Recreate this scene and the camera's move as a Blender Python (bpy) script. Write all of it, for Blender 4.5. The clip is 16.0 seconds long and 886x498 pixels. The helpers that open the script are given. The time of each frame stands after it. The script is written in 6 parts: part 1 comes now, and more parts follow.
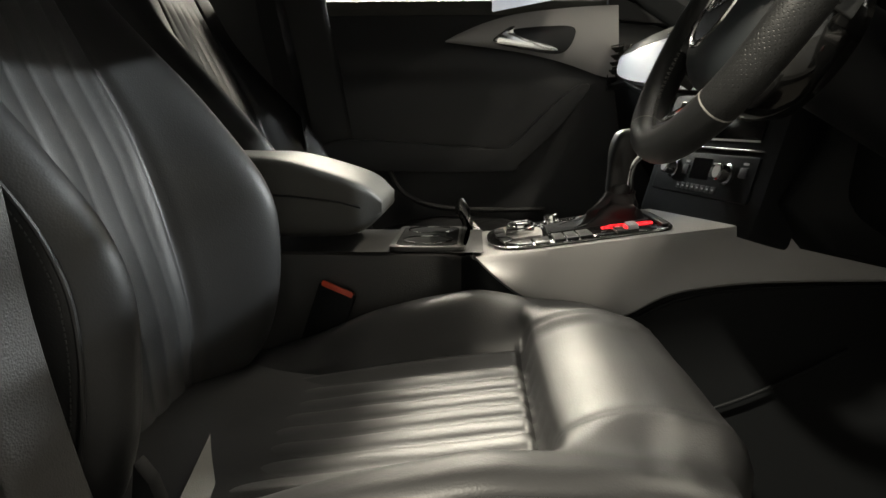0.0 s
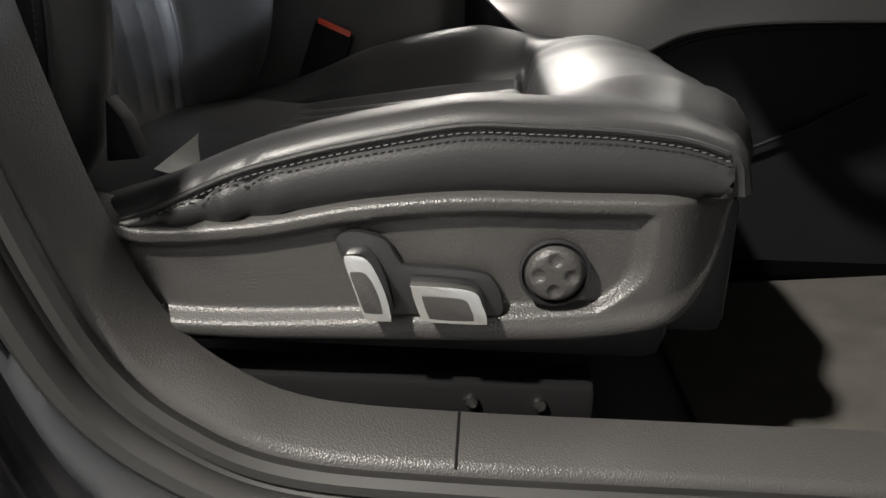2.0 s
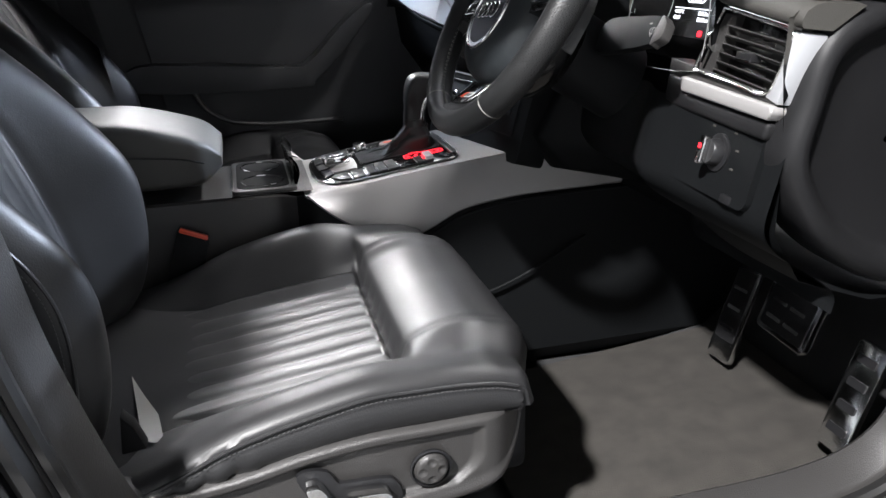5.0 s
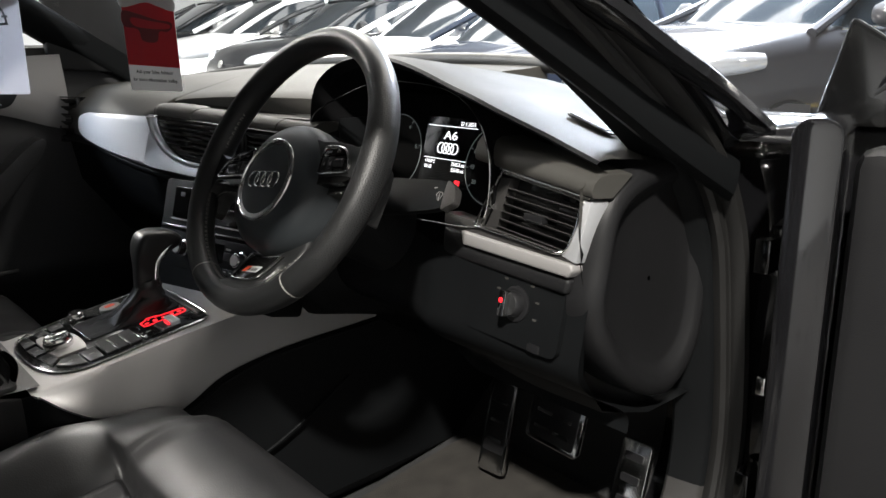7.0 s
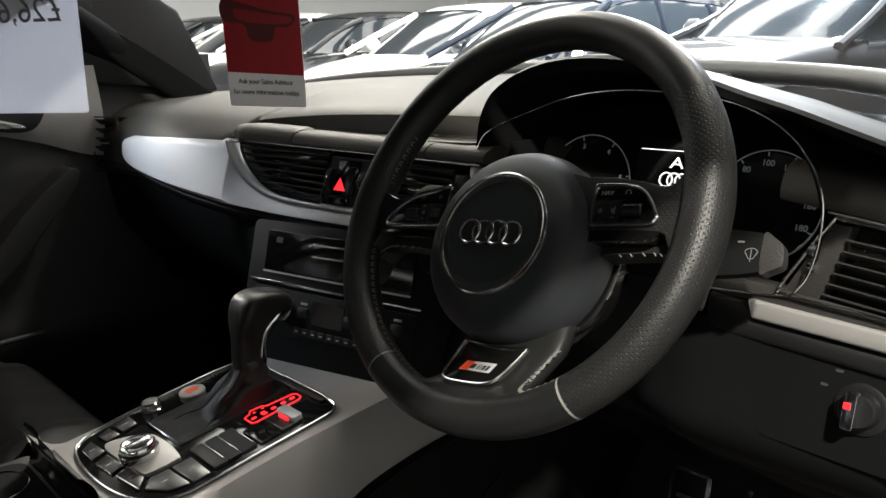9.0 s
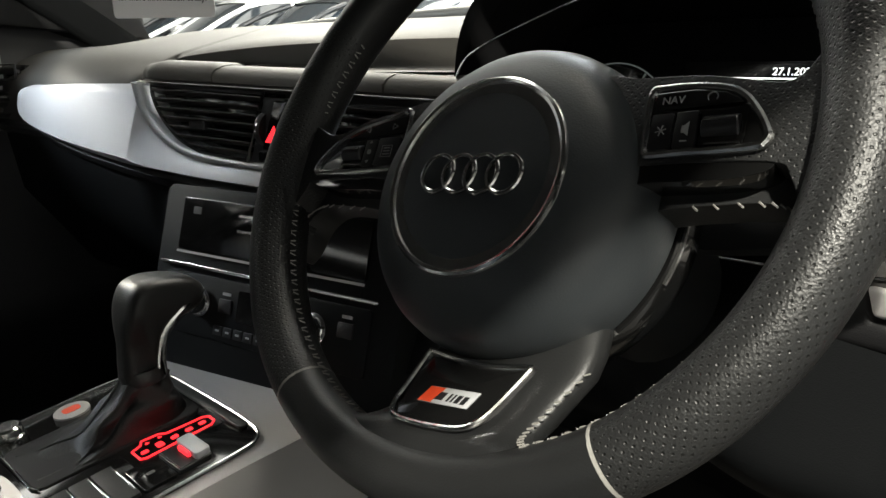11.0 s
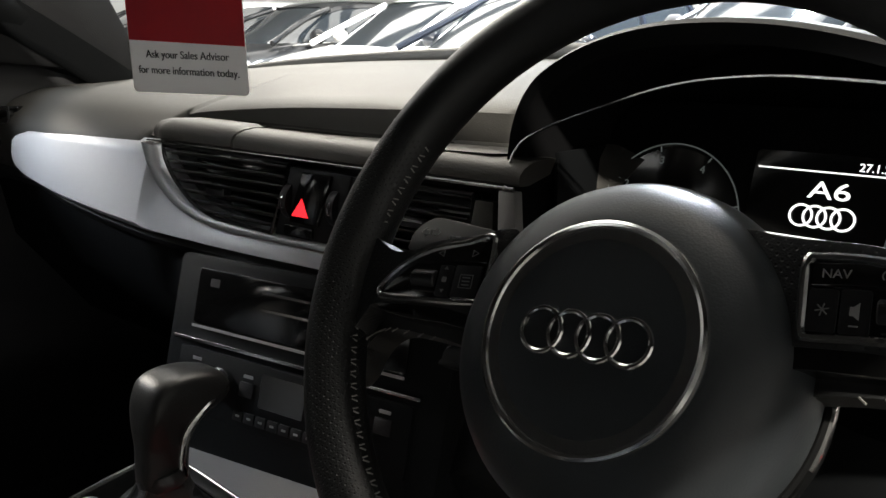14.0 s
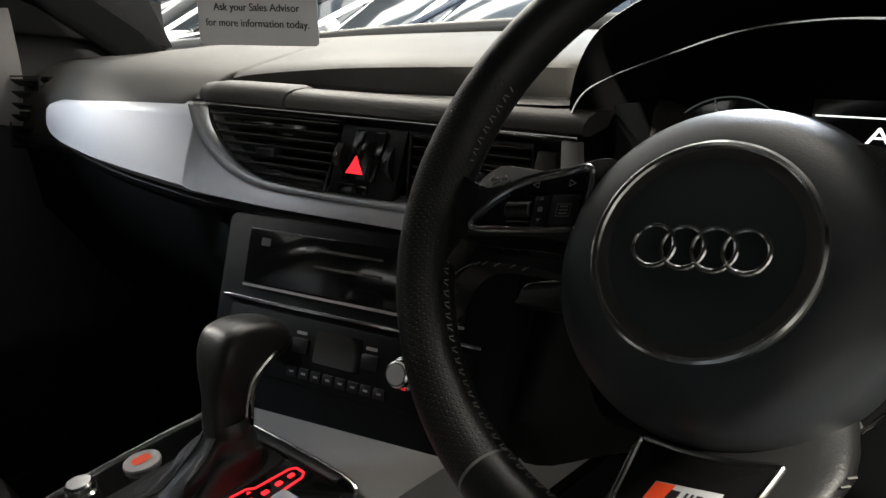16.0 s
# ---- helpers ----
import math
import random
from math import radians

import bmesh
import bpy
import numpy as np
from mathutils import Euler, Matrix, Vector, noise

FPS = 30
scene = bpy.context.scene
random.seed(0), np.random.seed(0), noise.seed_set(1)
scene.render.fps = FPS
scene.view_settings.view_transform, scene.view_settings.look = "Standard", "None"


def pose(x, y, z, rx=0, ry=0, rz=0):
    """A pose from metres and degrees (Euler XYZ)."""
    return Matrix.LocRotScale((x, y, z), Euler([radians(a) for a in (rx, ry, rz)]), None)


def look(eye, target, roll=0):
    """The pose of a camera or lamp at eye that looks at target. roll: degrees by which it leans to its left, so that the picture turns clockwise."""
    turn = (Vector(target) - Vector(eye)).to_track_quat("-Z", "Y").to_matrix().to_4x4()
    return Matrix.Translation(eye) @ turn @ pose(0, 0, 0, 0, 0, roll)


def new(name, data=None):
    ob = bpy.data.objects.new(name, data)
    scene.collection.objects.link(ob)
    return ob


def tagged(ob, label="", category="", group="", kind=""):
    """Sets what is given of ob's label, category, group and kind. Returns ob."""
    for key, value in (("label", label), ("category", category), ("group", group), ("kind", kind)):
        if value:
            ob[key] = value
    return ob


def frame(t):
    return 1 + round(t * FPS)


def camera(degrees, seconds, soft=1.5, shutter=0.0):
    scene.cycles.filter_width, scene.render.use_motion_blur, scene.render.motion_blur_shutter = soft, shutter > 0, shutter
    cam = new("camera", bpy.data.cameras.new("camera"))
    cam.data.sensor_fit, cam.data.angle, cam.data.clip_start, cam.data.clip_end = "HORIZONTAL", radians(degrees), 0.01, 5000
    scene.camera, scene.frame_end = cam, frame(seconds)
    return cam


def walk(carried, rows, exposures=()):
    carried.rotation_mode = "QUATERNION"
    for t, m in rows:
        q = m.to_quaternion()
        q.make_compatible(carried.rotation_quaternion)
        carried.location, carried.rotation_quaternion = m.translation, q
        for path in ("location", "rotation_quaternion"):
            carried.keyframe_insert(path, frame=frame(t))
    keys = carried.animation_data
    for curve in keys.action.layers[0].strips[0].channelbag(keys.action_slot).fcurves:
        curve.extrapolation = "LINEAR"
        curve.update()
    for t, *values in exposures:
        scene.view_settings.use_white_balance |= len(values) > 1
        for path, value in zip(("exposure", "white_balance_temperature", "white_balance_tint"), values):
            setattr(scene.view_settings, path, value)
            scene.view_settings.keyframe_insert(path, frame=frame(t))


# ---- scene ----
cam = camera(60.1, 16.0)
PATH = [
    (0, (0.029, 0.032, 0.828), (-0.047, 2.002, 0.492), -0.1),
    (0.5, (0.051, 0.043, 0.747), (-0.042, 1.977, 0.243), -0.0),
    (1, (0.052, 0.029, 0.685), (-0.039, 1.91, 0.013), 0.6),
    (1.5, (0.044, 0.02, 0.684), (-0.046, 1.884, -0.037), 0.9),
    (2, (0.053, 0.022, 0.677), (-0.06, 1.894, -0.02), 0.8),
    (2.5, (0.041, 0.054, 0.685), (-0.097, 1.927, -0.003), 0.5),
    (3, (0.04, 0.075, 0.704), (-0.114, 1.948, 0.022), 0.3),
    (3.5, (0.043, 0.043, 0.753), (-0.13, 1.919, 0.083), 0.0),
    (4, (0.036, -0.024, 0.825), (-0.153, 1.854, 0.162), -0.7),
    (4.5, (-0.002, -0.092, 0.931), (0.053, 1.792, 0.263), -1.8),
    (5, (-0.056, -0.187, 1.006), (0.409, 1.624, 0.297), -1.5),
    (5.2, (-0.09, -0.219, 1.011), (0.485, 1.564, 0.31), -1.4),
    (7.3, (-0.187, 0.041, 1.107), (1.131, 1.461, 0.61), -1.2),
    (7.5, (-0.184, 0.102, 1.107), (1.141, 1.52, 0.626), -1.3),
    (8, (-0.194, 0.241, 1.097), (1.137, 1.654, 0.617), -1.3),
    (8.2, (-0.198, 0.28, 1.092), (1.135, 1.69, 0.609), -1.4),
    (10.3, (-0.088, 0.472, 1.038), (1.278, 1.854, 0.568), -0.9),
    (10.5, (-0.05, 0.489, 1.02), (1.316, 1.869, 0.543), -0.9),
    (11, (-0.012, 0.542, 1.001), (1.356, 1.914, 0.505), -0.8),
    (11.5, (0.011, 0.572, 1.016), (1.406, 1.921, 0.533), -0.8),
    (12, (0.039, 0.615, 1.016), (1.438, 1.965, 0.544), -0.8),
    (12.5, (0.038, 0.62, 1.001), (1.42, 1.986, 0.528), -0.7),
    (13, (0.035, 0.612, 0.996), (1.429, 1.963, 0.514), -0.5),
    (13.5, (0.023, 0.627, 1.031), (1.438, 1.953, 0.542), -0.3),
    (14, (-0.004, 0.63, 1.062), (1.404, 1.962, 0.569), -0.2),
    (14.5, (-0.013, 0.603, 1.107), (1.393, 1.936, 0.611), -0.2),
    (15, (-0.039, 0.612, 1.1), (1.403, 1.905, 0.601), -0.0),
    (15.5, (-0.056, 0.624, 1.072), (1.392, 1.909, 0.567), -0.1),
    (16, (-0.061, 0.66, 1.032), (1.365, 1.966, 0.52), -0.2),
]
walk(cam, [(t, look(eye, target, roll)) for t, eye, target, roll in PATH], [
    (0, 0.85, 7150, 6), (0.5, 1.2, 7200, 9), (1, 1.22, 6900, 11), (2, 1.05, 6500, 11), (3.5, 1.15, 6250, 10), (4.5, 1.25, 6150, 13), (5, 1.4, 5950, 13), (7.3, 0.57, 6450, 10), (8, 0.55, 6600, 9),
    (10.5, 0.65, 6650, 7), (11, 0.98, 6650, 6), (12.5, 1.15, 6650, 8), (13.5, 1.05, 6650, 8), (14.5, 0.3, 6650, 11), (16, 0.65, 6650, 9)])
PANEL_GLOW = 2.8
WARM, COOL = (1.0, 0.95, 0.86), (0.82, 0.9, 1.0)
# Unseen ceiling lamps; fourth, sixth and seventh added to brighten dash and trim.
LAMPS = [(-2.35, -2.0, 0.25, 0.25, 520, WARM), (2.3, 0.9, 0.3, 2.0, 80, WARM), (6.5, 3.0, 0.3, 2.0, 1200, COOL), (3.0, 5.0, 0.3, 1.5, 350, WARM), (-1.0, 8.6, 1.8, 2.0, 750, WARM),
         (5.0, -3.5, 0.3, 1.5, 50, WARM), (-3.6, 6.2, 0.4, 3.0, 480, COOL)]
CARS = [
    (6.5, 13.2, 176, "black", "dark hatchback parked in the showroom", {}),
    (6.5, 11.1, 176, "white", "white saloon parked in the showroom", {}),
    (6.5, 9.0, 178, "black", "dark saloon parked in the showroom", {"roof": 1.43}),
    (6.7, 7.0, 178, "white", "white hatchback parked in the showroom", {}),
    (6.2, 5.05, 174, "navy", "dark blue hatchback parked in the showroom", {"roof": 1.5}),
    (6.5, 2.65, 163, "grey", "dark grey off-road estate parked in the showroom", {"roof": 1.68, "nose": 0.95, "suv": 0.14, "length": 4.6}),
]

# ---- light ----
world = bpy.data.worlds.new("hall_air")
scene.world = world
world.use_nodes = True
world.node_tree.nodes["Background"].inputs[0].default_value = (0.9, 0.95, 1.0, 1)
world.node_tree.nodes["Background"].inputs[1].default_value = 0.005
GROUND = -0.10
HALL_H = 4.6


def strip_lamp(x, y, z, sx, sy, watts, colour=(1.0, 0.96, 0.9)):
    data = bpy.data.lights.new("unseen_hall_lamp", "AREA")
    data.shape, data.size, data.size_y, data.energy, data.color = "RECTANGLE", sx, sy, watts, colour
    ob = new("unseen_hall_lamp", data)
    ob.location = (x, y, z)
    return ob


for lx, ly, sx, sy, w, c in LAMPS:
    strip_lamp(lx, ly, HALL_H - 0.12, sx, sy, w, c)


# ---- materials ----
def nodes_of(name):
    m = bpy.data.materials.new(name)
    m.use_nodes = True
    t = m.node_tree
    return m, t, t.nodes["Principled BSDF"]


def surface(name, colour, rough=0.5, metal=0.0, bump=0.0, scale=200.0, vary=0.15, kind="noise", blotch=6.0, coat=0.0,
            rough_vary=0.12, spec=0.5, stretch=None):
    """A procedural surface: base colour with blotches, grain and fine relief."""
    m, t, b = nodes_of(name)
    n, l = t.nodes, t.links
    co = n.new("ShaderNodeTexCoord")
    mp = n.new("ShaderNodeMapping")
    l.new(co.outputs["Object"], mp.inputs[0])
    if stretch:
        mp.inputs["Scale"].default_value = stretch
    big = n.new("ShaderNodeTexNoise")
    big.inputs["Scale"].default_value, big.inputs["Detail"].default_value = blotch, 5
    l.new(co.outputs["Object"], big.inputs["Vector"])
    fine = n.new("ShaderNodeTexVoronoi" if kind == "grain" else "ShaderNodeTexNoise")
    fine.inputs["Scale"].default_value = scale
    l.new(mp.outputs[0], fine.inputs["Vector"])
    fine_out = fine.outputs["Distance"] if kind == "grain" else fine.outputs["Fac"]
    mix = n.new("ShaderNodeMix")
    mix.data_type = "RGBA"
    dark = [c * (1 - vary) for c in colour]
    light = [min(1, c * (1 + vary)) for c in colour]
    mix.inputs["A"].default_value, mix.inputs["B"].default_value = (*dark, 1), (*light, 1)
    l.new(big.outputs["Fac"], mix.inputs["Factor"])
    l.new(mix.outputs["Result"], b.inputs["Base Color"])
    rr = n.new("ShaderNodeMapRange")
    rr.inputs["To Min"].default_value, rr.inputs["To Max"].default_value = max(0.02, rough - rough_vary), min(1, rough + rough_vary)
    l.new(big.outputs["Fac"], rr.inputs["Value"])
    l.new(rr.outputs[0], b.inputs["Roughness"])
    b.inputs["Metallic"].default_value = metal
    b.inputs["Coat Weight"].default_value = coat
    b.inputs["Coat Roughness"].default_value = 0.08
    b.inputs["Specular IOR Level"].default_value = spec
    if bump:
        bp = n.new("ShaderNodeBump")
        bp.inputs["Strength"].default_value, bp.inputs["Distance"].default_value = bump, 0.0007
        l.new(fine_out, bp.inputs["Height"])
        l.new(bp.outputs[0], b.inputs["Normal"])
    return m


def glow(name, colour, strength):
    m, t, b = nodes_of(name)
    b.inputs["Base Color"].default_value = (*[c * 0.3 for c in colour], 1)
    b.inputs["Emission Color"].default_value, b.inputs["Emission Strength"].default_value = (*colour, 1), strength
    return m


def glass(name, tint=(1, 1, 1), rough=0.0):
    m, t, b = nodes_of(name)
    n, l = t.nodes, t.links
    tr = n.new("ShaderNodeBsdfTransparent")
    tr.inputs[0].default_value = (*tint, 1)
    gl = n.new("ShaderNodeBsdfGlossy")
    gl.inputs["Roughness"].default_value = rough
    mx = n.new("ShaderNodeMixShader")
    mx.inputs[0].default_value = 0.05
    l.new(tr.outputs[0], mx.inputs[1])
    l.new(gl.outputs[0], mx.inputs[2])
    l.new(mx.outputs[0], n["Material Output"].inputs[0])
    return m


LEATHER = surface("black_leather", (0.0155, 0.0155, 0.0163), 0.46, bump=0.16, scale=520, kind="grain", vary=0.25, blotch=9)
LEATHER_SMOOTH = surface("wheel_leather", (0.0125, 0.013, 0.0133), 0.42, bump=0.1, scale=900, kind="grain", vary=0.2)
LEATHER_DOT = surface("perforated_leather", (0.0145, 0.015, 0.0153), 0.46, bump=0.25, scale=900, kind="grain", vary=0.2)


def perforate(m, pitch, low, high):
    """Rows of small round holes, laid out by the surface's own coordinates."""
    t = m.node_tree
    n, l = t.nodes, t.links
    uv = n.new("ShaderNodeUVMap")
    mp = n.new("ShaderNodeMapping")
    mp.inputs["Rotation"].default_value = (0, 0, radians(45))
    mp.inputs["Scale"].default_value = (1 / pitch, 1 / pitch, 1)
    l.new(uv.outputs[0], mp.inputs[0])
    v = n.new("ShaderNodeTexVoronoi")
    v.voronoi_dimensions = "2D"
    v.inputs["Scale"].default_value, v.inputs["Randomness"].default_value = 1.0, 0.04
    l.new(mp.outputs[0], v.inputs["Vector"])
    rg = n.new("ShaderNodeMapRange")
    rg.inputs["From Min"].default_value, rg.inputs["From Max"].default_value = low, high
    l.new(v.outputs["Distance"], rg.inputs["Value"])
    b = n["Principled BSDF"]
    base = b.inputs["Base Color"].links[0].from_socket
    mix = n.new("ShaderNodeMix")
    mix.data_type = "RGBA"
    mix.inputs["A"].default_value = (0.003, 0.003, 0.003, 1)
    l.new(rg.outputs[0], mix.inputs["Factor"])
    l.new(base, mix.inputs["B"])
    l.new(mix.outputs["Result"], b.inputs["Base Color"])
    grain = b.inputs["Normal"].links[0].from_node
    dip = n.new("ShaderNodeBump")
    dip.inputs["Strength"].default_value, dip.inputs["Distance"].default_value = 0.6, 0.0005
    l.new(rg.outputs[0], dip.inputs["Height"])
    l.new(grain.outputs[0], dip.inputs["Normal"])
    l.new(dip.outputs[0], b.inputs["Normal"])


perforate(LEATHER_DOT, 0.0034, 0.08, 0.22)
KNOB_LEATHER = surface("knob_leather", (0.010, 0.010, 0.0102), 0.40, bump=0.2, scale=700, kind="grain", vary=0.2, spec=0.35)
GAITER = surface("gaiter_leather", (0.013, 0.013, 0.0133), 0.5, bump=0.3, scale=500, kind="grain", vary=0.3, spec=0.4)
# Paler than black_leather: light on the armrest is put into the colour.
LIT_ARM_LEATHER = surface("lit_armrest_leather", (0.050, 0.049, 0.045), 0.52, bump=0.25, scale=520, kind="grain", vary=0.15)
THREAD = surface("grey_thread", (0.3, 0.29, 0.27), 0.7)
# Darker copy of dark_plastic: shade put into front trim, pillars, stack, knee panel.
SHADED_PLASTIC = surface("shaded_dark_plastic", (0.0062, 0.0068, 0.0074), 0.55, bump=0.12, scale=900, kind="grain", vary=0.15, spec=0.12)
VINYL = surface("black_vinyl", (0.036, 0.041, 0.045), 0.42, bump=0.1, scale=900, kind="grain", vary=0.12)
MATT_BLACK = surface("matt_black_lining", (0.004, 0.004, 0.0045), 0.8, spec=0.15)
DARK_THREAD = surface("dark_thread", (0.05, 0.05, 0.05), 0.7)
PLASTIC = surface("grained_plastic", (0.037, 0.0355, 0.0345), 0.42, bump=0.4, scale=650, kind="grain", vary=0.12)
PLASTIC_SOFT = surface("soft_dash_plastic", (0.058, 0.056, 0.051), 0.62, spec=0.2, bump=0.22, scale=600, kind="grain", vary=0.1)
HINGE_GREY = surface("pale_grey_plastic", (0.055, 0.053, 0.048), 0.5, bump=0.2, scale=650, kind="grain", vary=0.1)
PLASTIC_HOOD = surface("dark_soft_plastic", (0.034, 0.033, 0.031), 0.62, spec=0.2, bump=0.22, scale=600, kind="grain", vary=0.1)
DOOR_SOFT = surface("soft_door_plastic", (0.025, 0.025, 0.0265), 0.5, spec=0.4, bump=0.2, scale=600, kind="grain", vary=0.15)
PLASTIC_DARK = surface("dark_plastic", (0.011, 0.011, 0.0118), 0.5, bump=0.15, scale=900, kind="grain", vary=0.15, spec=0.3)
SATIN_BLACK = surface("satin_black_plastic", (0.012, 0.012, 0.013), 0.35, vary=0.1)
GLOSS_BLACK = surface("gloss_black_plastic", (0.006, 0.006, 0.006), 0.12, vary=0.1, coat=0.6, rough_vary=0.05)
ALU = surface("brushed_aluminium", (0.52, 0.53, 0.55), 0.50, metal=0.3, bump=0.05, scale=900, vary=0.05, stretch=(1, 0.04, 1))
ALU_PAINT = surface("satin_grey_trim", (0.34, 0.33, 0.325), 0.58, metal=0.3, bump=0.03, scale=900, vary=0.06, stretch=(0.04, 1, 1))
BEZEL = surface("bright_satin_metal", (0.72, 0.73, 0.74), 0.32, metal=0.75, vary=0.04)
CHROME = surface("satin_chrome", (0.75, 0.75, 0.74), 0.16, metal=1.0, vary=0.04, rough_vary=0.05)
RUBBER = surface("seal_rubber", (0.013, 0.0127, 0.0124), 0.55, bump=0.12, scale=300, vary=0.25, blotch=14)
CARPET = surface("dark_carpet", (0.03, 0.03, 0.031), 0.95, bump=0.9, scale=700, vary=0.3, blotch=20)
MAT = surface("floor_mat", (0.034, 0.031, 0.027), 0.95, bump=1.0, scale=420, vary=0.6, blotch=26)
PAINT_BLACK = surface("black_car_paint", (0.008, 0.008, 0.009), 0.1, vary=0.1, coat=1.0, rough_vary=0.04)
HEADLINER = surface("headliner_cloth", (0.05, 0.05, 0.05), 0.95, bump=0.4, scale=700)
RED_PLASTIC = surface("red_buckle_button", (0.75, 0.07, 0.02), 0.4)
RED_LED = glow("red_led", (1.0, 0.02, 0.03), 1.3)
WHITE_LED = glow("white_display", (1.0, 1.0, 1.0), 1.1)
DIAL_GLOW = glow("dim_dial_glow", (0.55, 0.62, 0.6), 0.06)
ICON = surface("pale_print", (0.24, 0.24, 0.235), 0.6)
GLASS = glass("clear_glass", (0.97, 0.98, 0.97))


# ---- mesh helpers ----
def tab(rows, x):
    """Smooth curve through rows of (x, value)."""
    xs, ys = [r[0] for r in rows], [r[1] for r in rows]
    if x <= xs[0]:
        return ys[0]
    if x >= xs[-1]:
        return ys[-1]
    i = max(k for k in range(len(xs) - 1) if xs[k] <= x)

    def slope(k):
        a, b = max(0, k - 1), min(len(xs) - 1, k + 1)
        return (ys[b] - ys[a]) / (xs[b] - xs[a])
    h = xs[i + 1] - xs[i]
    u = (x - xs[i]) / h
    return ((2 * u ** 3 - 3 * u ** 2 + 1) * ys[i] + (u ** 3 - 2 * u ** 2 + u) * h * slope(i)
            + (-2 * u ** 3 + 3 * u ** 2) * ys[i + 1] + (u ** 3 - u ** 2) * h * slope(i + 1))


def ease(u):
    u = max(0.0, min(1.0, u))
    return u * u * (3 - 2 * u)


def curve(pts, n, closed=False):
    """n points along a smooth curve through pts."""
    pts = [Vector(p) for p in pts]
    k = len(pts)
    out = []
    spans = k if closed else k - 1
    for j in range(n):
        f = j * spans / (n if closed else n - 1)
        i = min(int(f), spans - 1)
        u = f - i
        g = (lambda q: pts[q % k]) if closed else (lambda q: pts[max(0, min(k - 1, q))])
        p0, p1, p2, p3 = g(i - 1), g(i), g(i + 1), g(i + 2)
        out.append(0.5 * (2 * p1 + (p2 - p0) * u + (2 * p0 - 5 * p1 + 4 * p2 - p3) * u * u + (3 * p1 - p0 - 3 * p2 + p3) * u ** 3))
    return out


def grid(rings, loop=False, closed=False, caps=False):
    """A skin over rings of points; loop: each ring is closed; closed: the last ring meets the first; caps: ends filled."""
    bm = bmesh.new()
    vs = [[bm.verts.new(p) for p in r] for r in rings]
    nr, nc = len(vs), len(vs[0])
    for i in range(nr if closed else nr - 1):
        for j in range(nc if loop else nc - 1):
            a, b, c, d = vs[i][j], vs[(i + 1) % nr][j], vs[(i + 1) % nr][(j + 1) % nc], vs[i][(j + 1) % nc]
            try:
                bm.faces.new((a, b, c, d))
            except ValueError:
                pass
    if caps:
        bm.faces.new(vs[0][::-1])
        bm.faces.new(vs[-1])
    bmesh.ops.recalc_face_normals(bm, faces=bm.faces)
    return bm


def tube(path, r, closed=False, sides=10, caps=True):
    """A round rod along a path; r: a number or a function of the share of the way."""
    path = [Vector(p) for p in path]
    n = len(path)
    rings = []
    up = None
    for i, p in enumerate(path):
        a, b = (path[i - 1], path[(i + 1) % n]) if closed else (path[max(0, i - 1)], path[min(n - 1, i + 1)])
        d = (b - a).normalized()
        if up is None:
            up = d.orthogonal().normalized()
        up = (up - d * up.dot(d)).normalized()
        side = d.cross(up)
        rr = r(i / (n - 1)) if callable(r) else r
        rings.append([p + (up * math.cos(t) + side * math.sin(t)) * rr for t in (2 * math.pi * k / sides for k in range(sides))])
    return grid(rings, loop=True, closed=closed, caps=caps and not closed)


def prism(poly, place, lo, hi, bevel=0.0, seg=2):
    """A slab: a 2D outline, set out from lo to hi by place(u, v, w); rounded edges."""
    bm = bmesh.new()
    a = [bm.verts.new(place(u, v, lo)) for u, v in poly]
    b = [bm.verts.new(place(u, v, hi)) for u, v in poly]
    n = len(poly)
    bm.faces.new(a[::-1])
    bm.faces.new(b)
    for i in range(n):
        bm.faces.new((a[i], a[(i + 1) % n], b[(i + 1) % n], b[i]))
    bmesh.ops.recalc_face_normals(bm, faces=bm.faces)
    if bevel:
        bmesh.ops.bevel(bm, geom=[e for e in bm.edges], offset=bevel, segments=seg, profile=0.5, affect="EDGES", clamp_overlap=True)
    return bm


def rounded(u0, v0, u1, v1, r, n=5):
    """Outline of a rectangle with round corners."""
    out = []
    for cx, cy, a0 in ((u1 - r, v0 + r, -90), (u1 - r, v1 - r, 0), (u0 + r, v1 - r, 90), (u0 + r, v0 + r, 180)):
        for k in range(n + 1):
            a = radians(a0 + 90 * k / n)
            out.append((cx + r * math.cos(a), cy + r * math.sin(a)))
    return out


def block(x0, y0, z0, x1, y1, z1, bevel=0.0, seg=2):
    return prism([(x0, y0), (x1, y0), (x1, y1), (x0, y1)], lambda u, v, w: (u, v, w), z0, z1, bevel, seg)


def lathe(profile, place, n=32):
    """A turned shape: profile of (radius, height), set out by place(u, v, w)."""
    rings = [[place(r * math.cos(a), r * math.sin(a), h) for a in (2 * math.pi * k / n for k in range(n))] for r, h in profile]
    return grid(rings, loop=True, caps=True)


def joined(*bms):
    """Several bmeshes as one."""
    out = bmesh.new()
    for b in bms:
        me = bpy.data.meshes.new("tmp")
        b.to_mesh(me)
        out.from_mesh(me)
        bpy.data.meshes.remove(me)
        b.free()
    return out


def frame_at(o, u, v):
    """place(u, v, w) in a frame with origin o, across u, up v and out w = u x v."""
    o, u, v = Vector(o), Vector(u).normalized(), Vector(v).normalized()
    w = u.cross(v).normalized()
    return lambda a, b, c=0.0: o + u * a + v * b + w * c


def mesh_ob(name, bm, mat, sharp=38):
    me = bpy.data.meshes.new(name)
    bm.to_mesh(me)
    bm.free()
    me.materials.append(mat)
    me.shade_smooth()
    me.set_sharp_from_angle(angle=radians(sharp))
    return new(name, me)


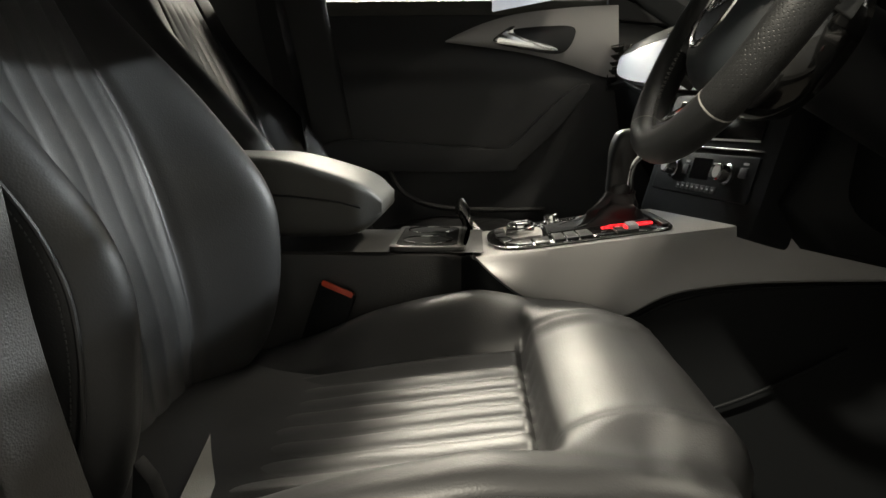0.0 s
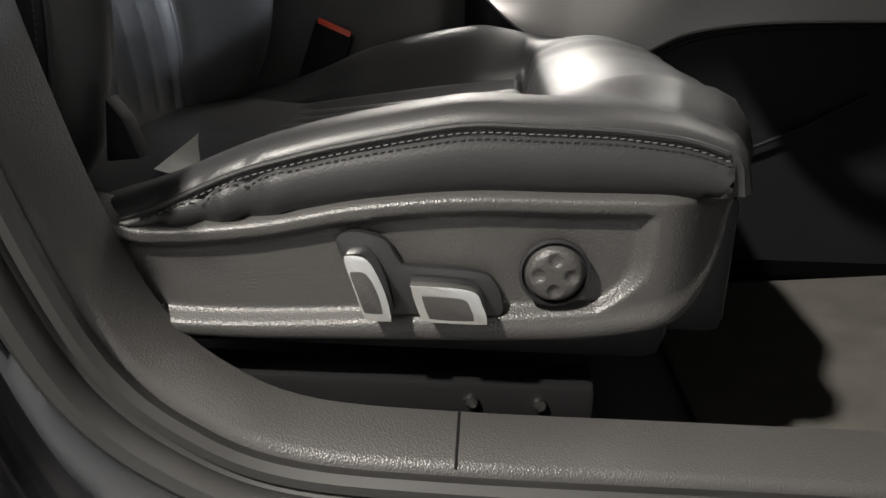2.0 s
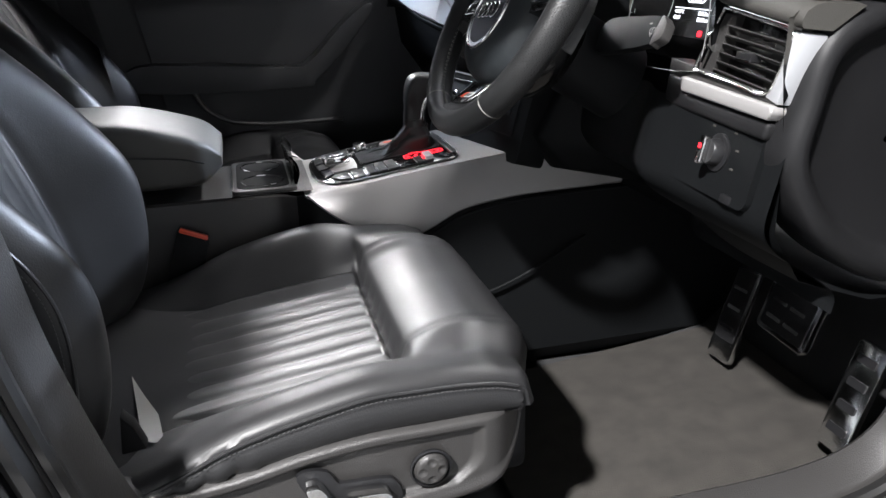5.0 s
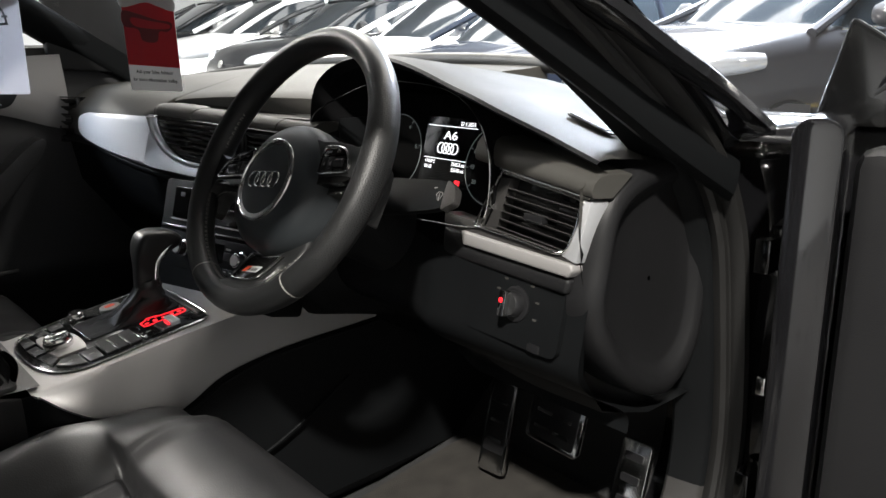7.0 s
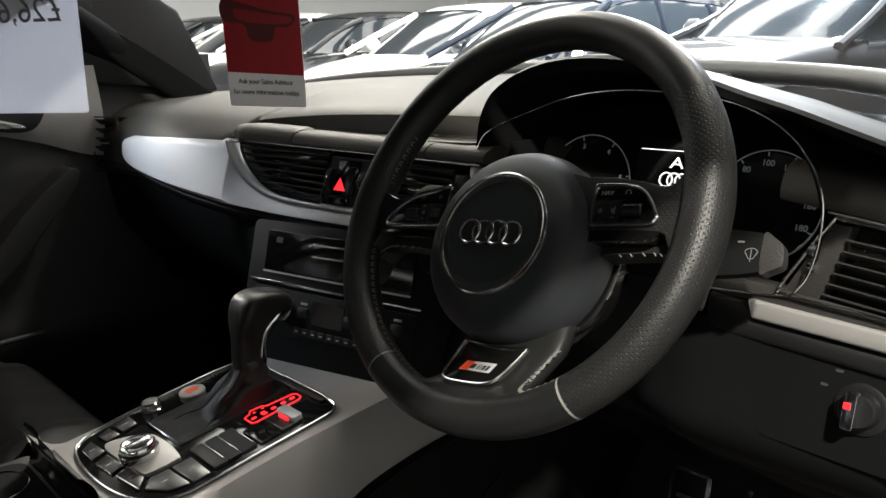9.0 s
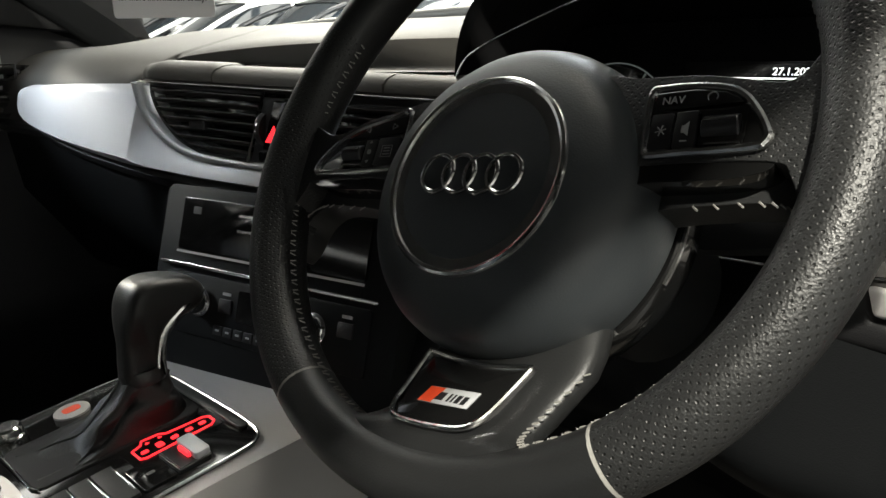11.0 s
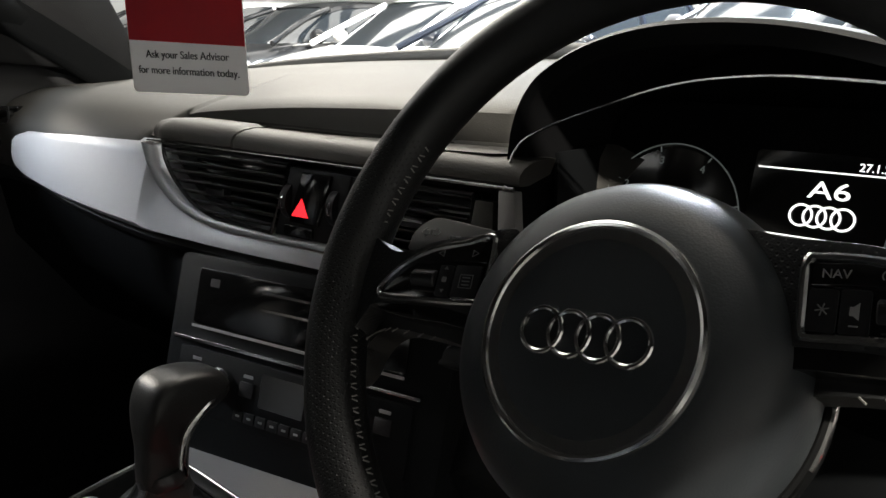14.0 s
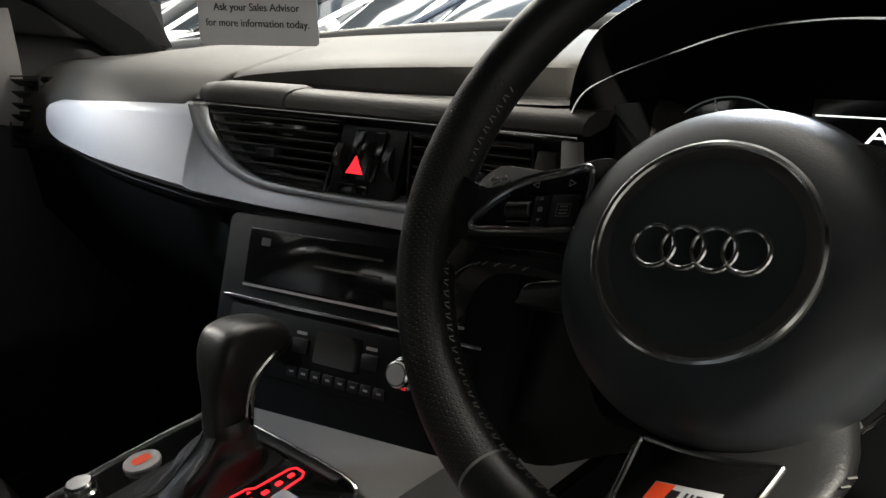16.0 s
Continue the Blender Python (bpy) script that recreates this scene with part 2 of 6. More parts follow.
def thing(name, base, label, category, group="", kind=""):
    ob = new(name)
    ob.empty_display_size = 0.05
    ob.location = base
    return tagged(ob, label, category, group, kind)


def part(name, bm, mat, parent, label="", sharp=38):
    """One mesh under a thing or a part; its points are in world metres."""
    ob = mesh_ob(name, bm, mat, sharp)
    ob.parent = parent
    if parent.type == "EMPTY":
        ob.matrix_parent_inverse = Matrix.Translation(-parent.location)
    return tagged(ob, label)


def solo(name, bm, mat, label, category, kind="", group="", sharp=38):
    return tagged(mesh_ob(name, bm, mat, sharp), label, category, group, kind)


def letters(text, place, size, mat, parent, name="lettering", depth=0.0003, align="CENTER"):
    """Writing in the built-in font, turned into a mesh, standing on a frame."""
    c = bpy.data.curves.new(name, "FONT")
    c.body, c.size, c.align_x, c.align_y, c.extrude = text, size, align, "CENTER", depth
    tmp = new("tmp", c)
    me = bpy.data.meshes.new_from_object(tmp.evaluated_get(bpy.context.evaluated_depsgraph_get()))
    bpy.data.objects.remove(tmp)
    for v in me.vertices:
        v.co = place(v.co.x, v.co.y, v.co.z)
    bm = bmesh.new()
    bm.from_mesh(me)
    bpy.data.meshes.remove(me)
    return part(name, bm, mat, parent)


# ---- showroom ----
# Floor colour lowered so that less light bounces into the cabin.
HALL_FLOOR = surface("darkened_hall_floor", (0.105, 0.104, 0.102), 0.3, vary=0.06, blotch=0.8)
HALL_CEIL = surface("grey_hall_ceiling", (0.3, 0.3, 0.3), 0.8, vary=0.05, blotch=0.5)
HALL_WALL = surface("white_hall_wall", (0.65, 0.65, 0.64), 0.8, vary=0.03, blotch=0.5)
GREY_WALL = surface("grey_panel", (0.35, 0.37, 0.39), 0.6)
YELLOW = surface("yellow_floor_paint", (0.75, 0.5, 0.05), 0.5)
X0, X1, Y0, Y1 = -8.0, 16.0, -9.0, 16.0
RISE = 0.04


def hall_z(x, y):
    """Height of the hall floor, tilted so the parked cars fit the camera's view."""
    return GROUND + RISE * (0.68 * (x - 0.4) + 0.73 * (y - 1.2))


solo("ground", grid([[(x, y, hall_z(x, y)) for x in np.linspace(X0, X1, 13)] for y in np.linspace(Y0, Y1, 13)]), HALL_FLOOR, "polished showroom floor, darkened to cut bounce light", "floor", "structure")
solo("ceiling", block(X0, Y0, HALL_H, X1, Y1, HALL_H + 0.1), HALL_CEIL, "grey showroom ceiling", "ceiling", "structure")
solo("wall_north", block(X1, Y0, GROUND - 1, X1 + 0.2, Y1, HALL_H), HALL_WALL, "white showroom wall", "wall", "structure")
solo("wall_south", block(X0 - 0.2, Y0, GROUND - 1, X0, Y1, HALL_H), HALL_WALL, "white showroom wall", "wall", "structure")
solo("wall_east", block(X0, Y0 - 0.2, GROUND - 1, X1, Y0, HALL_H), HALL_WALL, "white showroom wall", "wall", "structure")
solo("wall_west", block(X0, Y1, GROUND - 1, X1, Y1 + 0.2, HALL_H), HALL_WALL, "white showroom wall", "wall", "structure")

ROOF_LIGHT = glow("roof_light_panel", (1.0, 0.98, 0.95), PANEL_GLOW)
# Panels with k below 0 are unseen, added to put sheen on the leather.
for k in range(-4, 9):
    for y0 in (2.5,) if k >= 0 else (5.6,):
        solo("roof_light", block(1.2 + 1.5 * k, y0, HALL_H - 0.05, 2.05 + 1.5 * k, y0 + (8.5 if k >= 0 else 5.5), HALL_H - 0.004), ROOF_LIGHT, "bright translucent roof light panel", "roof light", "structure")

# ---- the car's shell ----
YC = 1.19


def mirror_y(y):
    return 2 * YC - y


# rows of the door opening's inner edge: along, up; from the foot of the rear pillar over the sill to the front, then round the roof
OPEN_IN = [(-0.262, 0.80), (-0.247, 0.70), (-0.222, 0.594), (-0.197, 0.513), (-0.166, 0.448), (-0.125, 0.410), (-0.067, 0.386), (0.038, 0.380),
           (0.2, 0.380), (0.40, 0.380), (0.55, 0.382), (0.645, 0.400), (0.700, 0.445), (0.720, 0.53), (0.718, 0.62), (0.698, 0.76), (0.673, 0.86),
           (0.612, 0.945), (0.490, 1.036), (0.275, 1.168), (0.06, 1.275), (-0.15, 1.315), (-0.30, 1.29), (-0.33, 1.22), (-0.315, 1.08), (-0.285, 0.93)]


def opening_rings(side, profile, n=150):
    path = curve([(x, 0, z) for x, z in OPEN_IN], n, closed=True)
    rings = []
    for i, p in enumerate(path):
        d = path[(i + 1) % n] - path[i - 1]
        out = Vector((d.z, 0, -d.x)).normalized()
        front = ease((p.x - 0.05) / 0.1) * ease((p.z - 0.90) / 0.06)
        k = 1 - 0.95 * front - 0.62 * ease((-0.10 - p.x) / 0.1) * ease((1.2 - p.z) / 0.1)
        rings.append([Vector((p.x + out.x * q, side(max(0.392, min(y, 0.43)) if front > 0.5 and profile[0][0] == 0.045 else y), p.z + out.z * q)) for q, y in ((o if o < 0.05 else min(o, 0.05) if front > 0.5 and profile[0][0] > 0.1 else o if profile[0][0] > 0.1 else 0.045 + (o - 0.045) * k, y) for o, y in profile)])
    return rings


def shell_side(name, side, label):
    t = thing(name, (0.2, side(0.42), 0.36), label, "door frame", kind="structure")
    rings = opening_rings(side, [(0.16, 0.505), (0.012, 0.498), (0.002, 0.494), (-0.001, 0.489), (0.001, 0.478), (0.010, 0.449), (0.014, 0.443), (0.020, 0.441)])
    # Same plastic as the trim; this part's shade is put into its colour.
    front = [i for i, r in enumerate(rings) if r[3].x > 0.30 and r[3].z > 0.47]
    part("front_trim_shaded", grid(rings[front[0]:front[-1] + 1]), SHADED_PLASTIC, t, "front pillar and footwell trim, shade put into its colour")
    # Far side in a darker copy of the plastic, to imitate shade there.
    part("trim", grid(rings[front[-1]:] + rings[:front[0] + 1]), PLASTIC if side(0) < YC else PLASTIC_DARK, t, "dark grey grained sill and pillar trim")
    part("door_seal", grid(opening_rings(side, [(0.020, 0.444), (0.016, 0.438), (0.015, 0.430), (0.019, 0.424), (0.025, 0.423), (0.028, 0.427), (0.031, 0.424), (0.030, 0.414), (0.034, 0.406),
                                                (0.041, 0.403), (0.047, 0.407), (0.05, 0.42)]), closed=True), RUBBER, t, "soft black rubber door seal")
    part("pillar_skin", grid(opening_rings(side, [(0.045, 0.425), (0.058, 0.412), (0.075, 0.408), (0.09, 0.400), (0.10, 0.375), (0.105, 0.35), (0.13, 0.335), (0.16, 0.33), (0.17, 0.34), (0.17, 0.60)]), closed=True),
         PAINT_BLACK, t, "glossy black painted door frame")
    return t


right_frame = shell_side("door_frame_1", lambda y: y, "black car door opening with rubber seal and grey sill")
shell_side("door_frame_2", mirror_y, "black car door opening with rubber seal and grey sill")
part("sill_joint", tube([(0.038, 0.494, 0.378), (0.038, 0.489, 0.381), (0.038, 0.478, 0.379), (0.038, 0.449, 0.370), (0.038, 0.443, 0.366)], 0.0011, sides=6), MATT_BLACK, right_frame)

# floor with tunnel and footwells, firewall
rings = []
for x, z in ((-0.6, 0.26), (0.2, 0.26), (0.62, 0.25), (0.80, 0.30), (0.95, 0.44), (0.99, 0.62), (0.995, 0.98)):
    rings.append([(x, y, z + (0.02 if abs(y - YC) > 0.68 else 0)) for y in np.linspace(0.46, 1.92, 40)])
solo("floor", grid(rings), CARPET, "dark carpeted car floor and footwell", "floor", "structure")
solo("floor_mat", prism(rounded(0.26, 0.55, 0.80, 1.00, 0.06), lambda u, v, w: (u, v, w + max(0, u - 0.62) * 0.32), 0.262, 0.272, 0.003), MAT, "worn brown-grey carpet mat in the footwell", "floor mat")
solo("floor_mat", prism(rounded(0.26, 1.38, 0.80, 1.83, 0.06), lambda u, v, w: (u, v, w + max(0, u - 0.62) * 0.32), 0.262, 0.272, 0.003), MAT, "brown-grey carpet mat in the passenger footwell", "floor mat")
solo("footwell_side", block(0.60, 1.895, 0.24, 1.0, 1.925, 0.90), PLASTIC_DARK, "dark lining at the side of the passenger footwell", "wall", "structure")
# roof; slabs added to close the cabin's rear and cut stray light
rings = []
for x, z in ((0.30, 1.24), (0.1, 1.315), (-0.15, 1.35), (-0.5, 1.355), (-1.0, 1.33), (-1.6, 1.15)):
    rings.append([(x, y, z - 0.05 * (abs(y - YC) / 0.76) ** 4) for y in np.linspace(0.44, 1.94, 24)])
roof = solo("headliner", grid(rings), HEADLINER, "dark cloth headliner of the car roof", "ceiling", "structure")
for yy, nm in ((0.40, "rear_side_1"), (1.94, "rear_side_2")):
    ring = [(-1.25, 0.26), (-0.42, 0.26), (-0.42, 1.36), (-1.25, 1.36)]
    hole = [(-1.16, 1.15), (-0.54, 1.14), (-0.56, 1.275), (-0.98, 1.245)]
    bm = bmesh.new()
    rims = [[bm.verts.new((x, y, z)) for x, z in line] for y in (yy, yy + 0.04) for line in (ring, hole)]
    for k in range(4):
        n = (k + 1) % 4
        for a, b in ((0, 1), (3, 2), (2, 0), (1, 3)):
            bm.faces.new((rims[a][k], rims[a][n], rims[b][n], rims[b][k]))
    bmesh.ops.recalc_face_normals(bm, faces=bm.faces)
    solo(nm, bm, HEADLINER, "dark rear door lining round its window", "wall", "structure")
solo("rear_wall", block(-1.25, 0.46, 0.3, -1.2, 1.92, 1.0), HEADLINER, "dark added slab closing the cabin's rear", "wall", "structure")

solo("quarter_trim", prism([(0.34, 1.055), (0.62, 1.03), (0.545, 1.19), (0.42, 1.265), (0.25, 1.34), (0.18, 1.34), (0.35, 1.245), (0.345, 1.16)], lambda u, v, w: (u, w, v), 1.895, 1.93, 0.006), PLASTIC_DARK,
     "dark trim in the corner of the passenger window", "pillar", "structure")
# windscreen and its frame
WS_LOW = [(0.60, 0.49, 0.995), (0.80, 0.66, 1.03), (0.90, 0.90, 1.045), (0.93, YC, 1.05), (0.90, 1.48, 1.045), (0.80, 1.72, 1.03), (0.60, 1.89, 0.995)]
WS_TOP = [(0.25, 0.60, 1.21), (0.30, 0.75, 1.235), (0.33, 0.95, 1.25), (0.335, YC, 1.252), (0.33, 1.43, 1.25), (0.30, 1.63, 1.235), (0.25, 1.78, 1.21)]
low, top = curve(WS_LOW, 41), curve(WS_TOP, 41)
ws = solo("window_1", grid([[a.lerp(b, u) + Vector((0.03, 0, 0.03)) * math.sin(math.pi * u) for a, b in zip(low, top)] for u in np.linspace(0, 1, 13)]), GLASS,
          "clear curved car windscreen", "windscreen", "structure")
ws.visible_shadow = False


def pillar(side, name):
    a = [(0.70, 0.422, 0.935), (0.60, 0.441, 0.993), (0.45, 0.463, 1.085), (0.26, 0.508, 1.20), (0.06, 0.560, 1.30), (-0.15, 0.60, 1.335)]
    rings = []
    for p in curve([(x, side(y), z) for x, y, z in a], 24):
        s = 1 if side(0) < YC else -1
        rings.append([p + Vector((0.038 * ca + 0.010 * sa, s * 0.028 * ca, 0.030 * sa)) for ca, sa in ((math.cos(k * 0.5236), math.sin(k * 0.5236)) for k in range(12))])
    return solo(name, grid(rings, loop=True, caps=True), SHADED_PLASTIC, "dark windscreen pillar trim", "pillar", "structure")


pillar(lambda y: y, "pillar_1")
pillar(mirror_y, "pillar_2")

# ---- seats ----
BOLSTER = [(-0.33, 0.500), (-0.25, 0.512), (-0.186, 0.530), (-0.093, 0.568), (0.026, 0.595), (0.095, 0.597), (0.17, 0.592), (0.215, 0.578)]
PANEL_TOP = [(-0.36, 0.545), (-0.24, 0.53), (-0.20, 0.522), (-0.175, 0.516), (-0.10, 0.523), (-0.032, 0.537), (0.037, 0.545), (0.10, 0.546), (0.20, 0.546), (0.22, 0.54)]
PANEL_LOW = [(-0.36, 0.44), (-0.153, 0.425), (-0.011, 0.428), (0.106, 0.433), (0.16, 0.442), (0.195, 0.457), (0.212, 0.485), (0.218, 0.52)]
SY0, SY1 = 0.497, 1.030


def cushion_top(x, y, pad=True):
    """Height of the seat's leather top."""
    e = min(y - SY0, SY1 - y)
    zc = 0.548 + 0.13 * (min(x, 0.10) - 0.09)
    zb = tab(BOLSTER, x)
    w = 1 - ease((e - 0.035) / 0.11)
    z = zc + (zb - zc) * w
    edge = max(0.0, 0.022 - e) / 0.022
    z -= 0.012 * edge ** 2
    inside = ease((e - 0.105) / 0.02)
    front = ease((x - 0.088) / 0.012)
    ribs = inside * (1 - front) * ease((x + 0.24) / 0.04)
    z += ribs * 0.0048 * abs(math.sin(math.pi * (y - SY0 - 0.115) / 0.0385)) ** 0.6
    lump = ease((e - 0.045) / 0.075) * front
    z += lump * (0.047 * math.sin(math.pi * min(1, max(0, (x - 0.083) / 0.175))) ** 0.55)
    z += 0.012 * w * ease((y - 0.85) / 0.1) * ease((0.12 - x) / 0.1)
    z -= 0.010 * math.exp(-((x - 0.089) / 0.006) ** 2) * inside
    z -= 0.006 * math.exp(-((e - 0.112) / 0.005) ** 2) * (0.4 + 0.6 * (1 - front))
    z += 0.0015 * noise.noise(Vector((x * 14, y * 14, 3)))
    return z


def make_seat(name, side, dx, label, controls):
    t = thing(name, (dx, side(0.763), 0.30), label, "car seat", "front seats")
    P = lambda x, y, z: Vector((x + dx, side(y), z))
    # cushion
    rings = []
    ys = np.concatenate([np.linspace(SY0, SY0 + 0.03, 6), np.linspace(SY0 + 0.04, SY1 - 0.04, 84), np.linspace(SY1 - 0.03, SY1, 6)])
    xs = np.concatenate([np.linspace(-0.33, 0.07, 40), np.linspace(0.075, 0.11, 12), np.linspace(0.12, 0.205, 14)])

    def section(x, sink=0.0, flat=None):
        low = tab(PANEL_TOP, x) - 0.012
        row = []
        top0 = cushion_top(x, SY0)
        fold = 0.005 * math.sin((x + 0.02) * 190 + 1.5) * ease((-0.06 - x) / 0.05) * ease((x + 0.21) / 0.04)
        for k in range(7):
            u = k / 7
            row.append(P(x - 0.02 * sink, SY0 + 0.008 - 0.013 * math.sin(math.pi * u) ** 0.7 - fold * math.sin(math.pi * u), low + (top0 - low) * u - sink * 0.3 * u))
        for y in ys:
            z = cushion_top(x, y)
            row.append(P(x, y, z - sink))
        topn = cushion_top(x, SY1)
        for k in range(6, -1, -1):
            u = k / 7
            row.append(P(x - 0.02 * sink, SY1 - 0.008 + 0.010 * math.sin(math.pi * u), low + (topn - low) * u - sink * 0.3 * u))
        return row
    for x in xs:
        rings.append(section(x))
    # rounded front, pulled down into the base
    def end(x, drop, back):
        row = section(0.205)
        out = []
        for p in row:
            yl = side(p.y)
            e = min(yl - SY0, SY1 - yl)
            mid = ease((e - 0.03) / 0.12)
            xx = 0.205 + (x - 0.205) * (0.35 + 0.65 * mid) - 0.035 * (1 - mid) * ease((0.585 - p.z) / 0.05) * (x - 0.205) / 0.05
            zz = max(p.z - drop, 0.512 + 0.03 * (1 - mid)) if p.z > 0.512 + 0.03 * (1 - mid) else p.z
            out.append(Vector((xx + dx, p.y, zz)))
        return out
    for x, drop in ((0.222, 0.003), (0.240, 0.011), (0.254, 0.028), (0.262, 0.050), (0.260, 0.072), (0.252, 0.095)):
        rings.append(end(x, drop, 0))
    cushion = part("seat_cushion", grid(rings, caps=False), LEATHER, t, "black leather seat cushion with fluted middle", 60)
    # seam along the outer edge
    seam = [P(x, SY0 - 0.0015, cushion_top(x, SY0) - 0.002) for x in np.linspace(-0.20, 0.20, 60)]
    part("seam_piping", tube(seam, 0.0022, sides=8), LEATHER, cushion)
    st = bmesh.new()
    for x in np.linspace(-0.19, 0.198, 78):
        z = cushion_top(x, SY0)
        z2 = cushion_top(x + 0.002, SY0)
        b = tube([P(x, SY0 - 0.0045, z - 0.0062), P(x + 0.0028, SY0 - 0.0045, z2 - 0.0058)], 0.0006, sides=5)
        me = bpy.data.meshes.new("tmp")
        b.to_mesh(me)
        st.from_mesh(me)
        bpy.data.meshes.remove(me)
    tagged(part("stitching", st, DARK_THREAD, cushion), kind="stuff")
    # backrest
    XB = [(0.47, -0.30), (0.51, -0.262), (0.55, -0.232), (0.62, -0.214), (0.70, -0.212), (0.75, -0.228), (0.80, -0.262), (0.86, -0.312), (0.92, -0.368), (1.0, -0.435), (1.12, -0.50), (1.18, -0.54)]
    XC = [(0.47, -0.30), (0.6, -0.305), (0.7, -0.328), (0.8, -0.362), (0.9, -0.405), (1.0, -0.452), (1.12, -0.508), (1.18, -0.545)]
    HALF = [(0.45, 0.215), (0.52, 0.228), (0.62, 0.234), (0.75, 0.240), (0.85, 0.244), (1.0, 0.236), (1.1, 0.220), (1.18, 0.19)]
    rings = []
    for z in np.linspace(0.465, 1.17, 60):
        xb, xc, hw = tab(XB, z), tab(XC, z), tab(HALF, z)
        row = []
        for k in range(141):
            u = k / 140
            v = -hw + 2 * hw * u
            e = hw - abs(v)
            w = 1 - ease((e - 0.03) / 0.10)
            x = xc + (xb - xc) * w
            x -= 0.030 * (max(0, 0.03 - e) / 0.03) ** 2
            inside = ease((e - 0.105) / 0.02) * ease((1.06 - z) / 0.03)
            x += 0.0026 * inside * abs(math.sin(math.pi * (v + hw - 0.115) / 0.043)) ** 0.6
            x -= 0.006 * math.exp(-((e - 0.108) / 0.005) ** 2)
            x += 0.002 * noise.noise(Vector((z * 12, v * 12, 7)))
            row.append(P(x, 0.763 + v, z - 0.0 * w))
        back = [P(xc - 0.13, 0.763 + hw * s, z) for s in (0.96, 0.5, -0.5, -0.96)]
        rings.append(row + [P(xb - 0.03 - (0.10 + xb - xc) * q / 8, 0.763 + hw + 0.003 * math.sin(q * 0.5), z) for q in range(1, 8)] + back
                     + [P(xb - 0.03 - (0.10 + xb - xc) * q / 8, 0.763 - hw - 0.003 * math.sin(q * 0.5), z) for q in range(7, 0, -1)])
    backrest = part("backrest", grid(rings, loop=True, caps=True), LEATHER, t, "black leather backrest with raised side bolsters", 60)
    zs = np.linspace(0.56, 0.93, 50)
    part("seam_piping", tube([P(tab(XB, z) - 0.028, 0.763 - tab(HALF, z) - 0.001, z) for z in zs], 0.0022, sides=8), LEATHER, backrest)
    st = bmesh.new()
    for z in np.linspace(0.56, 0.93, 80):
        q = lambda h: P(tab(XB, h) - 0.036, 0.763 - tab(HALF, h) - 0.002, h)
        b = tube([q(z), q(z + 0.0028)], 0.0006, sides=5)
        me = bpy.data.meshes.new("tmp")
        b.to_mesh(me)
        st.from_mesh(me)
        bpy.data.meshes.remove(me)
    tagged(part("stitching", st, DARK_THREAD, backrest), kind="stuff")
    part("airbag_tab", prism([(-0.208, 0.590), (-0.213, 0.545), (-0.188, 0.548), (-0.197, 0.575)], lambda u, v, w: P(u, w, v), 0.526, 0.545, 0.002), MATT_BLACK, backrest, "black plastic tab")
    part("seat_hinge_cover", grid([[P(x, y, cushion_top(x, 0.60) + 0.004 - 0.02 * (y - 0.57) + 0.010 * (1 - u)) for x, y, u in ((-0.189 - 0.0042 * k + 0.022 * (u - 0.5), 0.57 + 0.024 * k, u) for u in np.linspace(0, 1, 8))] for k in range(9)]), HINGE_GREY, t, "pale grey hinge cover")
    # base panel
    rings = []
    for x in np.linspace(-0.36, 0.218, 150):
        zt, zl = tab(PANEL_TOP, x), tab(PANEL_LOW, x)
        row = []
        for k in range(61):
            u = k / 60
            z = zl + (zt - zl) * u
            rim = min(u, 1 - u) * (zt - zl)
            d = min(zt - 0.019 - z, z - zl - 0.026 - 0.004 * math.sin(x * 9))
            xr = 0.155 - 0.055 * max(0, (0.500 - z) / 0.05) ** 2.0
            d = min(d, (xr - x) * 0.8)
            y = 0.489 + 0.009 * ease((d + 0.004) / 0.008)
            y += 0.03 * (max(0, 0.010 - rim) / 0.010) ** 2
            y += 0.045 * ease((x - 0.150) / 0.075) ** 2
            y += 0.010 * ease((z - zl) / 0.03) - 0.010 + 0.02 * ease((0.02 - (z - zl)) / 0.03)
            row.append(P(x, y, z))
        rings.append(row)
    base = part("base_panel", grid(rings), PLASTIC, t, "grey grained plastic seat base panel", 60)
    part("base_frame", block(-0.33 + dx, min(side(0.53), side(1.02)), 0.40, 0.19 + dx, max(side(0.53), side(1.02)), 0.52, 0.02), PLASTIC_DARK, t, "dark plastic under-seat frame")
    part("front_apron", block(0.17 + dx, min(side(0.545), side(1.0)), 0.42, 0.232 + dx, max(side(0.545), side(1.0)), 0.53, 0.012), PLASTIC_DARK, t, "dark plastic front apron")
    for yy in (0.525, 0.985):
        rail = part("rail", block(-0.30 + dx, min(side(yy - 0.02), side(yy + 0.02)), 0.30, 0.135 + dx, max(side(yy - 0.02), side(yy + 0.02)), 0.395, 0.006), MATT_BLACK, t, "black steel seat rail")
        for bx in ((0.046, 0.095) if yy < 0.6 else ()):
            part("bolt", lathe([(0.0001, 0.004), (0.0045, 0.004), (0.0052, 0.001), (0.0052, -0.002)], frame_at(P(bx, yy - 0.0205, 0.381), (1, 0, 0), (0, 0, 1)), 12), CHROME, rail, "steel bolt head")
    if not controls:
        return t
    F = frame_at((dx, 0.4885, 0.0), (1, 0, 0), (0, 0, 1))
    bez = [(-0.045, 0.503), (-0.042, 0.511), (-0.030, 0.513), (-0.013, 0.508), (-0.004, 0.494), (0.004, 0.4905), (0.048, 0.488), (0.060, 0.480), (0.065, 0.466), (0.0645, 0.459),
           (0.056, 0.457), (0.004, 0.456), (-0.017, 0.4545), (-0.026, 0.459), (-0.034, 0.478)]
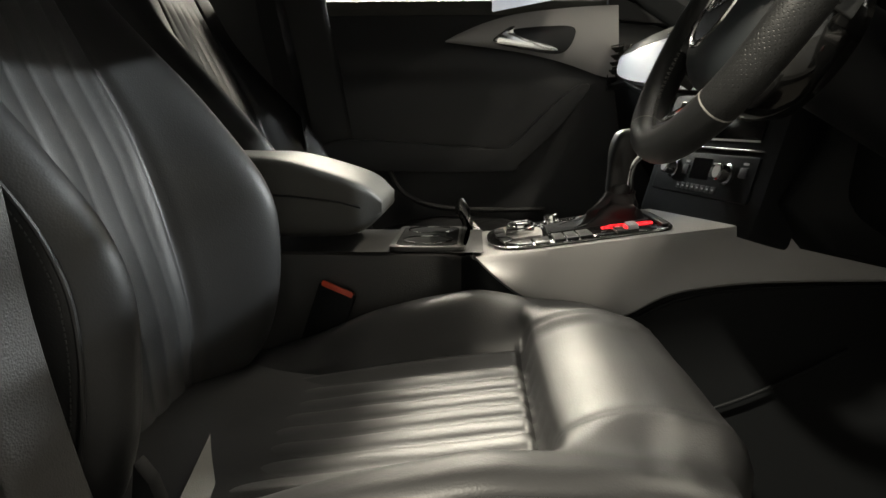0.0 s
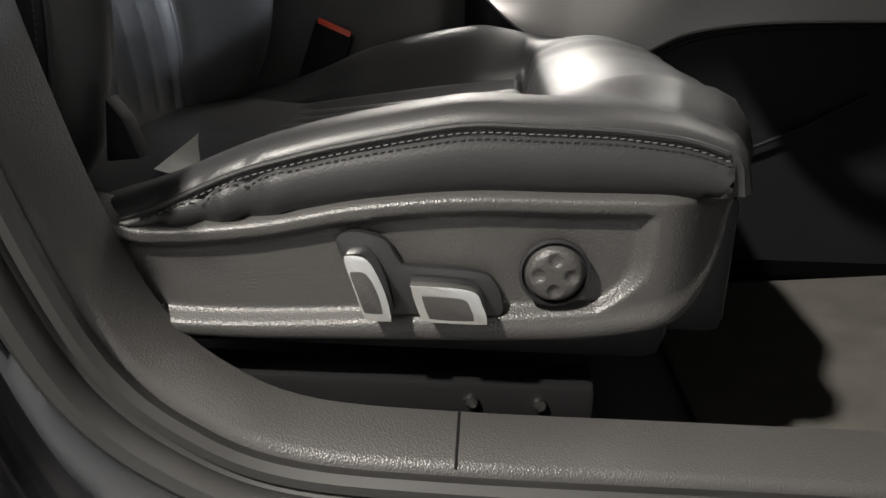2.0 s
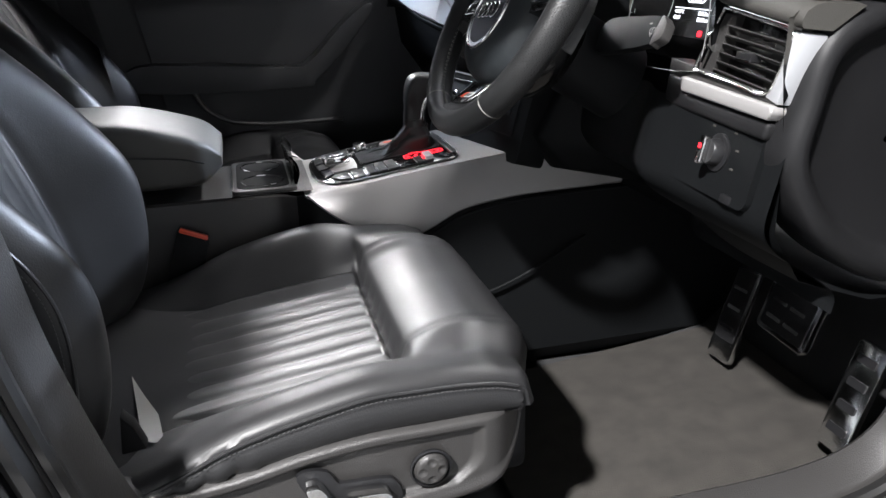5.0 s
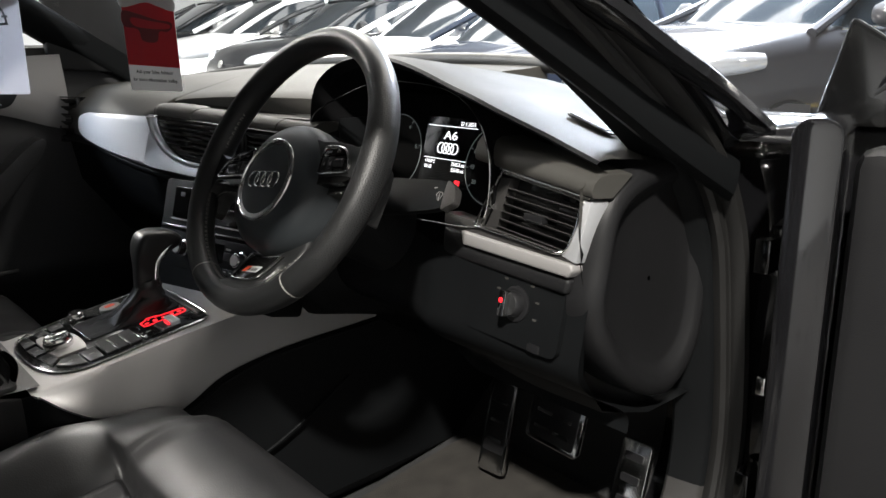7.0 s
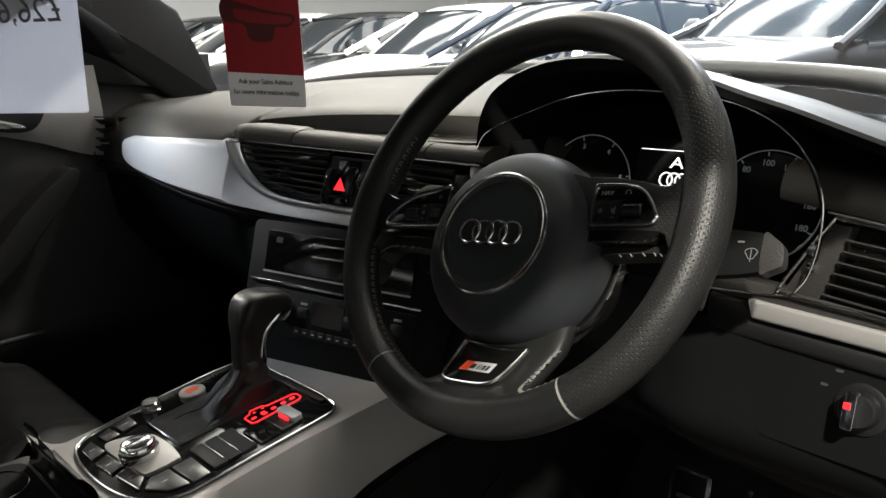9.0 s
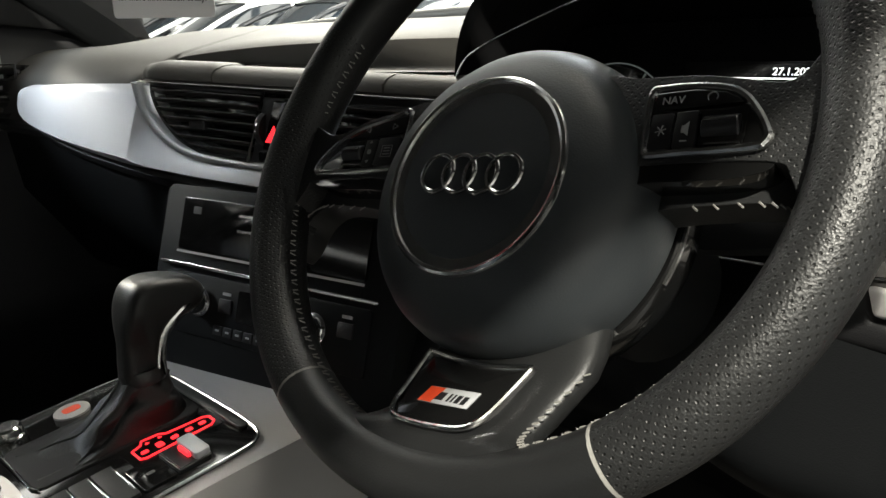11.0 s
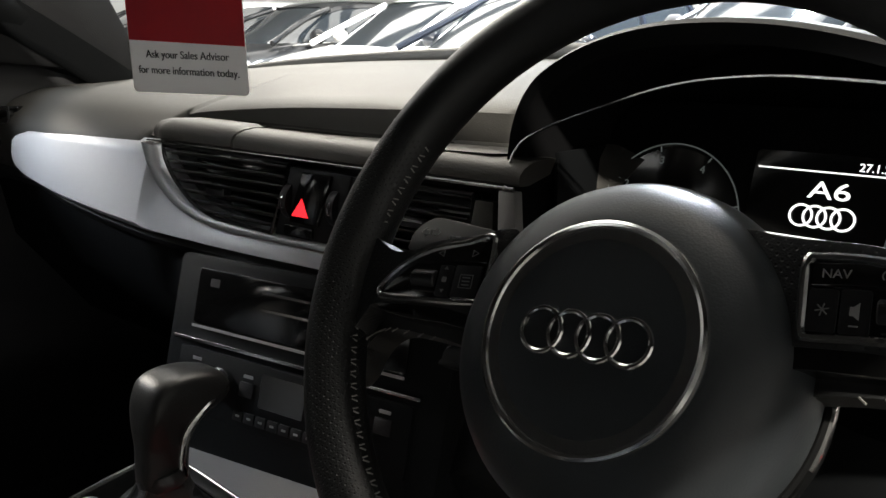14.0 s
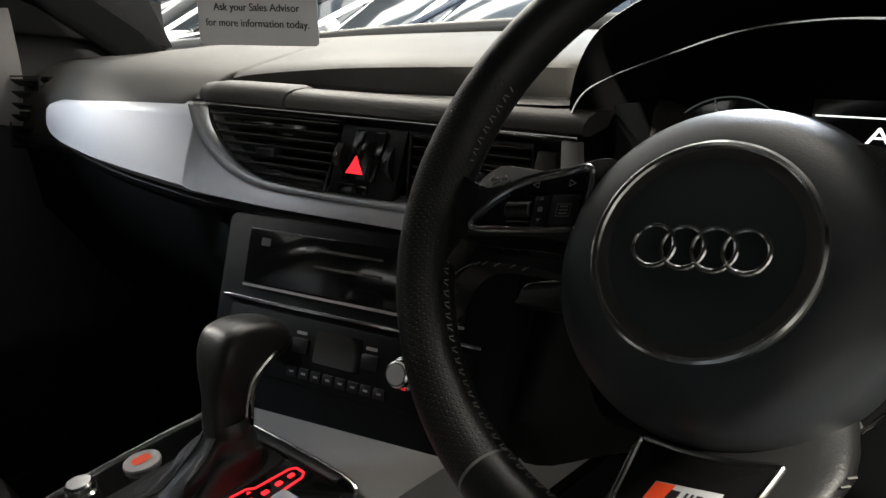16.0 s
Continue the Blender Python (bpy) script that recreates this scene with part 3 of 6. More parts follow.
    well = part("switch_bezel", prism([(p.x, p.z) for p in curve([(u, 0, v) for u, v in bez], 60, True)], F, -0.006, 0.0005, 0.0008), SATIN_BLACK, base, "black recessed switch surround")

    def lever(outline, name, label):
        b = prism([(p.x, p.z) for p in curve([(u, 0, v) for u, v in outline], 40, True)], F, 0.002, 0.019, 0.0028, 3)
        o = part(name, b, CHROME, base, label)
        cu, cv = sum(u for u, v in outline) / len(outline), sum(v for u, v in outline) / len(outline)
        part("insert", prism([(p.x, p.z) for p in curve([(cu + (u - cu) * 0.68 - 0.0008, 0, cv + (v - cv) * 0.64 - 0.0018) for u, v in outline], 40, True)], F, 0.017, 0.0196, 0.0006), PLASTIC, o, "dark insert")
    lever([(-0.037, 0.500), (-0.034, 0.5035), (-0.022, 0.501), (-0.012, 0.482), (-0.007, 0.461), (-0.010, 0.4585), (-0.022, 0.459), (-0.025, 0.461), (-0.031, 0.480)], "recline_switch", "chrome recline switch")
    lever([(0.006, 0.482), (0.009, 0.4845), (0.044, 0.4825), (0.052, 0.472), (0.055, 0.4615), (0.051, 0.4590), (0.018, 0.4595), (0.012, 0.463)], "slide_switch", "chrome seat slide switch")
    part("knob_ring", lathe([(0.0235, -0.002), (0.0235, 0.001), (0.0215, 0.0018), (0.0200, -0.001)], frame_at((dx + 0.098, 0.4895, 0.489), (1, 0, 0), (0, 0, 1)), 40), SATIN_BLACK, base)
    K = frame_at((dx + 0.098, 0.4895, 0.489), (1, 0, 0), (0, 0, 1))
    rings = []
    for k in range(25):
        r = 0.0192 * k / 24
        row = []
        for j in range(64):
            a = 2 * math.pi * j / 64
            u, v = r * math.cos(a), r * math.sin(a)
            h = 0.007 - 0.006 * (r / 0.0192) ** 8
            for q in range(4):
                cu, cv = 0.0108 * math.cos(q * math.pi / 2), 0.0108 * math.sin(q * math.pi / 2)
                d = math.hypot(u - cu, v - cv)
                h -= 0.0022 * max(0, 1 - (d / 0.0052) ** 2)
            row.append(K(u, v, h))
        rings.append(row)
    part("lumbar_knob", grid(rings, loop=True), PLASTIC, base, "round four-way lumbar knob", 60)
    return t


make_seat("driver_seat", lambda y: y, 0.0, "black leather sports seat with electric switches", True)
make_seat("passenger_seat", mirror_y, -0.085, "black leather sports seat beside the far door", False)
# belt buckle between seat and console
bk = thing("belt_buckle", (-0.155, 1.05, 0.52), "black seat belt buckle with red button", "seat belt")
B = frame_at((-0.155, 1.055, 0.597), (0.92, -0.06, -0.38), (0.30, 0.2, 0.93))
part("body", prism(rounded(-0.026, -0.09, 0.026, 0.0, 0.004), B, -0.007, 0.007, 0.002), SHADED_PLASTIC, bk)
part("button", prism(rounded(-0.023, -0.004, 0.023, 0.0035, 0.0015), B, -0.0065, 0.0075, 0.001), RED_PLASTIC, bk, "red release button")


# ---- centre console ----
con = thing("centre_console", (0.1, YC, 0.26), "centre console with grey trim, armrest and dark sides", "centre console")


def con_top(x):
    return 0.641 + 0.14 * (x - 0.05)


CON_LOW = [(0.030, 0.652), (0.060, 0.622), (0.096, 0.596), (0.15, 0.572), (0.204, 0.563), (0.235, 0.573), (0.289, 0.600), (0.35, 0.612), (0.419, 0.618), (0.60, 0.622)]
for s in (1, -1):
    side = (lambda y: y) if s == 1 else mirror_y
    rings = []
    for x in np.linspace(0.030, 0.60, 70):
        zt, zl = con_top(x), tab(CON_LOW, x)
        yt = 1.062 - 0.02 * ease((x - 0.2) / 0.3)
        yl = 1.026
        row = [(x, side(yl + 0.004), zl - 0.004), (x, side(yl), zl)]
        for k in range(1, 10):
            u = k / 10
            row.append((x, side(yl + (yt - yl) * (u ** 1.6)), zl + (zt - 0.004 - zl) * u))
        row += [(x, side(yt + 0.004), zt - 0.001), (x, side(yt + 0.012), zt), (x, side(YC), zt)]
        rings.append(row)
    part("trim_panel", grid(rings), ALU_PAINT, con, "satin grey metal trim")
    # dark lower side
    rings = []
    for x in np.linspace(-0.42, 0.92, 112):
        back = 0.048 * (1 - ease((x + 0.02) / 0.07))
        zt = tab([(-0.42, 0.645), (0.02, 0.643), (0.03, 0.648), (0.06, 0.618)], x) if x < 0.05 else tab(CON_LOW, x) - 0.001
        row = [(x, side(1.032 + 0.05), 0.25), (x, side(1.036 + back), 0.30), (x, side(1.030 + back), 0.42), (x, side(1.027 + back), zt - 0.015), (x, side(1.029 + back), zt - 0.003), (x, side(1.034 + back), zt)]
        if x < 0.05:
            row[-1] = (x, side(1.033 + back), zt)
        rings.append(row)
    part("rear_side_panel", grid(rings[:37]), PLASTIC, con, "grey plastic side beside the seat")
    part("side_panel", grid(rings[36:]), SHADED_PLASTIC, con, "dark soft plastic side")
part("rear_top", grid([[(x, y, 0.6445 + (0.004 if abs(y - YC) > 0.15 else 0)) for y in np.linspace(1.080, mirror_y(1.080), 30)] for x in np.linspace(-0.42, 0.045, 20)]), PLASTIC, con)
part("knee_pad_edge", tube(curve([(0.204, 1.022, 0.555), (0.24, 1.020, 0.566), (0.30, 1.019, 0.594), (0.40, 1.019, 0.610), (0.60, 1.02, 0.615)], 40), 0.003), SHADED_PLASTIC, con)
part("knee_pad_fold", tube(curve([(0.24, 1.025, 0.43), (0.33, 1.018, 0.44), (0.42, 1.016, 0.475), (0.52, 1.015, 0.53)], 30), 0.0028), SHADED_PLASTIC, con)

# cup holder
cup = part("cup_holder", prism(rounded(-0.088, 1.085, 0.020, 1.295, 0.012), lambda u, v, w: (u, v, w), 0.6435, 0.6515, 0.002), PLASTIC, con, "open cup holder with chrome ring")
# Flat black plate in place of the shade inside the wells.
part("cup_well_shade", prism(rounded(-0.080, 1.095, 0.008, 1.285, 0.02), lambda u, v, w: (u, v, w), 0.648, 0.6525, 0.001), MATT_BLACK, cup)
for cy in (1.14, 1.24):
    part("chrome_ring", lathe([(0.0365, 0.0), (0.0365, 0.0016), (0.0355, 0.0020), (0.0350, 0.0003)], frame_at((-0.036, cy, 0.652), (1, 0, 0), (0, 1, 0)), 36), CHROME, cup)
flap = curve([(0.016, 0, 0.650), (0.022, 0, 0.668), (0.020, 0, 0.685), (0.010, 0, 0.700)], 14)
part("cup_lid", grid([[(p.x + o, y, p.z) for p in flap] for y, o in ((1.10, 0.004), (1.105, 0), (1.27, 0), (1.275, 0.004))]), CHROME, cup, "raised chrome cup holder cover")
part("cup_lid_back", grid([[(p.x - 0.006, y, p.z) for p in flap] for y in (1.10, 1.19, 1.275)]), GLOSS_BLACK, cup)

# armrest
rings = []
for x in np.linspace(-0.40, -0.098, 40):
    zt = tab([(-0.40, 0.780), (-0.31, 0.778), (-0.246, 0.776), (-0.17, 0.757), (-0.12, 0.737), (-0.098, 0.716)], x)
    zb = tab([(-0.40, 0.662), (-0.152, 0.664), (-0.12, 0.674), (-0.098, 0.694)], x)
    hw = 0.108 - 0.02 * ease((x + 0.14) / 0.05)
    row = []
    for k in range(64):
        a = 2 * math.pi * (k + 0.5) / 64
        ca, sa = math.cos(a), math.sin(a)
        row.append((x, YC - 0.005 + hw * math.copysign(abs(ca) ** 0.22, ca), (zt + zb) / 2 + (zt - zb) / 2 * math.copysign(abs(sa) ** 0.26, sa)))
    rings.append(row)
arm = part("armrest", grid(rings, loop=True, caps=True), LIT_ARM_LEATHER, con, "black leather folding armrest", 60)
part("lid_line", tube([(x, YC - 0.1135, tab([(-0.40, 0.735), (-0.17, 0.717), (-0.10, 0.70)], x)) for x in np.linspace(-0.38, -0.125, 20)], 0.0015), SATIN_BLACK, arm)

# control panel let into the sloping top
T = frame_at((0.05, YC, con_top(0.05) + 0.001), (1, 0, 0.14), (0, 1, 0))
PANEL = [(0.004, 0.035), (0.005, -0.015), (0.012, -0.055), (0.026, -0.086), (0.050, -0.104), (0.080, -0.1085), (0.150, -0.1080), (0.232, -0.1085), (0.249, -0.105), (0.2585, -0.093), (0.262, -0.055), (0.262, 0.02), (0.260, 0.075),
         (0.250, 0.108), (0.232, 0.119), (0.168, 0.1205), (0.110, 0.1185), (0.050, 0.112), (0.020, 0.098), (0.008, 0.072)]
panel_line = [(p.x, p.y) for p in curve([(u, v, 0) for u, v in PANEL], 110, True)]
panel = part("control_panel", prism(panel_line, T, -0.004, 0.0022, 0.001), GLOSS_BLACK, con, "gloss black control panel")
part("panel_rim", tube([T(u, v, 0.0018) for u, v in panel_line], 0.0017, closed=True, sides=8), CHROME, panel, "thin chrome rim")
# infotainment controller
plate_line = [(p.x, p.y) for p in curve([(0.034, 0.030, 0), (0.036, 0.056, 0), (0.050, 0.058, 0), (0.080, 0.036, 0), (0.086, 0.0, 0), (0.083, -0.040, 0), (0.076, -0.046, 0), (0.046, -0.044, 0), (0.040, -0.036, 0), (0.036, -0.004, 0)], 60, True)]
ctl = part("controller_plate", prism(plate_line, T, 0.002, 0.0070, 0.002), ALU_PAINT, panel, "aluminium controller plate")
KN = lambda u, v, w: T(0.0545 + u, -0.001 + v, w)
part("controller_knob", lathe([(0.0215, 0.006), (0.0220, 0.009), (0.0218, 0.015), (0.0198, 0.0165), (0.0200, 0.0205), (0.0180, 0.0235), (0.0155, 0.0240), (0.0140, 0.0232), (0.0001, 0.0230)], KN, 48), CHROME, ctl, "satin metal rotary knob")
part("knob_grip", lathe([(0.0208, 0.0155), (0.0208, 0.0168), (0.0202, 0.0172), (0.0202, 0.0155)], KN, 40), SATIN_BLACK, ctl)
for pts, edge in (([(0.015, 0.030), (0.030, 0.036), (0.034, 0.0), (0.018, -0.006)], True), ([(0.016, 0.076), (0.030, 0.084), (0.033, 0.048), (0.015, 0.042)], False), ([(0.020, -0.014), (0.036, -0.010), (0.040, -0.044), (0.026, -0.060)], True),
                  ([(0.030, -0.066), (0.043, -0.050), (0.064, -0.052), (0.066, -0.098), (0.046, -0.090)], False), ([(0.067, -0.052), (0.090, -0.052), (0.090, -0.099), (0.069, -0.099)], False),
                  ([(0.040, 0.090), (0.056, 0.096), (0.060, 0.070), (0.042, 0.066)], False), ([(0.062, 0.098), (0.084, 0.102), (0.084, 0.076), (0.064, 0.072)], False)):
    b = part("button", prism(pts, T, 0.002, 0.0052, 0.0012), SATIN_BLACK, panel)
    cu, cv = sum(p[0] for p in pts) / len(pts), sum(p[1] for p in pts) / len(pts)
    part("symbol", prism(rounded(cu - 0.0035, cv - 0.0009, cu + 0.0035, cv + 0.0009, 0.0004), T, 0.0050, 0.0056), ICON, b)
    if edge:
        part("chrome_edge", tube([T(u, v, 0.0048) for u, v in pts], 0.0008, closed=True, sides=5), CHROME, b)
for u0, u1 in ((0.096, 0.1125), (0.1140, 0.1305), (0.1320, 0.1500)):
    b = part("button", prism(rounded(u0, -0.096, u1, -0.038, 0.0015), T, 0.002, 0.0055, 0.0009), PLASTIC_DARK, panel)
    part("chrome_edge", prism(rounded(u1 - 0.0016, -0.088, u1 - 0.0004, -0.042, 0.0004), T, 0.0052, 0.0064, 0.0003), CHROME, b)
b = part("button", prism(rounded(0.1535, -0.096, 0.1815, -0.056, 0.0015), T, 0.002, 0.0045, 0.0008), GLOSS_BLACK, panel)
part("symbol", prism(rounded(0.164, -0.078, 0.171, -0.074, 0.001), T, 0.0044, 0.0050), PLASTIC, b)
pb = part("parking_brake_switch", prism(rounded(0.1835, -0.096, 0.2135, -0.056, 0.002), T, 0.002, 0.0055, 0.001), SATIN_BLACK, panel)
part("chrome_edge", tube([T(u, v, 0.0054) for u, v in ((0.2, -0.094), (0.185, -0.094), (0.185, -0.058), (0.2, -0.058))], 0.0008, sides=5), CHROME, pb)
part("switch_lip", prism(rounded(0.200, -0.094, 0.214, -0.058, 0.003), T, 0.004, 0.0115, 0.002), ALU, pb, "silver switch lip")
part("brake_light", prism(rounded(0.1972, -0.084, 0.2000, -0.066, 0.0005), T, 0.005, 0.0090), RED_LED, pb, "lit red indicator")
# lit gear range display
part("gear_display", prism(rounded(0.163, -0.055, 0.250, -0.018, 0.003), T, 0.001, 0.0027), GLOSS_BLACK, panel)
OUT = [(0.1715, -0.030), (0.1715, -0.0475), (0.176, -0.050), (0.238, -0.0495), (0.243, -0.0455), (0.2435, -0.035), (0.239, -0.031), (0.205, -0.0275), (0.2, -0.0225), (0.184, -0.0205), (0.181, -0.0265)]
part("gear_outline", tube([T(u, v, 0.0030) for u, v in OUT], 0.0010, closed=True, sides=6), RED_LED, panel, "lit red gear range outline")
for u, h in ((0.179, 0.0022), (0.193, 0.0042), (0.207, 0.0026), (0.221, 0.0026), (0.234, 0.0024)):
    part("gear_mark", prism(rounded(u - 0.0032, -0.0395 - h, u + 0.0032, -0.0395 + h, 0.0012), T, 0.0028, 0.0034), RED_LED, panel)
for u in (0.186, 0.198):
    part("gear_mark", prism([(u - 0.002, -0.029), (u + 0.002, -0.029), (u, -0.026)], T, 0.0028, 0.0034), RED_LED, panel)
# start button and volume knob
sb = part("start_button", lathe([(0.0001, 0.0050), (0.0120, 0.0050), (0.0145, 0.0040), (0.0150, 0.001)], lambda u, v, w: T(0.166 + u * 1.15, 0.094 + v * 1.1, w), 36), ALU_PAINT, panel, "oval silver start button")
part("start_mark", prism(rounded(-0.0085, -0.006, 0.0085, 0.006, 0.004), lambda u, v, w: T(0.166 + u, 0.094 + v, w), 0.0049, 0.0054), RED_PLASTIC, sb, "red start mark")
vk = lambda u, v, w: T(0.110 + u, 0.092 + v, w)
part("volume_knob", lathe([(0.0001, 0.0170), (0.0100, 0.0170), (0.0120, 0.0150), (0.0125, 0.010), (0.0115, 0.0085), (0.0135, 0.007), (0.0140, 0.001)], vk, 32), CHROME, panel, "small metal volume knob")
# flap ahead of the lever
part("ash_flap", prism(rounded(0.2495, -0.080, 0.2590, 0.090, 0.004), T, 0.002, 0.0050, 0.002), SATIN_BLACK, panel)
# gear lever
part("gear_lever_plate", prism(rounded(0.0935, -0.0175, 0.247, 0.070, 0.012), T, 0.001, 0.0040, 0.001), PLASTIC_DARK, panel)
part("plate_edge", tube([T(u, v, 0.0042) for u, v in ((0.0925, 0.068), (0.0945, -0.010), (0.098, -0.0175))], 0.0013, sides=6), CHROME, panel, "bright rear edge")
NSEG = 64
lo = [T(0.170 + 0.0745 * math.copysign(abs(math.cos(t)) ** 0.5, math.cos(t)), 0.026 + 0.0405 * math.copysign(abs(math.sin(t)) ** 0.6, math.sin(t)), 0.0035) for t in (2 * math.pi * k / NSEG for k in range(NSEG))]
NECK = Vector((0.250, 1.193, 0.726))
cen = sum(lo, Vector()) / NSEG
rings = [lo]
for k in range(1, 21):
    u = k / 20
    row = []
    for j, p in enumerate(lo):
        t = 2 * math.pi * j / NSEG
        tip = NECK + Vector((0.0165 * math.cos(t), 0.0150 * math.sin(t), 0))
        rear = max(0.0, -math.cos(t))
        rise = u ** (1.0 + 1.1 * rear)
        inward = u ** (0.85 - 0.25 * rear * 0.3)
        q = Vector((p.x + (tip.x - p.x) * inward, p.y + (tip.y - p.y) * inward ** 0.8, p.z + (tip.z - p.z) * rise))
        away = Vector((q.x - cen.x - (NECK.x - cen.x) * u, q.y - NECK.y, 0))
        fold = math.sin(5 * t + 3.0 * u) * 0.5 + math.sin(3 * t - 5.5 * u + 1.0) * 0.5 + 0.5 * noise.noise(Vector((math.cos(t) * 1.5, math.sin(t) * 1.5, u * 4))) + 0.45 * math.sin(17 * u + 4 * t) * (0.5 + 0.5 * math.sin(3 * t + 2))
        q += away.normalized() * (0.0078 * fold * math.sin(math.pi * u) ** 0.8) if away.length > 1e-6 else Vector()
        q.z += 0.0032 * math.sin(11 * u + 2 * t) * math.sin(math.pi * u)
        row.append(q)
    rings.append(row)
boot = part("gear_gaiter", grid(rings, loop=True), GAITER, panel, "folded black leather gaiter", 50)
for j in (38, 26):
    part("gaiter_seam", tube([r[j] + Vector((0, 0, 0.0004)) for r in rings], 0.0009, sides=6), DARK_THREAD, boot, "stitched seam")
LV = [(0.2330, 0.716), (0.2320, 0.754), (0.2335, 0.780), (0.2390, 0.799), (0.2480, 0.8095), (0.2670, 0.8130), (0.2930, 0.8085), (0.3085, 0.7985), (0.3105, 0.7850), (0.3000, 0.7780), (0.2860, 0.7720), (0.2735, 0.7590), (0.2690, 0.7400), (0.2665, 0.7160)]
side_line = curve([(u, 0, v) for u, v in LV], 84, True)
lc = Vector((0.2555, 0, 0.772))
rings = [[Vector((p.x + (lc.x - p.x) * q, 1.192 + y * (0.72 + 0.5 * ease((p.z - 0.745) / 0.05)), p.z + (lc.z - p.z) * q * 0.55)) for p in side_line] for q, y in ((0.62, -0.0190), (0.34, -0.0187), (0.16, -0.0172), (0.06, -0.0140), (0.01, -0.009), (0, -0.004), (0, 0.004), (0.01, 0.009), (0.06, 0.0140), (0.16, 0.0172), (0.34, 0.0187), (0.62, 0.0190))]
lever = part("gear_knob", grid(rings, loop=True, caps=True), KNOB_LEATHER, panel, "black leather gear lever with chrome edge", 60)
edge = curve([(0.2590, 1.1785, 0.722), (0.2610, 1.1775, 0.745), (0.2665, 1.1745, 0.765), (0.2830, 1.1715, 0.7815), (0.3020, 1.1740, 0.7900), (0.3090, 1.1790, 0.7925)], 34)
part("chrome_edge", tube(edge, lambda u: 0.0016 + 0.0012 * math.sin(math.pi * u), sides=8), CHROME, lever, "chrome edge")
part("lever_front", prism([(p.x, p.z) for p in curve([(0.2635, 0, 0.722), (0.2665, 0, 0.745), (0.2715, 0, 0.760), (0.286, 0, 0.7735), (0.303, 0, 0.781), (0.306, 0, 0.786), (0.284, 0, 0.7790), (0.2685, 0, 0.763), (0.2625, 0, 0.745)], 40, True)], lambda u, v, w: (u, w, v), 1.1745, 1.21, 0.001), GLOSS_BLACK, lever)
part("lever_collar", lathe([(0.0195, -0.004), (0.0205, 0.004), (0.0185, 0.009)], frame_at((0.2500, 1.193, 0.722), (1, 0, 0.1), (0, 1, 0)), 28), LEATHER_SMOOTH, lever)

# ---- dashboard ----
dash = thing("dashboard", (0.6, YC, 0.6), "soft grey dashboard with aluminium blade and vents", "dashboard")
XF = [(0.46, 0.462), (0.56, 0.474), (0.64, 0.486), (0.80, 0.49), (0.94, 0.470), (1.006, 0.456), (1.305, 0.404), (1.435, 0.377), (1.60, 0.363), (1.77, 0.358), (1.92, 0.362)]
XW = [(0.46, 0.585), (0.52, 0.65), (0.66, 0.80), (0.90, 0.905), (1.19, 0.935), (1.48, 0.905), (1.72, 0.80), (1.86, 0.65), (1.92, 0.585)]


def dash_row(y):
    xf, xw = tab(XF, y), tab(XW, y)
    k = ease((abs(y - YC) - 0.52) / 0.20)
    bay = ease((y - 0.645) / 0.03) * (1 - ease((y - 0.985) / 0.03))
    zf = 0.985 - 0.03 * ease((0.70 - y) / 0.2)
    ztop = 1.022 + 0.03 * ease((xw - 0.55) / 0.4)
    if y < 0.9:
        ztop = tab([(0.46, 0.945), (0.55, 0.960), (0.66, 0.985), (0.9, 1.02)], y)
    knee = tab([(0.46, 0.50), (0.60, 0.50), (0.95, 0.56), (1.02, 0.44), (1.36, 0.42), (1.42, 0.47), (1.92, 0.45)], y)
    rec = ease((1.436 - y) / 0.014)
    if y > 1.0:
        zf -= 0.008 * (1 - rec)
    brow = tab([(1.0, 1.018), (1.1, 1.018), (1.263, 1.015), (1.352, 1.010), (1.409, 1.005), (1.43, 1.001)], y)
    if y < 1.0:
        brow = ztop - 0.02
    mixed = [(xf + a * rec + c * (1 - rec), b * rec + (zf + d) * (1 - rec)) for a, b, c, d in ((0.034, zf + 0.003, 0.022, 0.007), (0.050, zf + 0.001, 0.031, 0.013), (0.053, zf + 0.004, 0.041, 0.020), (0.049, brow - 0.004, 0.053, 0.026),
                                                                                             (0.055, brow, 0.066, 0.031), (0.078, brow + 0.007, 0.088, 0.037))]
    row = [(0.80, 0.62), (0.62, 0.625), (knee + 0.02, 0.66), (knee - 0.02, 0.72), (xf + 0.015, 0.80), (xf + 0.006, 0.86), (xf, 0.90), (xf, 0.945), (xf + 0.004, zf - 0.010), (xf + 0.014, zf)] + mixed
    row += [(xf + 0.19, max(zf + 0.045, ztop - 0.012) if y > 1.0 else ztop - 0.008), (max(xf + 0.22, xw - 0.06), ztop), (xw, ztop + 0.004)]
    nook = max(ease((y - 1.005) / 0.02) * (1 - ease((y - 1.425) / 0.03)), ease((y - 0.475) / 0.01) * (1 - ease((y - 0.650) / 0.02)))
    row = [(x + (0.045 * nook if 6 <= i <= 8 else 0.02 * nook if i == 5 else 0), z) for i, (x, z) in enumerate(row)]
    if y < 0.66:
        row = [(max(x, xf + 0.10 * nook) if 6 <= i <= 13 else x, z) for i, (x, z) in enumerate(row)]
    if bay > 0:
        row = [(x + bay * (0.11 if 5 <= i <= 9 else 0.055 if i == 4 else 0.16 if 10 <= i <= 15 else 0), z) for i, (x, z) in enumerate(row)]
    return row


rings = []
for y in np.concatenate([np.linspace(0.47, 1.0, 60), np.linspace(1.01, 1.40, 34), np.linspace(1.405, 1.445, 14), np.linspace(1.455, 1.91, 40)]):
    rings.append([(x, y, z) for x, z in dash_row(y)])
part("dash_pad", grid([r[6:] for r in rings]), PLASTIC_SOFT, dash, "soft grey grained dashboard pad", 50)
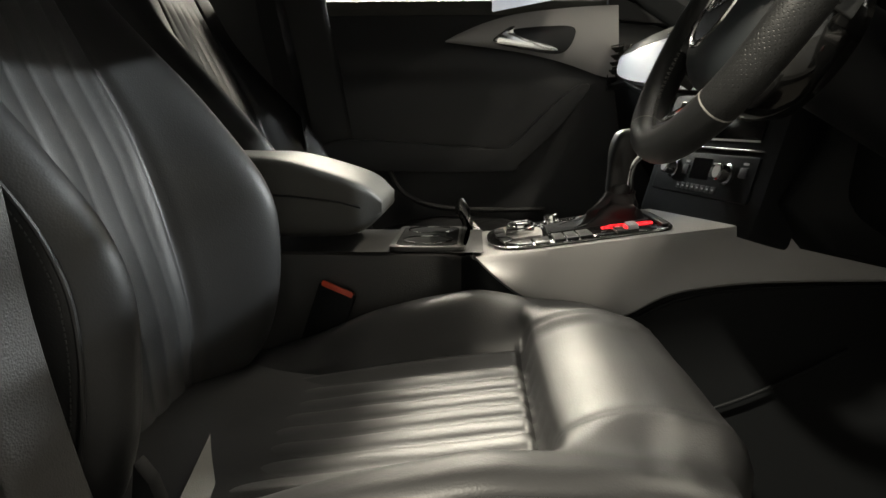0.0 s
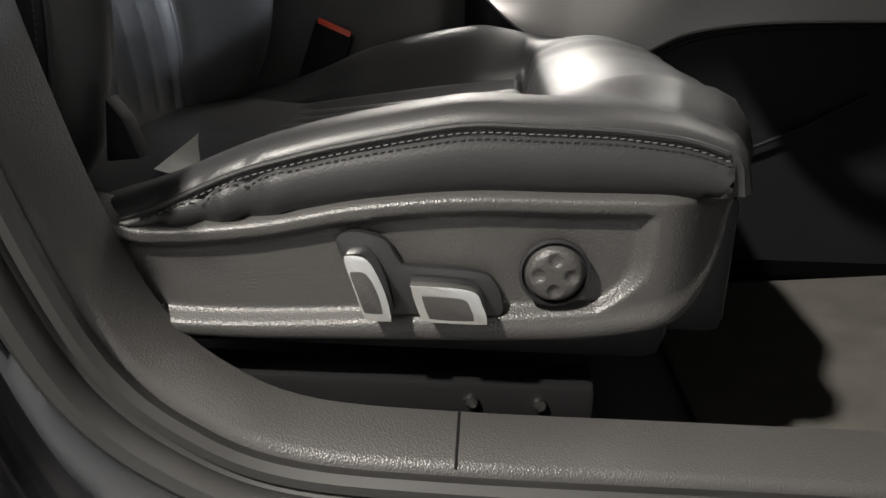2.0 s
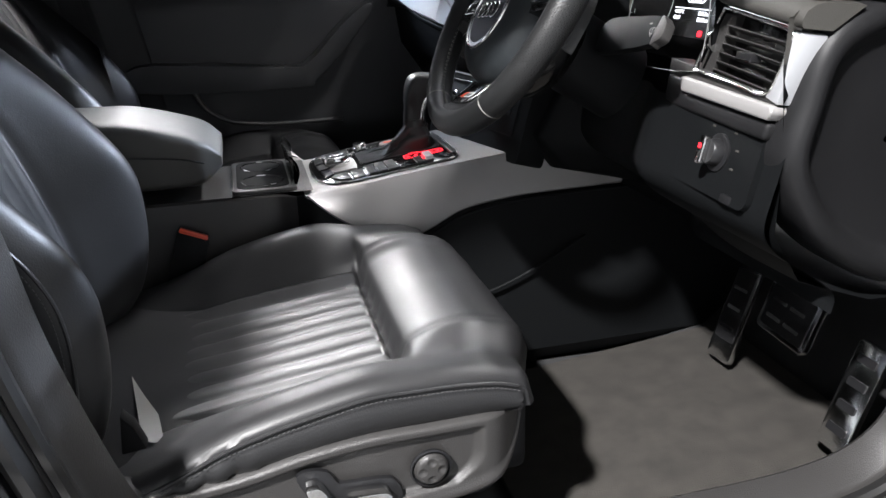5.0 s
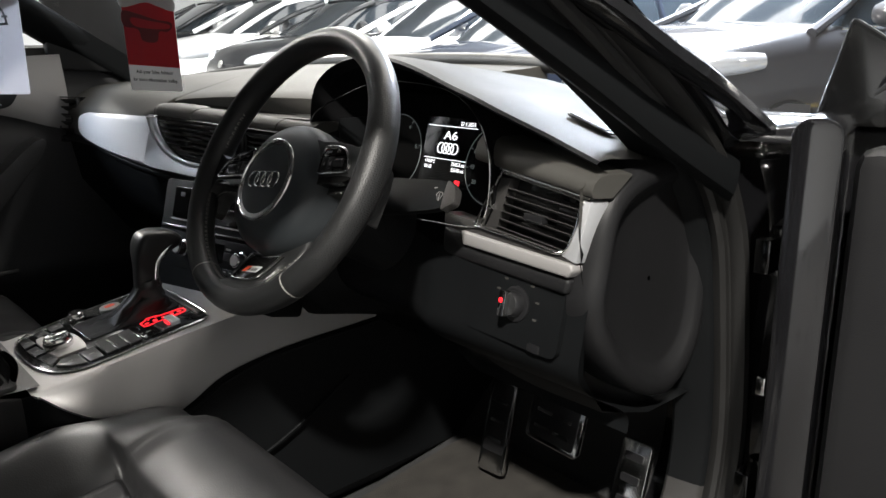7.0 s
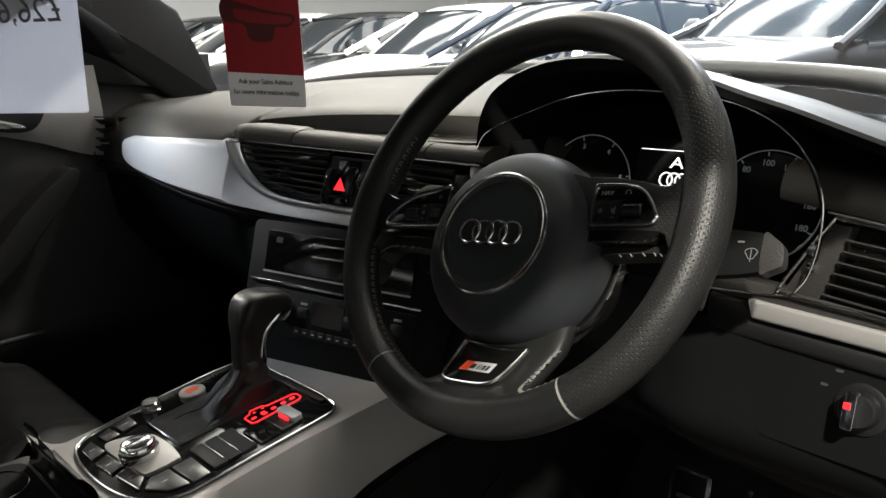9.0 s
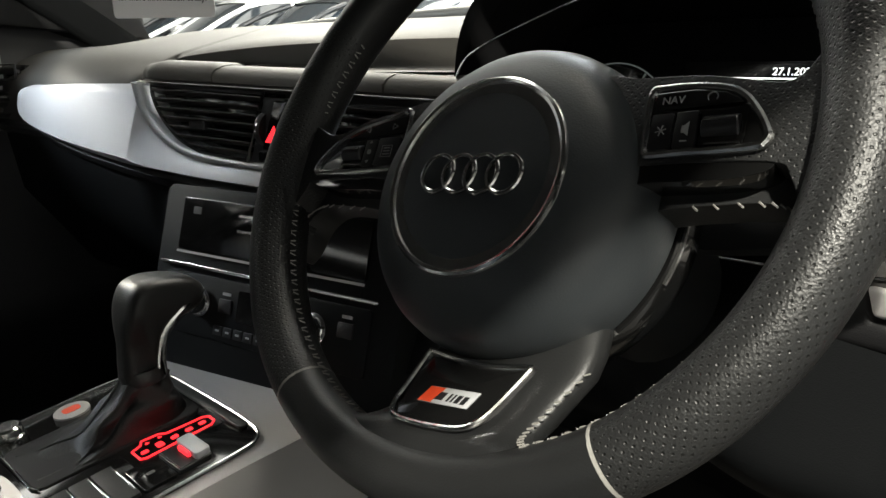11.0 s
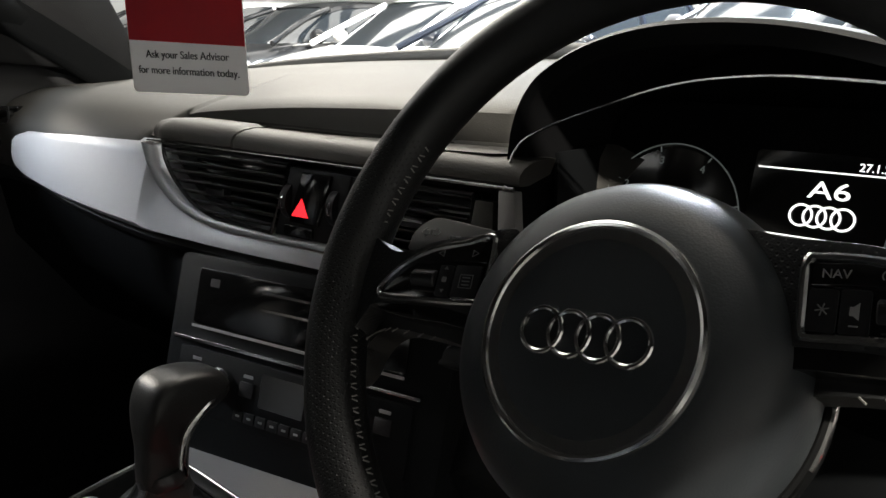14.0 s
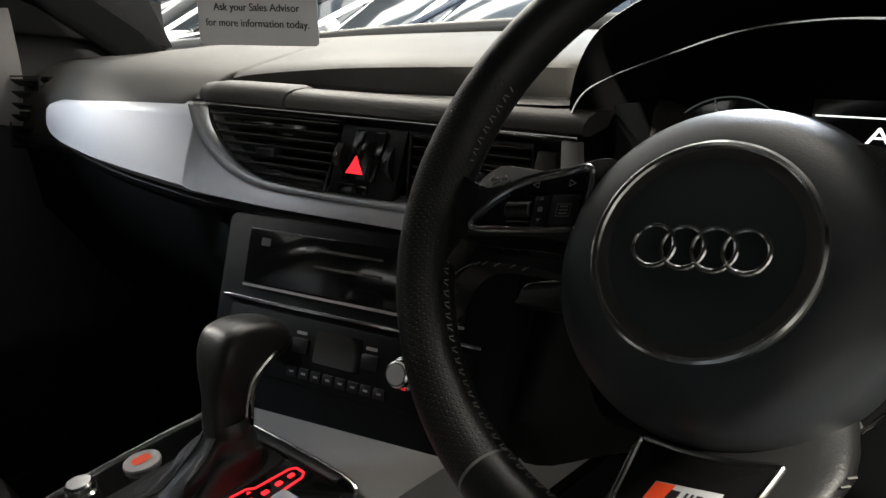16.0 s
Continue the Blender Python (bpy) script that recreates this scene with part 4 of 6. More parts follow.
part("dash_lower", grid([r[:7] for r in rings]), SHADED_PLASTIC, dash, "dark lower dashboard", 50)
# rounded end by the driver's door
prof = curve([(0.455, 0, 0.862), (0.475, 0, 0.930), (0.53, 0, 0.962), (0.62, 0, 0.968), (0.675, 0, 0.93), (0.70, 0, 0.82), (0.69, 0, 0.70), (0.64, 0, 0.648), (0.585, 0, 0.652), (0.50, 0, 0.71), (0.448, 0, 0.79)], 60, True)
mid = sum(prof, Vector()) / 60
part("end_cap", grid([[Vector((mid.x + 0.024 + (p.x - mid.x) * s, y, mid.z + (p.z - mid.z) * s)) for p in prof] for s, y in ((1.0, 0.52), (1.0, 0.482), (0.985, 0.468), (0.95, 0.457), (0.89, 0.451), (0.83, 0.451), (0.775, 0.457), (0.73, 0.465), (0.69, 0.467), (0.4, 0.466), (0.02, 0.466))], loop=True), PLASTIC_DARK, dash, "dark rounded dashboard end", 60)

# aluminium blade: upper and lower edge by the way across; a bright bevelled bezel sweeps round the vents
GROOVE = [(1.00, 0.884), (1.10, 0.885), (1.20, 0.886), (1.256, 0.8875), (1.324, 0.8905), (1.370, 0.9035), (1.401, 0.926), (1.417, 0.950), (1.4245, 0.974)]
BL_LO = [(1.00, 0.866), (1.161, 0.8685), (1.302, 0.871), (1.381, 0.8755), (1.473, 0.8835), (1.590, 0.8945), (1.661, 0.9055), (1.700, 0.9135), (1.725, 0.9225), (1.740, 0.935), (1.7475, 0.952)]
VENT_ARC = [(1.00, 0.8905), (1.161, 0.8950), (1.242, 0.8975), (1.309, 0.9020), (1.354, 0.9125), (1.384, 0.9340), (1.3985, 0.9540), (1.4025, 0.9690)]


def blade_up(y):
    return tab(GROOVE, y) if y < 1.4245 else tab([(1.4245, 0.9745), (1.60, 0.9725), (1.70, 0.9690), (1.735, 0.9655), (1.745, 0.9600), (1.7475, 0.954)], y)


ys = np.concatenate([np.linspace(1.00, 1.30, 24), np.linspace(1.31, 1.42, 34), np.linspace(1.4215, 1.428, 8), np.linspace(1.44, 1.70, 34), np.linspace(1.705, 1.7472, 22)])
part("blade", grid([[(tab(XF, y) - 0.012 + 0.030 * (u - 0.5) * min(1.0, (blade_up(y) - tab(BL_LO, y)) / 0.06) - 0.0012 * math.sin(math.pi * u) + (0.010 if u in (0.0, 1.0) else 0), y, tab(BL_LO, y) + (blade_up(y) - tab(BL_LO, y)) * (0.0 if u == 0 else 1.0 if u == 1 else 0.012 + 0.976 * u)) for u in np.linspace(0, 1, 14)] for y in ys]), ALU, dash, "wide satin aluminium blade", 50)
arc_o, arc_i = curve([(0, y, z) for y, z in GROOVE], 60), curve([(0, y, z) for y, z in VENT_ARC], 60)
rings = []
for a, b in zip(arc_o, arc_i):
    row = []
    for u, d in ((0.03, 0.004), (0.05, -0.0105), (0.30, -0.0115), (0.62, -0.0095), (0.90, -0.002), (1.0, 0.006), (1.0, 0.014)):
        p = a.lerp(b, u)
        row.append((tab(XF, p.y) + d, p.y, p.z))
    rings.append(row)
part("vent_bezel", grid(rings), BEZEL, dash, "bright bevelled bezel sweeping round the vents", 60)
part("blade_gap", tube([(tab(XF, y) - 0.004, y, tab(BL_LO, y) - 0.002) for y in np.linspace(1.0, 1.747, 60)], 0.002, sides=6), SATIN_BLACK, dash)
part("lower_ledge", grid([[(tab(XF, y) + a, y, tab(BL_LO, min(y, 1.70)) + b) for a, b in ((0.004, -0.001), (-0.006, -0.004), (-0.008, -0.010), (-0.004, -0.018), (0.012, -0.026), (0.05, -0.034))] for y in np.linspace(1.0, 1.90, 60)]), PLASTIC_DARK, dash)


def slats(place, w, zlo, zhi, n, parent, drop=0.0, name="slat", mat=PLASTIC):
    """Vent slats across a frame, w(v) giving the left and right end at a height."""
    for i in range(n):
        v = zlo + (zhi - zlo) * (i + 0.5) / n
        a, b = w(v)
        h = (zhi - zlo) / n * 0.30
        pr = [(0.0, -h), (0.002, -h * 1.2), (0.012, h * 0.4), (0.012, h * 0.9), (0.002, -h * 0.2)]
        bm = bmesh.new()
        r0, r1 = [[bm.verts.new(place(q, v + z - drop * (q - a), -0.0105 + d)) for d, z in pr] for q in (a, b)]
        for k in range(len(pr)):
            bm.faces.new((r0[k], r0[(k + 1) % len(pr)], r1[(k + 1) % len(pr)], r1[k]))
        bm.faces.new(r0[::-1])
        bm.faces.new(r1)
        bmesh.ops.recalc_face_normals(bm, faces=bm.faces)
        part(name, bm, mat, parent)


# centre vents: frame along the dash face, across from passenger to driver
VU = Vector((0.079, -0.43, -0.013)).normalized()
VF = frame_at((0.371, 1.428, 0.900), VU, (0.10, 0.0, 1))


def vent(name, u0, u1, left_cut, label, tabs=True, place=VF, v0=0.004, v1=0.066, n=8):
    v = part(name, prism([(u0, v1), (u1, v1), (u1, v0), (u0 + left_cut, v0), (u0 + left_cut * 0.45, v0 + 0.35 * (v1 - v0))], place, -0.03, -0.0145, 0.001), GLOSS_BLACK, dash, label)
    rimpts = [place(a, b, 0.001) for a, b in ((u0, v1), (u1, v1), (u1, v0), (u0 + left_cut, v0), (u0 + left_cut * 0.45, v0 + 0.35 * (v1 - v0)))]
    part("vent_frame", tube(rimpts, 0.002, closed=True, sides=6), SATIN_BLACK, v)
    slats(place, lambda h: (u0 + 0.003 + left_cut * (1 - (h - v0) / (v1 - v0)) ** 1.6, u1 - 0.003), v0, v1, n, v)
    if tabs:
        um = u0 + (u1 - u0) * 0.55
        t = part("vent_tab", prism(rounded(um - 0.012, (v0 + v1) / 2 - 0.004, um + 0.012, (v0 + v1) / 2 + 0.004, 0.001), place, -0.004, 0.004, 0.001), SATIN_BLACK, v)
        part("tab_chrome", prism(rounded(um - 0.010, (v0 + v1) / 2 + 0.001, um + 0.010, (v0 + v1) / 2 + 0.003, 0.0005), place, 0.003, 0.005), CHROME, t)
    return v


part("vent_surround", prism([(0.012, 0.078), (0.440, 0.078), (0.440, -0.008), (0.10, -0.008), (0.045, 0.012)], VF, -0.040, -0.034), SATIN_BLACK, dash)
# the passenger-side centre vent follows the bezel's sweep
SWEEP = [(0.002, 0.118), (0.006, 0.100), (0.014, 0.076), (0.024, 0.060), (0.036, 0.045), (0.050, 0.033), (0.062, 0.0265), (0.072, 0.0245)]
sweep_line = [(tab(SWEEP, v), v) for v in np.linspace(0.004, 0.071, 16)]
v1 = part("vent", prism([(0.208, 0.071), (0.186, 0.002)] + sweep_line, VF, -0.032, -0.018, 0.001), GLOSS_BLACK, dash, "black slatted centre air vent")
part("vent_frame", tube([VF(a, b, -0.001) for a, b in [(0.207, 0.071), (0.185, 0.001)] + sweep_line], 0.0022, closed=True, sides=6), SATIN_BLACK, v1)
slats(VF, lambda h: (tab(SWEEP, h) + 0.002, 0.184 + 0.022 * h / 0.07), 0.004, 0.070, 7, v1)
t = part("vent_tab", prism(rounded(0.098, 0.028, 0.124, 0.037, 0.002), VF, -0.006, 0.0045, 0.002), SATIN_BLACK, v1)
part("tab_chrome", prism(rounded(0.099, 0.0345, 0.123, 0.0372, 0.0006), VF, 0.0035, 0.0055), CHROME, t)
vent("vent", 0.286, 0.408, 0.0, "black slatted centre air vent", n=7)
hz = part("hazard_panel", prism([(0.208, 0.067), (0.282, 0.067), (0.268, 0.001), (0.190, 0.001)], VF, -0.012, -0.001, 0.001), PLASTIC_DARK, dash, "switch panel between the vents")
part("hazard_switch", prism([(0.226, 0.064), (0.262, 0.064), (0.247, 0.015), (0.210, 0.015)], VF, -0.002, 0.003, 0.002), GLOSS_BLACK, hz, "black hazard switch with red triangle")
part("hazard_triangle", prism([(0.2155, 0.0225), (0.2355, 0.0225), (0.2275, 0.0395)], VF, 0.0028, 0.0036), RED_LED, hz, "lit red triangle")
part("hazard_foot", prism(rounded(0.205, 0.003, 0.240, 0.013, 0.002), VF, -0.002, 0.002, 0.001), GLOSS_BLACK, hz)
for uu in (0.207, 0.264):
    wl = part("vent_wheel", lathe([(0.018, -0.004), (0.0185, -0.002), (0.0185, 0.002), (0.018, 0.004)], frame_at(VF(uu, 0.035, -0.010), VF(0, 1, 0) - VF(0, 0, 0), VF(0, 0, 1) - VF(0, 0, 0)), 28), SATIN_BLACK, hz, "ribbed vent wheel")
    part("wheel_mark", tube([VF(uu, 0.035 + 0.011 * math.sin(a), -0.010 + 0.0195 * math.cos(a) * 1.0) for a in np.linspace(-0.7, 0.7, 8)], 0.001, sides=5), CHROME, wl)
part("vent_top_chrome", tube([VF(u, 0.0745, 0.003) for u in np.linspace(0.004, 0.445, 10)], 0.0017, sides=6), CHROME, dash)
part("vent_end_flag", prism([(0.412, 0.062), (0.428, 0.062), (0.432, 0.004), (0.402, 0.004)], VF, -0.01, 0.003, 0.001), PLASTIC_SOFT, dash)
part("vent_end_trim", prism([(0.432, 0.072), (0.446, 0.072), (0.458, -0.02), (0.438, -0.02)], VF, -0.01, 0.004, 0.001), ALU_PAINT, dash)
# lids above the vents, the first rounded off where it meets the blade
for u0, u1 in ((0.001, 0.1335), (0.1365, 0.3640), (0.3665, 0.450)):
    rings = []
    for u in np.linspace(u0, u1, 20):
        end = 1 - ease((u - 0.001) / 0.03) if u0 < 0.01 else 0.0
        high = 0.0035 * (1 - ease((u - 0.12) / 0.02))
        rings.append([VF(u + 0.55 * max(0.0, b - 0.010) * (1 if u > 0.01 else 0), 0.0768 + b * (1 - 0.1 * end) + high * (b / 0.024), a - 0.012 * end) for b, a in ((0.0, -0.012), (0.0, 0.001), (0.0015, 0.0045), (0.008, 0.0050), (0.014, 0.002), (0.0185, -0.006), (0.021, -0.018), (0.022, -0.045), (0.008, -0.05))])
    part("screen_lid" if u1 - u0 > 0.2 else "vent_cowl", grid(rings, caps=True), PLASTIC_SOFT, dash, "soft grey lid above the vents")
# Thin black plate imitates the shaded gap above the lids.
part("slot", prism(rounded(0.09, -0.006, 0.36, 0.006, 0.003), frame_at(VF(0, 0.1000, -0.040), VU, (1, 0.18, 0.1)), 0.0, 0.002), GLOSS_BLACK, dash, "black plate for the shade in the screen slot")

# side vent at the passenger's end
PV = frame_at((0.350, 1.865, 0.893), (0.35, -1, 0), (0.05, 0, 1))
vent("vent", -0.02, 0.045, 0.0, "black slatted end air vent", True, PV, 0.0, 0.10, 6)

# driver's end vent with silver strip
DV = frame_at((0.480, 0.655, 0.868), (-0.075, -1, 0), (0.12, 0, 1))
dv = part("vent", prism([(0.062, 0.072), (0.178, 0.060), (0.158, 0.001), (0.042, 0.006)], DV, -0.034, -0.018, 0.001), GLOSS_BLACK, dash, "black slatted driver side air vent")
slats(DV, lambda h: (0.044 + 0.018 * h / 0.065, 0.156 + 0.019 * h / 0.055), 0.005, 0.064, 6, dv, drop=0.075)
part("vent_tab", prism(rounded(0.098, 0.026, 0.128, 0.036, 0.002), DV, -0.006, 0.006, 0.002), SATIN_BLACK, dv)
part("tab_chrome", prism(rounded(0.099, 0.0265, 0.127, 0.0285, 0.0006), DV, 0.005, 0.0072), CHROME, dv)
part("vent_cheek", prism([(0.012, 0.008), (0.046, 0.073), (0.062, 0.072), (0.044, 0.006)], DV, -0.03, -0.002, 0.001), PLASTIC, dv)
part("vent_wheel", lathe([(0.014, -0.003), (0.0145, 0), (0.014, 0.003)], frame_at(DV(0.034, 0.042, -0.006), (0, 0, 1), (1, 0, 0)), 24), CHROME, dv)
part("vent_bezel", tube(curve([DV(0.009, 0.008, 0.002), DV(0.026, 0.040, 0.002), DV(0.047, 0.074, 0.002), DV(0.056, 0.0775, 0.002), DV(0.12, 0.071, 0.002), DV(0.179, 0.0635, 0.002), DV(0.181, 0.052, 0.002), DV(0.174, 0.022, 0.002), DV(0.156, -0.001, 0.002),
        DV(0.09, 0.0015, 0.002), DV(0.018, 0.0045, 0.002)], 80, True), 0.0018, closed=True, sides=8), CHROME, dash, "chrome vent surround")
part("vent_bezel_side", prism([(0.180, 0.064), (0.194, 0.063), (0.181, -0.009), (0.158, -0.004), (0.176, 0.026)], DV, -0.03, 0.001, 0.002), ALU, dash, "bright silver vent edge")
part("vent_sill", prism([(-0.06, 0.012), (0.010, 0.008), (0.157, 0.0), (0.180, -0.009), (-0.06, -0.007)], DV, -0.03, -0.001, 0.001), PLASTIC, dash)
part("silver_strip", prism([(-0.018, -0.006), (0.178, -0.010), (0.181, -0.017), (0.174, -0.026), (-0.012, -0.024)], DV, -0.02, 0.005, 0.003, 3), ALU_PAINT, dash, "satin silver strip")
part("lower_bolster", prism([(-0.06, -0.007), (-0.02, -0.007), (-0.012, -0.026), (0.174, -0.028), (0.170, -0.048), (-0.06, -0.046)], DV, -0.04, 0.0005, 0.006, 3), PLASTIC_DARK, dash)
# padded cowl over the vent
rings = []
for u in np.linspace(0.0, 0.198, 24):
    v0, v1 = 0.0835 - 0.105 * (u - 0.043), 0.124 - 0.155 * (u - 0.03)
    h = v1 - v0 - 0.004
    rings.append([DV(u, v0 + b * h, w) for b, w in ((0, -0.03), (0, 0.001), (0.06, 0.004), (0.3, 0.005), (0.6, 0.002), (0.85, -0.006), (0.97, -0.018), (1.0, -0.06))])
part("vent_cowl", grid(rings, caps=True), PLASTIC_SOFT, dash, "soft grey cowl over the vent", 60)
part("cowl_chrome", tube([DV(u, 0.082 - 0.105 * (u - 0.043), 0.003) for u in np.linspace(0.043, 0.195, 8)], 0.0012, sides=6), CHROME, dash, "thin chrome line")
# light switch
LS = frame_at((0.4562, 0.640, 0.730), (-0.05, -1, 0), (0.22, 0, 1))
lp = part("light_switch_panel", prism(rounded(-0.01, 0.012, 0.150, 0.10, 0.012), LS, -0.012, -0.0002), SHADED_PLASTIC, dash, "dark panel with rotary light switch")
part("light_dial", lathe([(0.022, -0.001), (0.022, 0.002), (0.0195, 0.003), (0.016, 0.003), (0.015, 0.013), (0.0135, 0.015), (0.0001, 0.015)], lambda u, v, w: LS(0.076 + u, 0.062 + v, w), 36), SATIN_BLACK, lp)
part("dial_grip", prism(rounded(-0.005, -0.016, 0.005, 0.016, 0.003), lambda u, v, w: LS(0.073 + u, 0.062 + v, w), 0.012, 0.023, 0.002), CHROME, lp, "chrome dial grip")
part("dial_light", prism(rounded(-0.0028, -0.0028, 0.0028, 0.0028, 0.001), lambda u, v, w: LS(0.0715 + u, 0.066 + v, w), 0.022, 0.0236), RED_LED, lp, "lit red mark")
for a in (-20, 15, 50, 90, 130, 160):
    part("symbol", prism(rounded(-0.003, -0.0012, 0.003, 0.0012, 0.0005), lambda u, v, w: LS(0.076 + 0.035 * math.cos(radians(a)) + u, 0.062 + 0.035 * math.sin(radians(a)) + v, w), -0.0004, 0.0004), PLASTIC_SOFT, lp)
part("boot_switch", prism(rounded(0.105, 0.012, 0.125, 0.022, 0.003), LS, -0.001, 0.002, 0.001), SATIN_BLACK, lp)
# Knee panel darkened in its colour to read as out of the light.
part("knee_panel", grid([[(0.457 + 0.22 * (z - 0.73) + 0.13 * ease((0.75 - z) / 0.12) ** 1.5 + 0.03 * ease((y - 0.72) / 0.1) - 0.05 * (y - 0.64) * -1 * 0.0, y, z) for z in np.linspace(0.835, 0.618, 28)] for y in np.linspace(0.462, 1.062, 46)]), SHADED_PLASTIC, dash)

# centre stack
SU, SV = Vector((0.204, -0.979, 0)), Vector((0.286, 0.06, 0.957))
SF = frame_at((0.350, 1.331, 0.784), SU, SV)
# Shade put into the stack's colour, where the hall lamps would light it.
stack = part("console_face", prism(rounded(-0.022, -0.115, 0.315, 0.085, 0.01), SF, -0.06, -0.002, 0.004), SHADED_PLASTIC, dash, "dark centre stack with player and climate panel")
part("player", prism(rounded(0.012, 0.016, 0.272, 0.072, 0.003), SF, -0.004, 0.0015, 0.001), GLOSS_BLACK, stack, "gloss black media player")
for u0, v0, u1, v1, m in ((0.03, 0.055, 0.042, 0.063, PLASTIC), (0.10, 0.058, 0.18, 0.0605, CHROME), (0.10, 0.042, 0.18, 0.0445, CHROME), (0.012, 0.012, 0.272, 0.0145, ALU_PAINT)):
    part("player_detail", prism(rounded(u0, v0, u1, v1, 0.0008), SF, 0.001, 0.0025), m, stack)
part("chrome_strip", prism(rounded(-0.010, -0.002, 0.292, 0.0012, 0.001), SF, -0.003, 0.004, 0.0008), CHROME, stack, "thin chrome strip")
part("climate_panel", prism(rounded(0.0, -0.072, 0.285, -0.008, 0.004), SF, -0.004, 0.001, 0.001), SHADED_PLASTIC, stack, "climate panel with two rotary knobs")
for uu in (0.062, 0.222):
    kn = part("climate_knob", lathe([(0.0155, 0.0), (0.0155, 0.005), (0.0125, 0.006), (0.0120, 0.019), (0.0105, 0.0205), (0.0001, 0.0205)], lambda u, v, w: SF(uu + u, -0.036 + v, w), 32), CHROME, stack, "ribbed metal climate knob")
    part("knob_face", lathe([(0.0092, 0.020), (0.0092, 0.0212), (0.0001, 0.0212)], lambda u, v, w: SF(uu + u, -0.036 + v, w), 24), ALU_PAINT, kn)
for i in range(8):
    u0 = 0.086 + 0.0148 * i
    part("button", prism(rounded(u0, -0.066, u0 + 0.0125, -0.056, 0.001), SF, 0.0, 0.0028, 0.0006), PLASTIC_DARK, stack)
    part("symbol", prism(rounded(u0 + 0.004, -0.062, u0 + 0.009, -0.060, 0.0004), SF, 0.0026, 0.0032), ICON, stack)
for u0, v0 in ((0.02, -0.020), (0.092, -0.024), (0.175, -0.024), (0.252, -0.020)):
    part("symbol", prism(rounded(u0, v0, u0 + 0.012, v0 + 0.003, 0.0004), SF, 0.001, 0.0018), ICON, stack)
    part("button", prism(rounded(u0 - 0.003, v0 - 0.018, u0 + 0.015, v0 - 0.004, 0.001), SF, 0.0, 0.0028, 0.0006), PLASTIC_DARK, stack)
part("climate_display", prism(rounded(0.115, -0.048, 0.17, -0.016, 0.002), SF, 0.0005, 0.0018), GLOSS_BLACK, stack)

# instrument hood and cluster: the lip's arch from the passenger's foot over the top to the long driver's shoulder
LIP = [(0.992, 0.885), (1.002, 0.925), (1.006, 0.965), (1.004, 0.998), (0.998, 1.020), (0.988, 1.037), (0.974, 1.050), (0.945, 1.0655), (0.909, 1.0765), (0.865, 1.0815), (0.808, 1.0790), (0.751, 1.0675), (0.685, 1.0470), (0.645, 1.0355),
       (0.605, 1.0220), (0.534, 0.9960), (0.461, 0.9715)]
ARCH = LIP[:13] + [(0.650, 1.020), (0.625, 0.985), (0.613, 0.945), (0.614, 0.905), (0.628, 0.875)]


def hood_ring(x, drop=0.0, spread=0.0):
    """The lip's line set back to x, sunk by drop, widened towards the passenger by spread."""
    out = []
    for p in curve([(0, y, z) for y, z in LIP], 90):
        side = ease((p.y - 0.86) / 0.10)
        out.append((x + 0.012 * ease((0.62 - p.y) / 0.1), p.y + spread * side, p.z - drop * (1 - 0.4 * side)))
    return out


def arch_ring(x, scale):
    return [(x, 0.806 + (p.y - 0.806) * scale, 0.945 + (p.z - 0.945) * scale) for p in curve([(0, y, z) for y, z in ARCH], 80)]


hood = thing("instrument_hood", (0.6, 0.81, 0.95), "soft black hood over the instruments", "dashboard hood")
part("hood_lining", grid([arch_ring(0.640, 0.1), arch_ring(0.625, 0.88), arch_ring(0.55, 0.945), arch_ring(0.478, 0.985)]), MATT_BLACK, hood, "black hood lining", 60)
part("hood_lip", grid([hood_ring(0.492, 0.014), hood_ring(0.474, 0.006), hood_ring(0.467, 0.001), hood_ring(0.472, -0.002, 0.002)]), SHADED_PLASTIC, hood, "black hood edge", 60)
part("hood_shell", grid([hood_ring(0.472, -0.002, 0.002), hood_ring(0.490, -0.003, 0.003), hood_ring(0.53, 0.002, 0.004), hood_ring(0.58, 0.009, 0.004), hood_ring(0.66, 0.021, 0.005), hood_ring(0.80, 0.042, 0.006)]), PLASTIC_HOOD, hood, "soft dark grey hood and shoulder", 60)
# Added cover; it hides the lit cut edge of the dash pad.
part("hood_cover", block(0.508, 0.9855, 0.875, 0.625, 0.9895, 0.985, 0.001), SHADED_PLASTIC, hood, "black cover over the dash pad's cut edge")
clus = thing("instrument_cluster", (0.57, 0.80, 0.90), "dark instrument cluster with two dials and lit display", "instruments")
CF = frame_at((0.571, 0.7985, 0.948), (0, -1, 0), (0.28, 0, 0.96))
part("cluster_face", prism(rounded(-0.20, -0.085, 0.19, 0.080, 0.05), CF, -0.02, -0.004, 0.002), MATT_BLACK, clus)
part("chrome_edge", tube(curve([(0.462, 1.004, 0.965), (0.466, 0.996, 0.992), (0.471, 0.976, 1.007), (0.477, 0.933, 1.024), (0.484, 0.886, 1.040), (0.49, 0.843, 1.047), (0.492, 0.790, 1.048), (0.49, 0.71, 1.040), (0.48, 0.65, 1.015), (0.47, 0.617, 0.975), (0.468, 0.612, 0.93),
        (0.47, 0.625, 0.885), (0.48, 0.66, 0.868), (0.48, 0.80, 0.862), (0.475, 0.93, 0.87), (0.465, 0.985, 0.90), (0.460, 1.003, 0.935)], 120, True), 0.0011, closed=True, sides=6), CHROME, clus, "thin chrome outline")
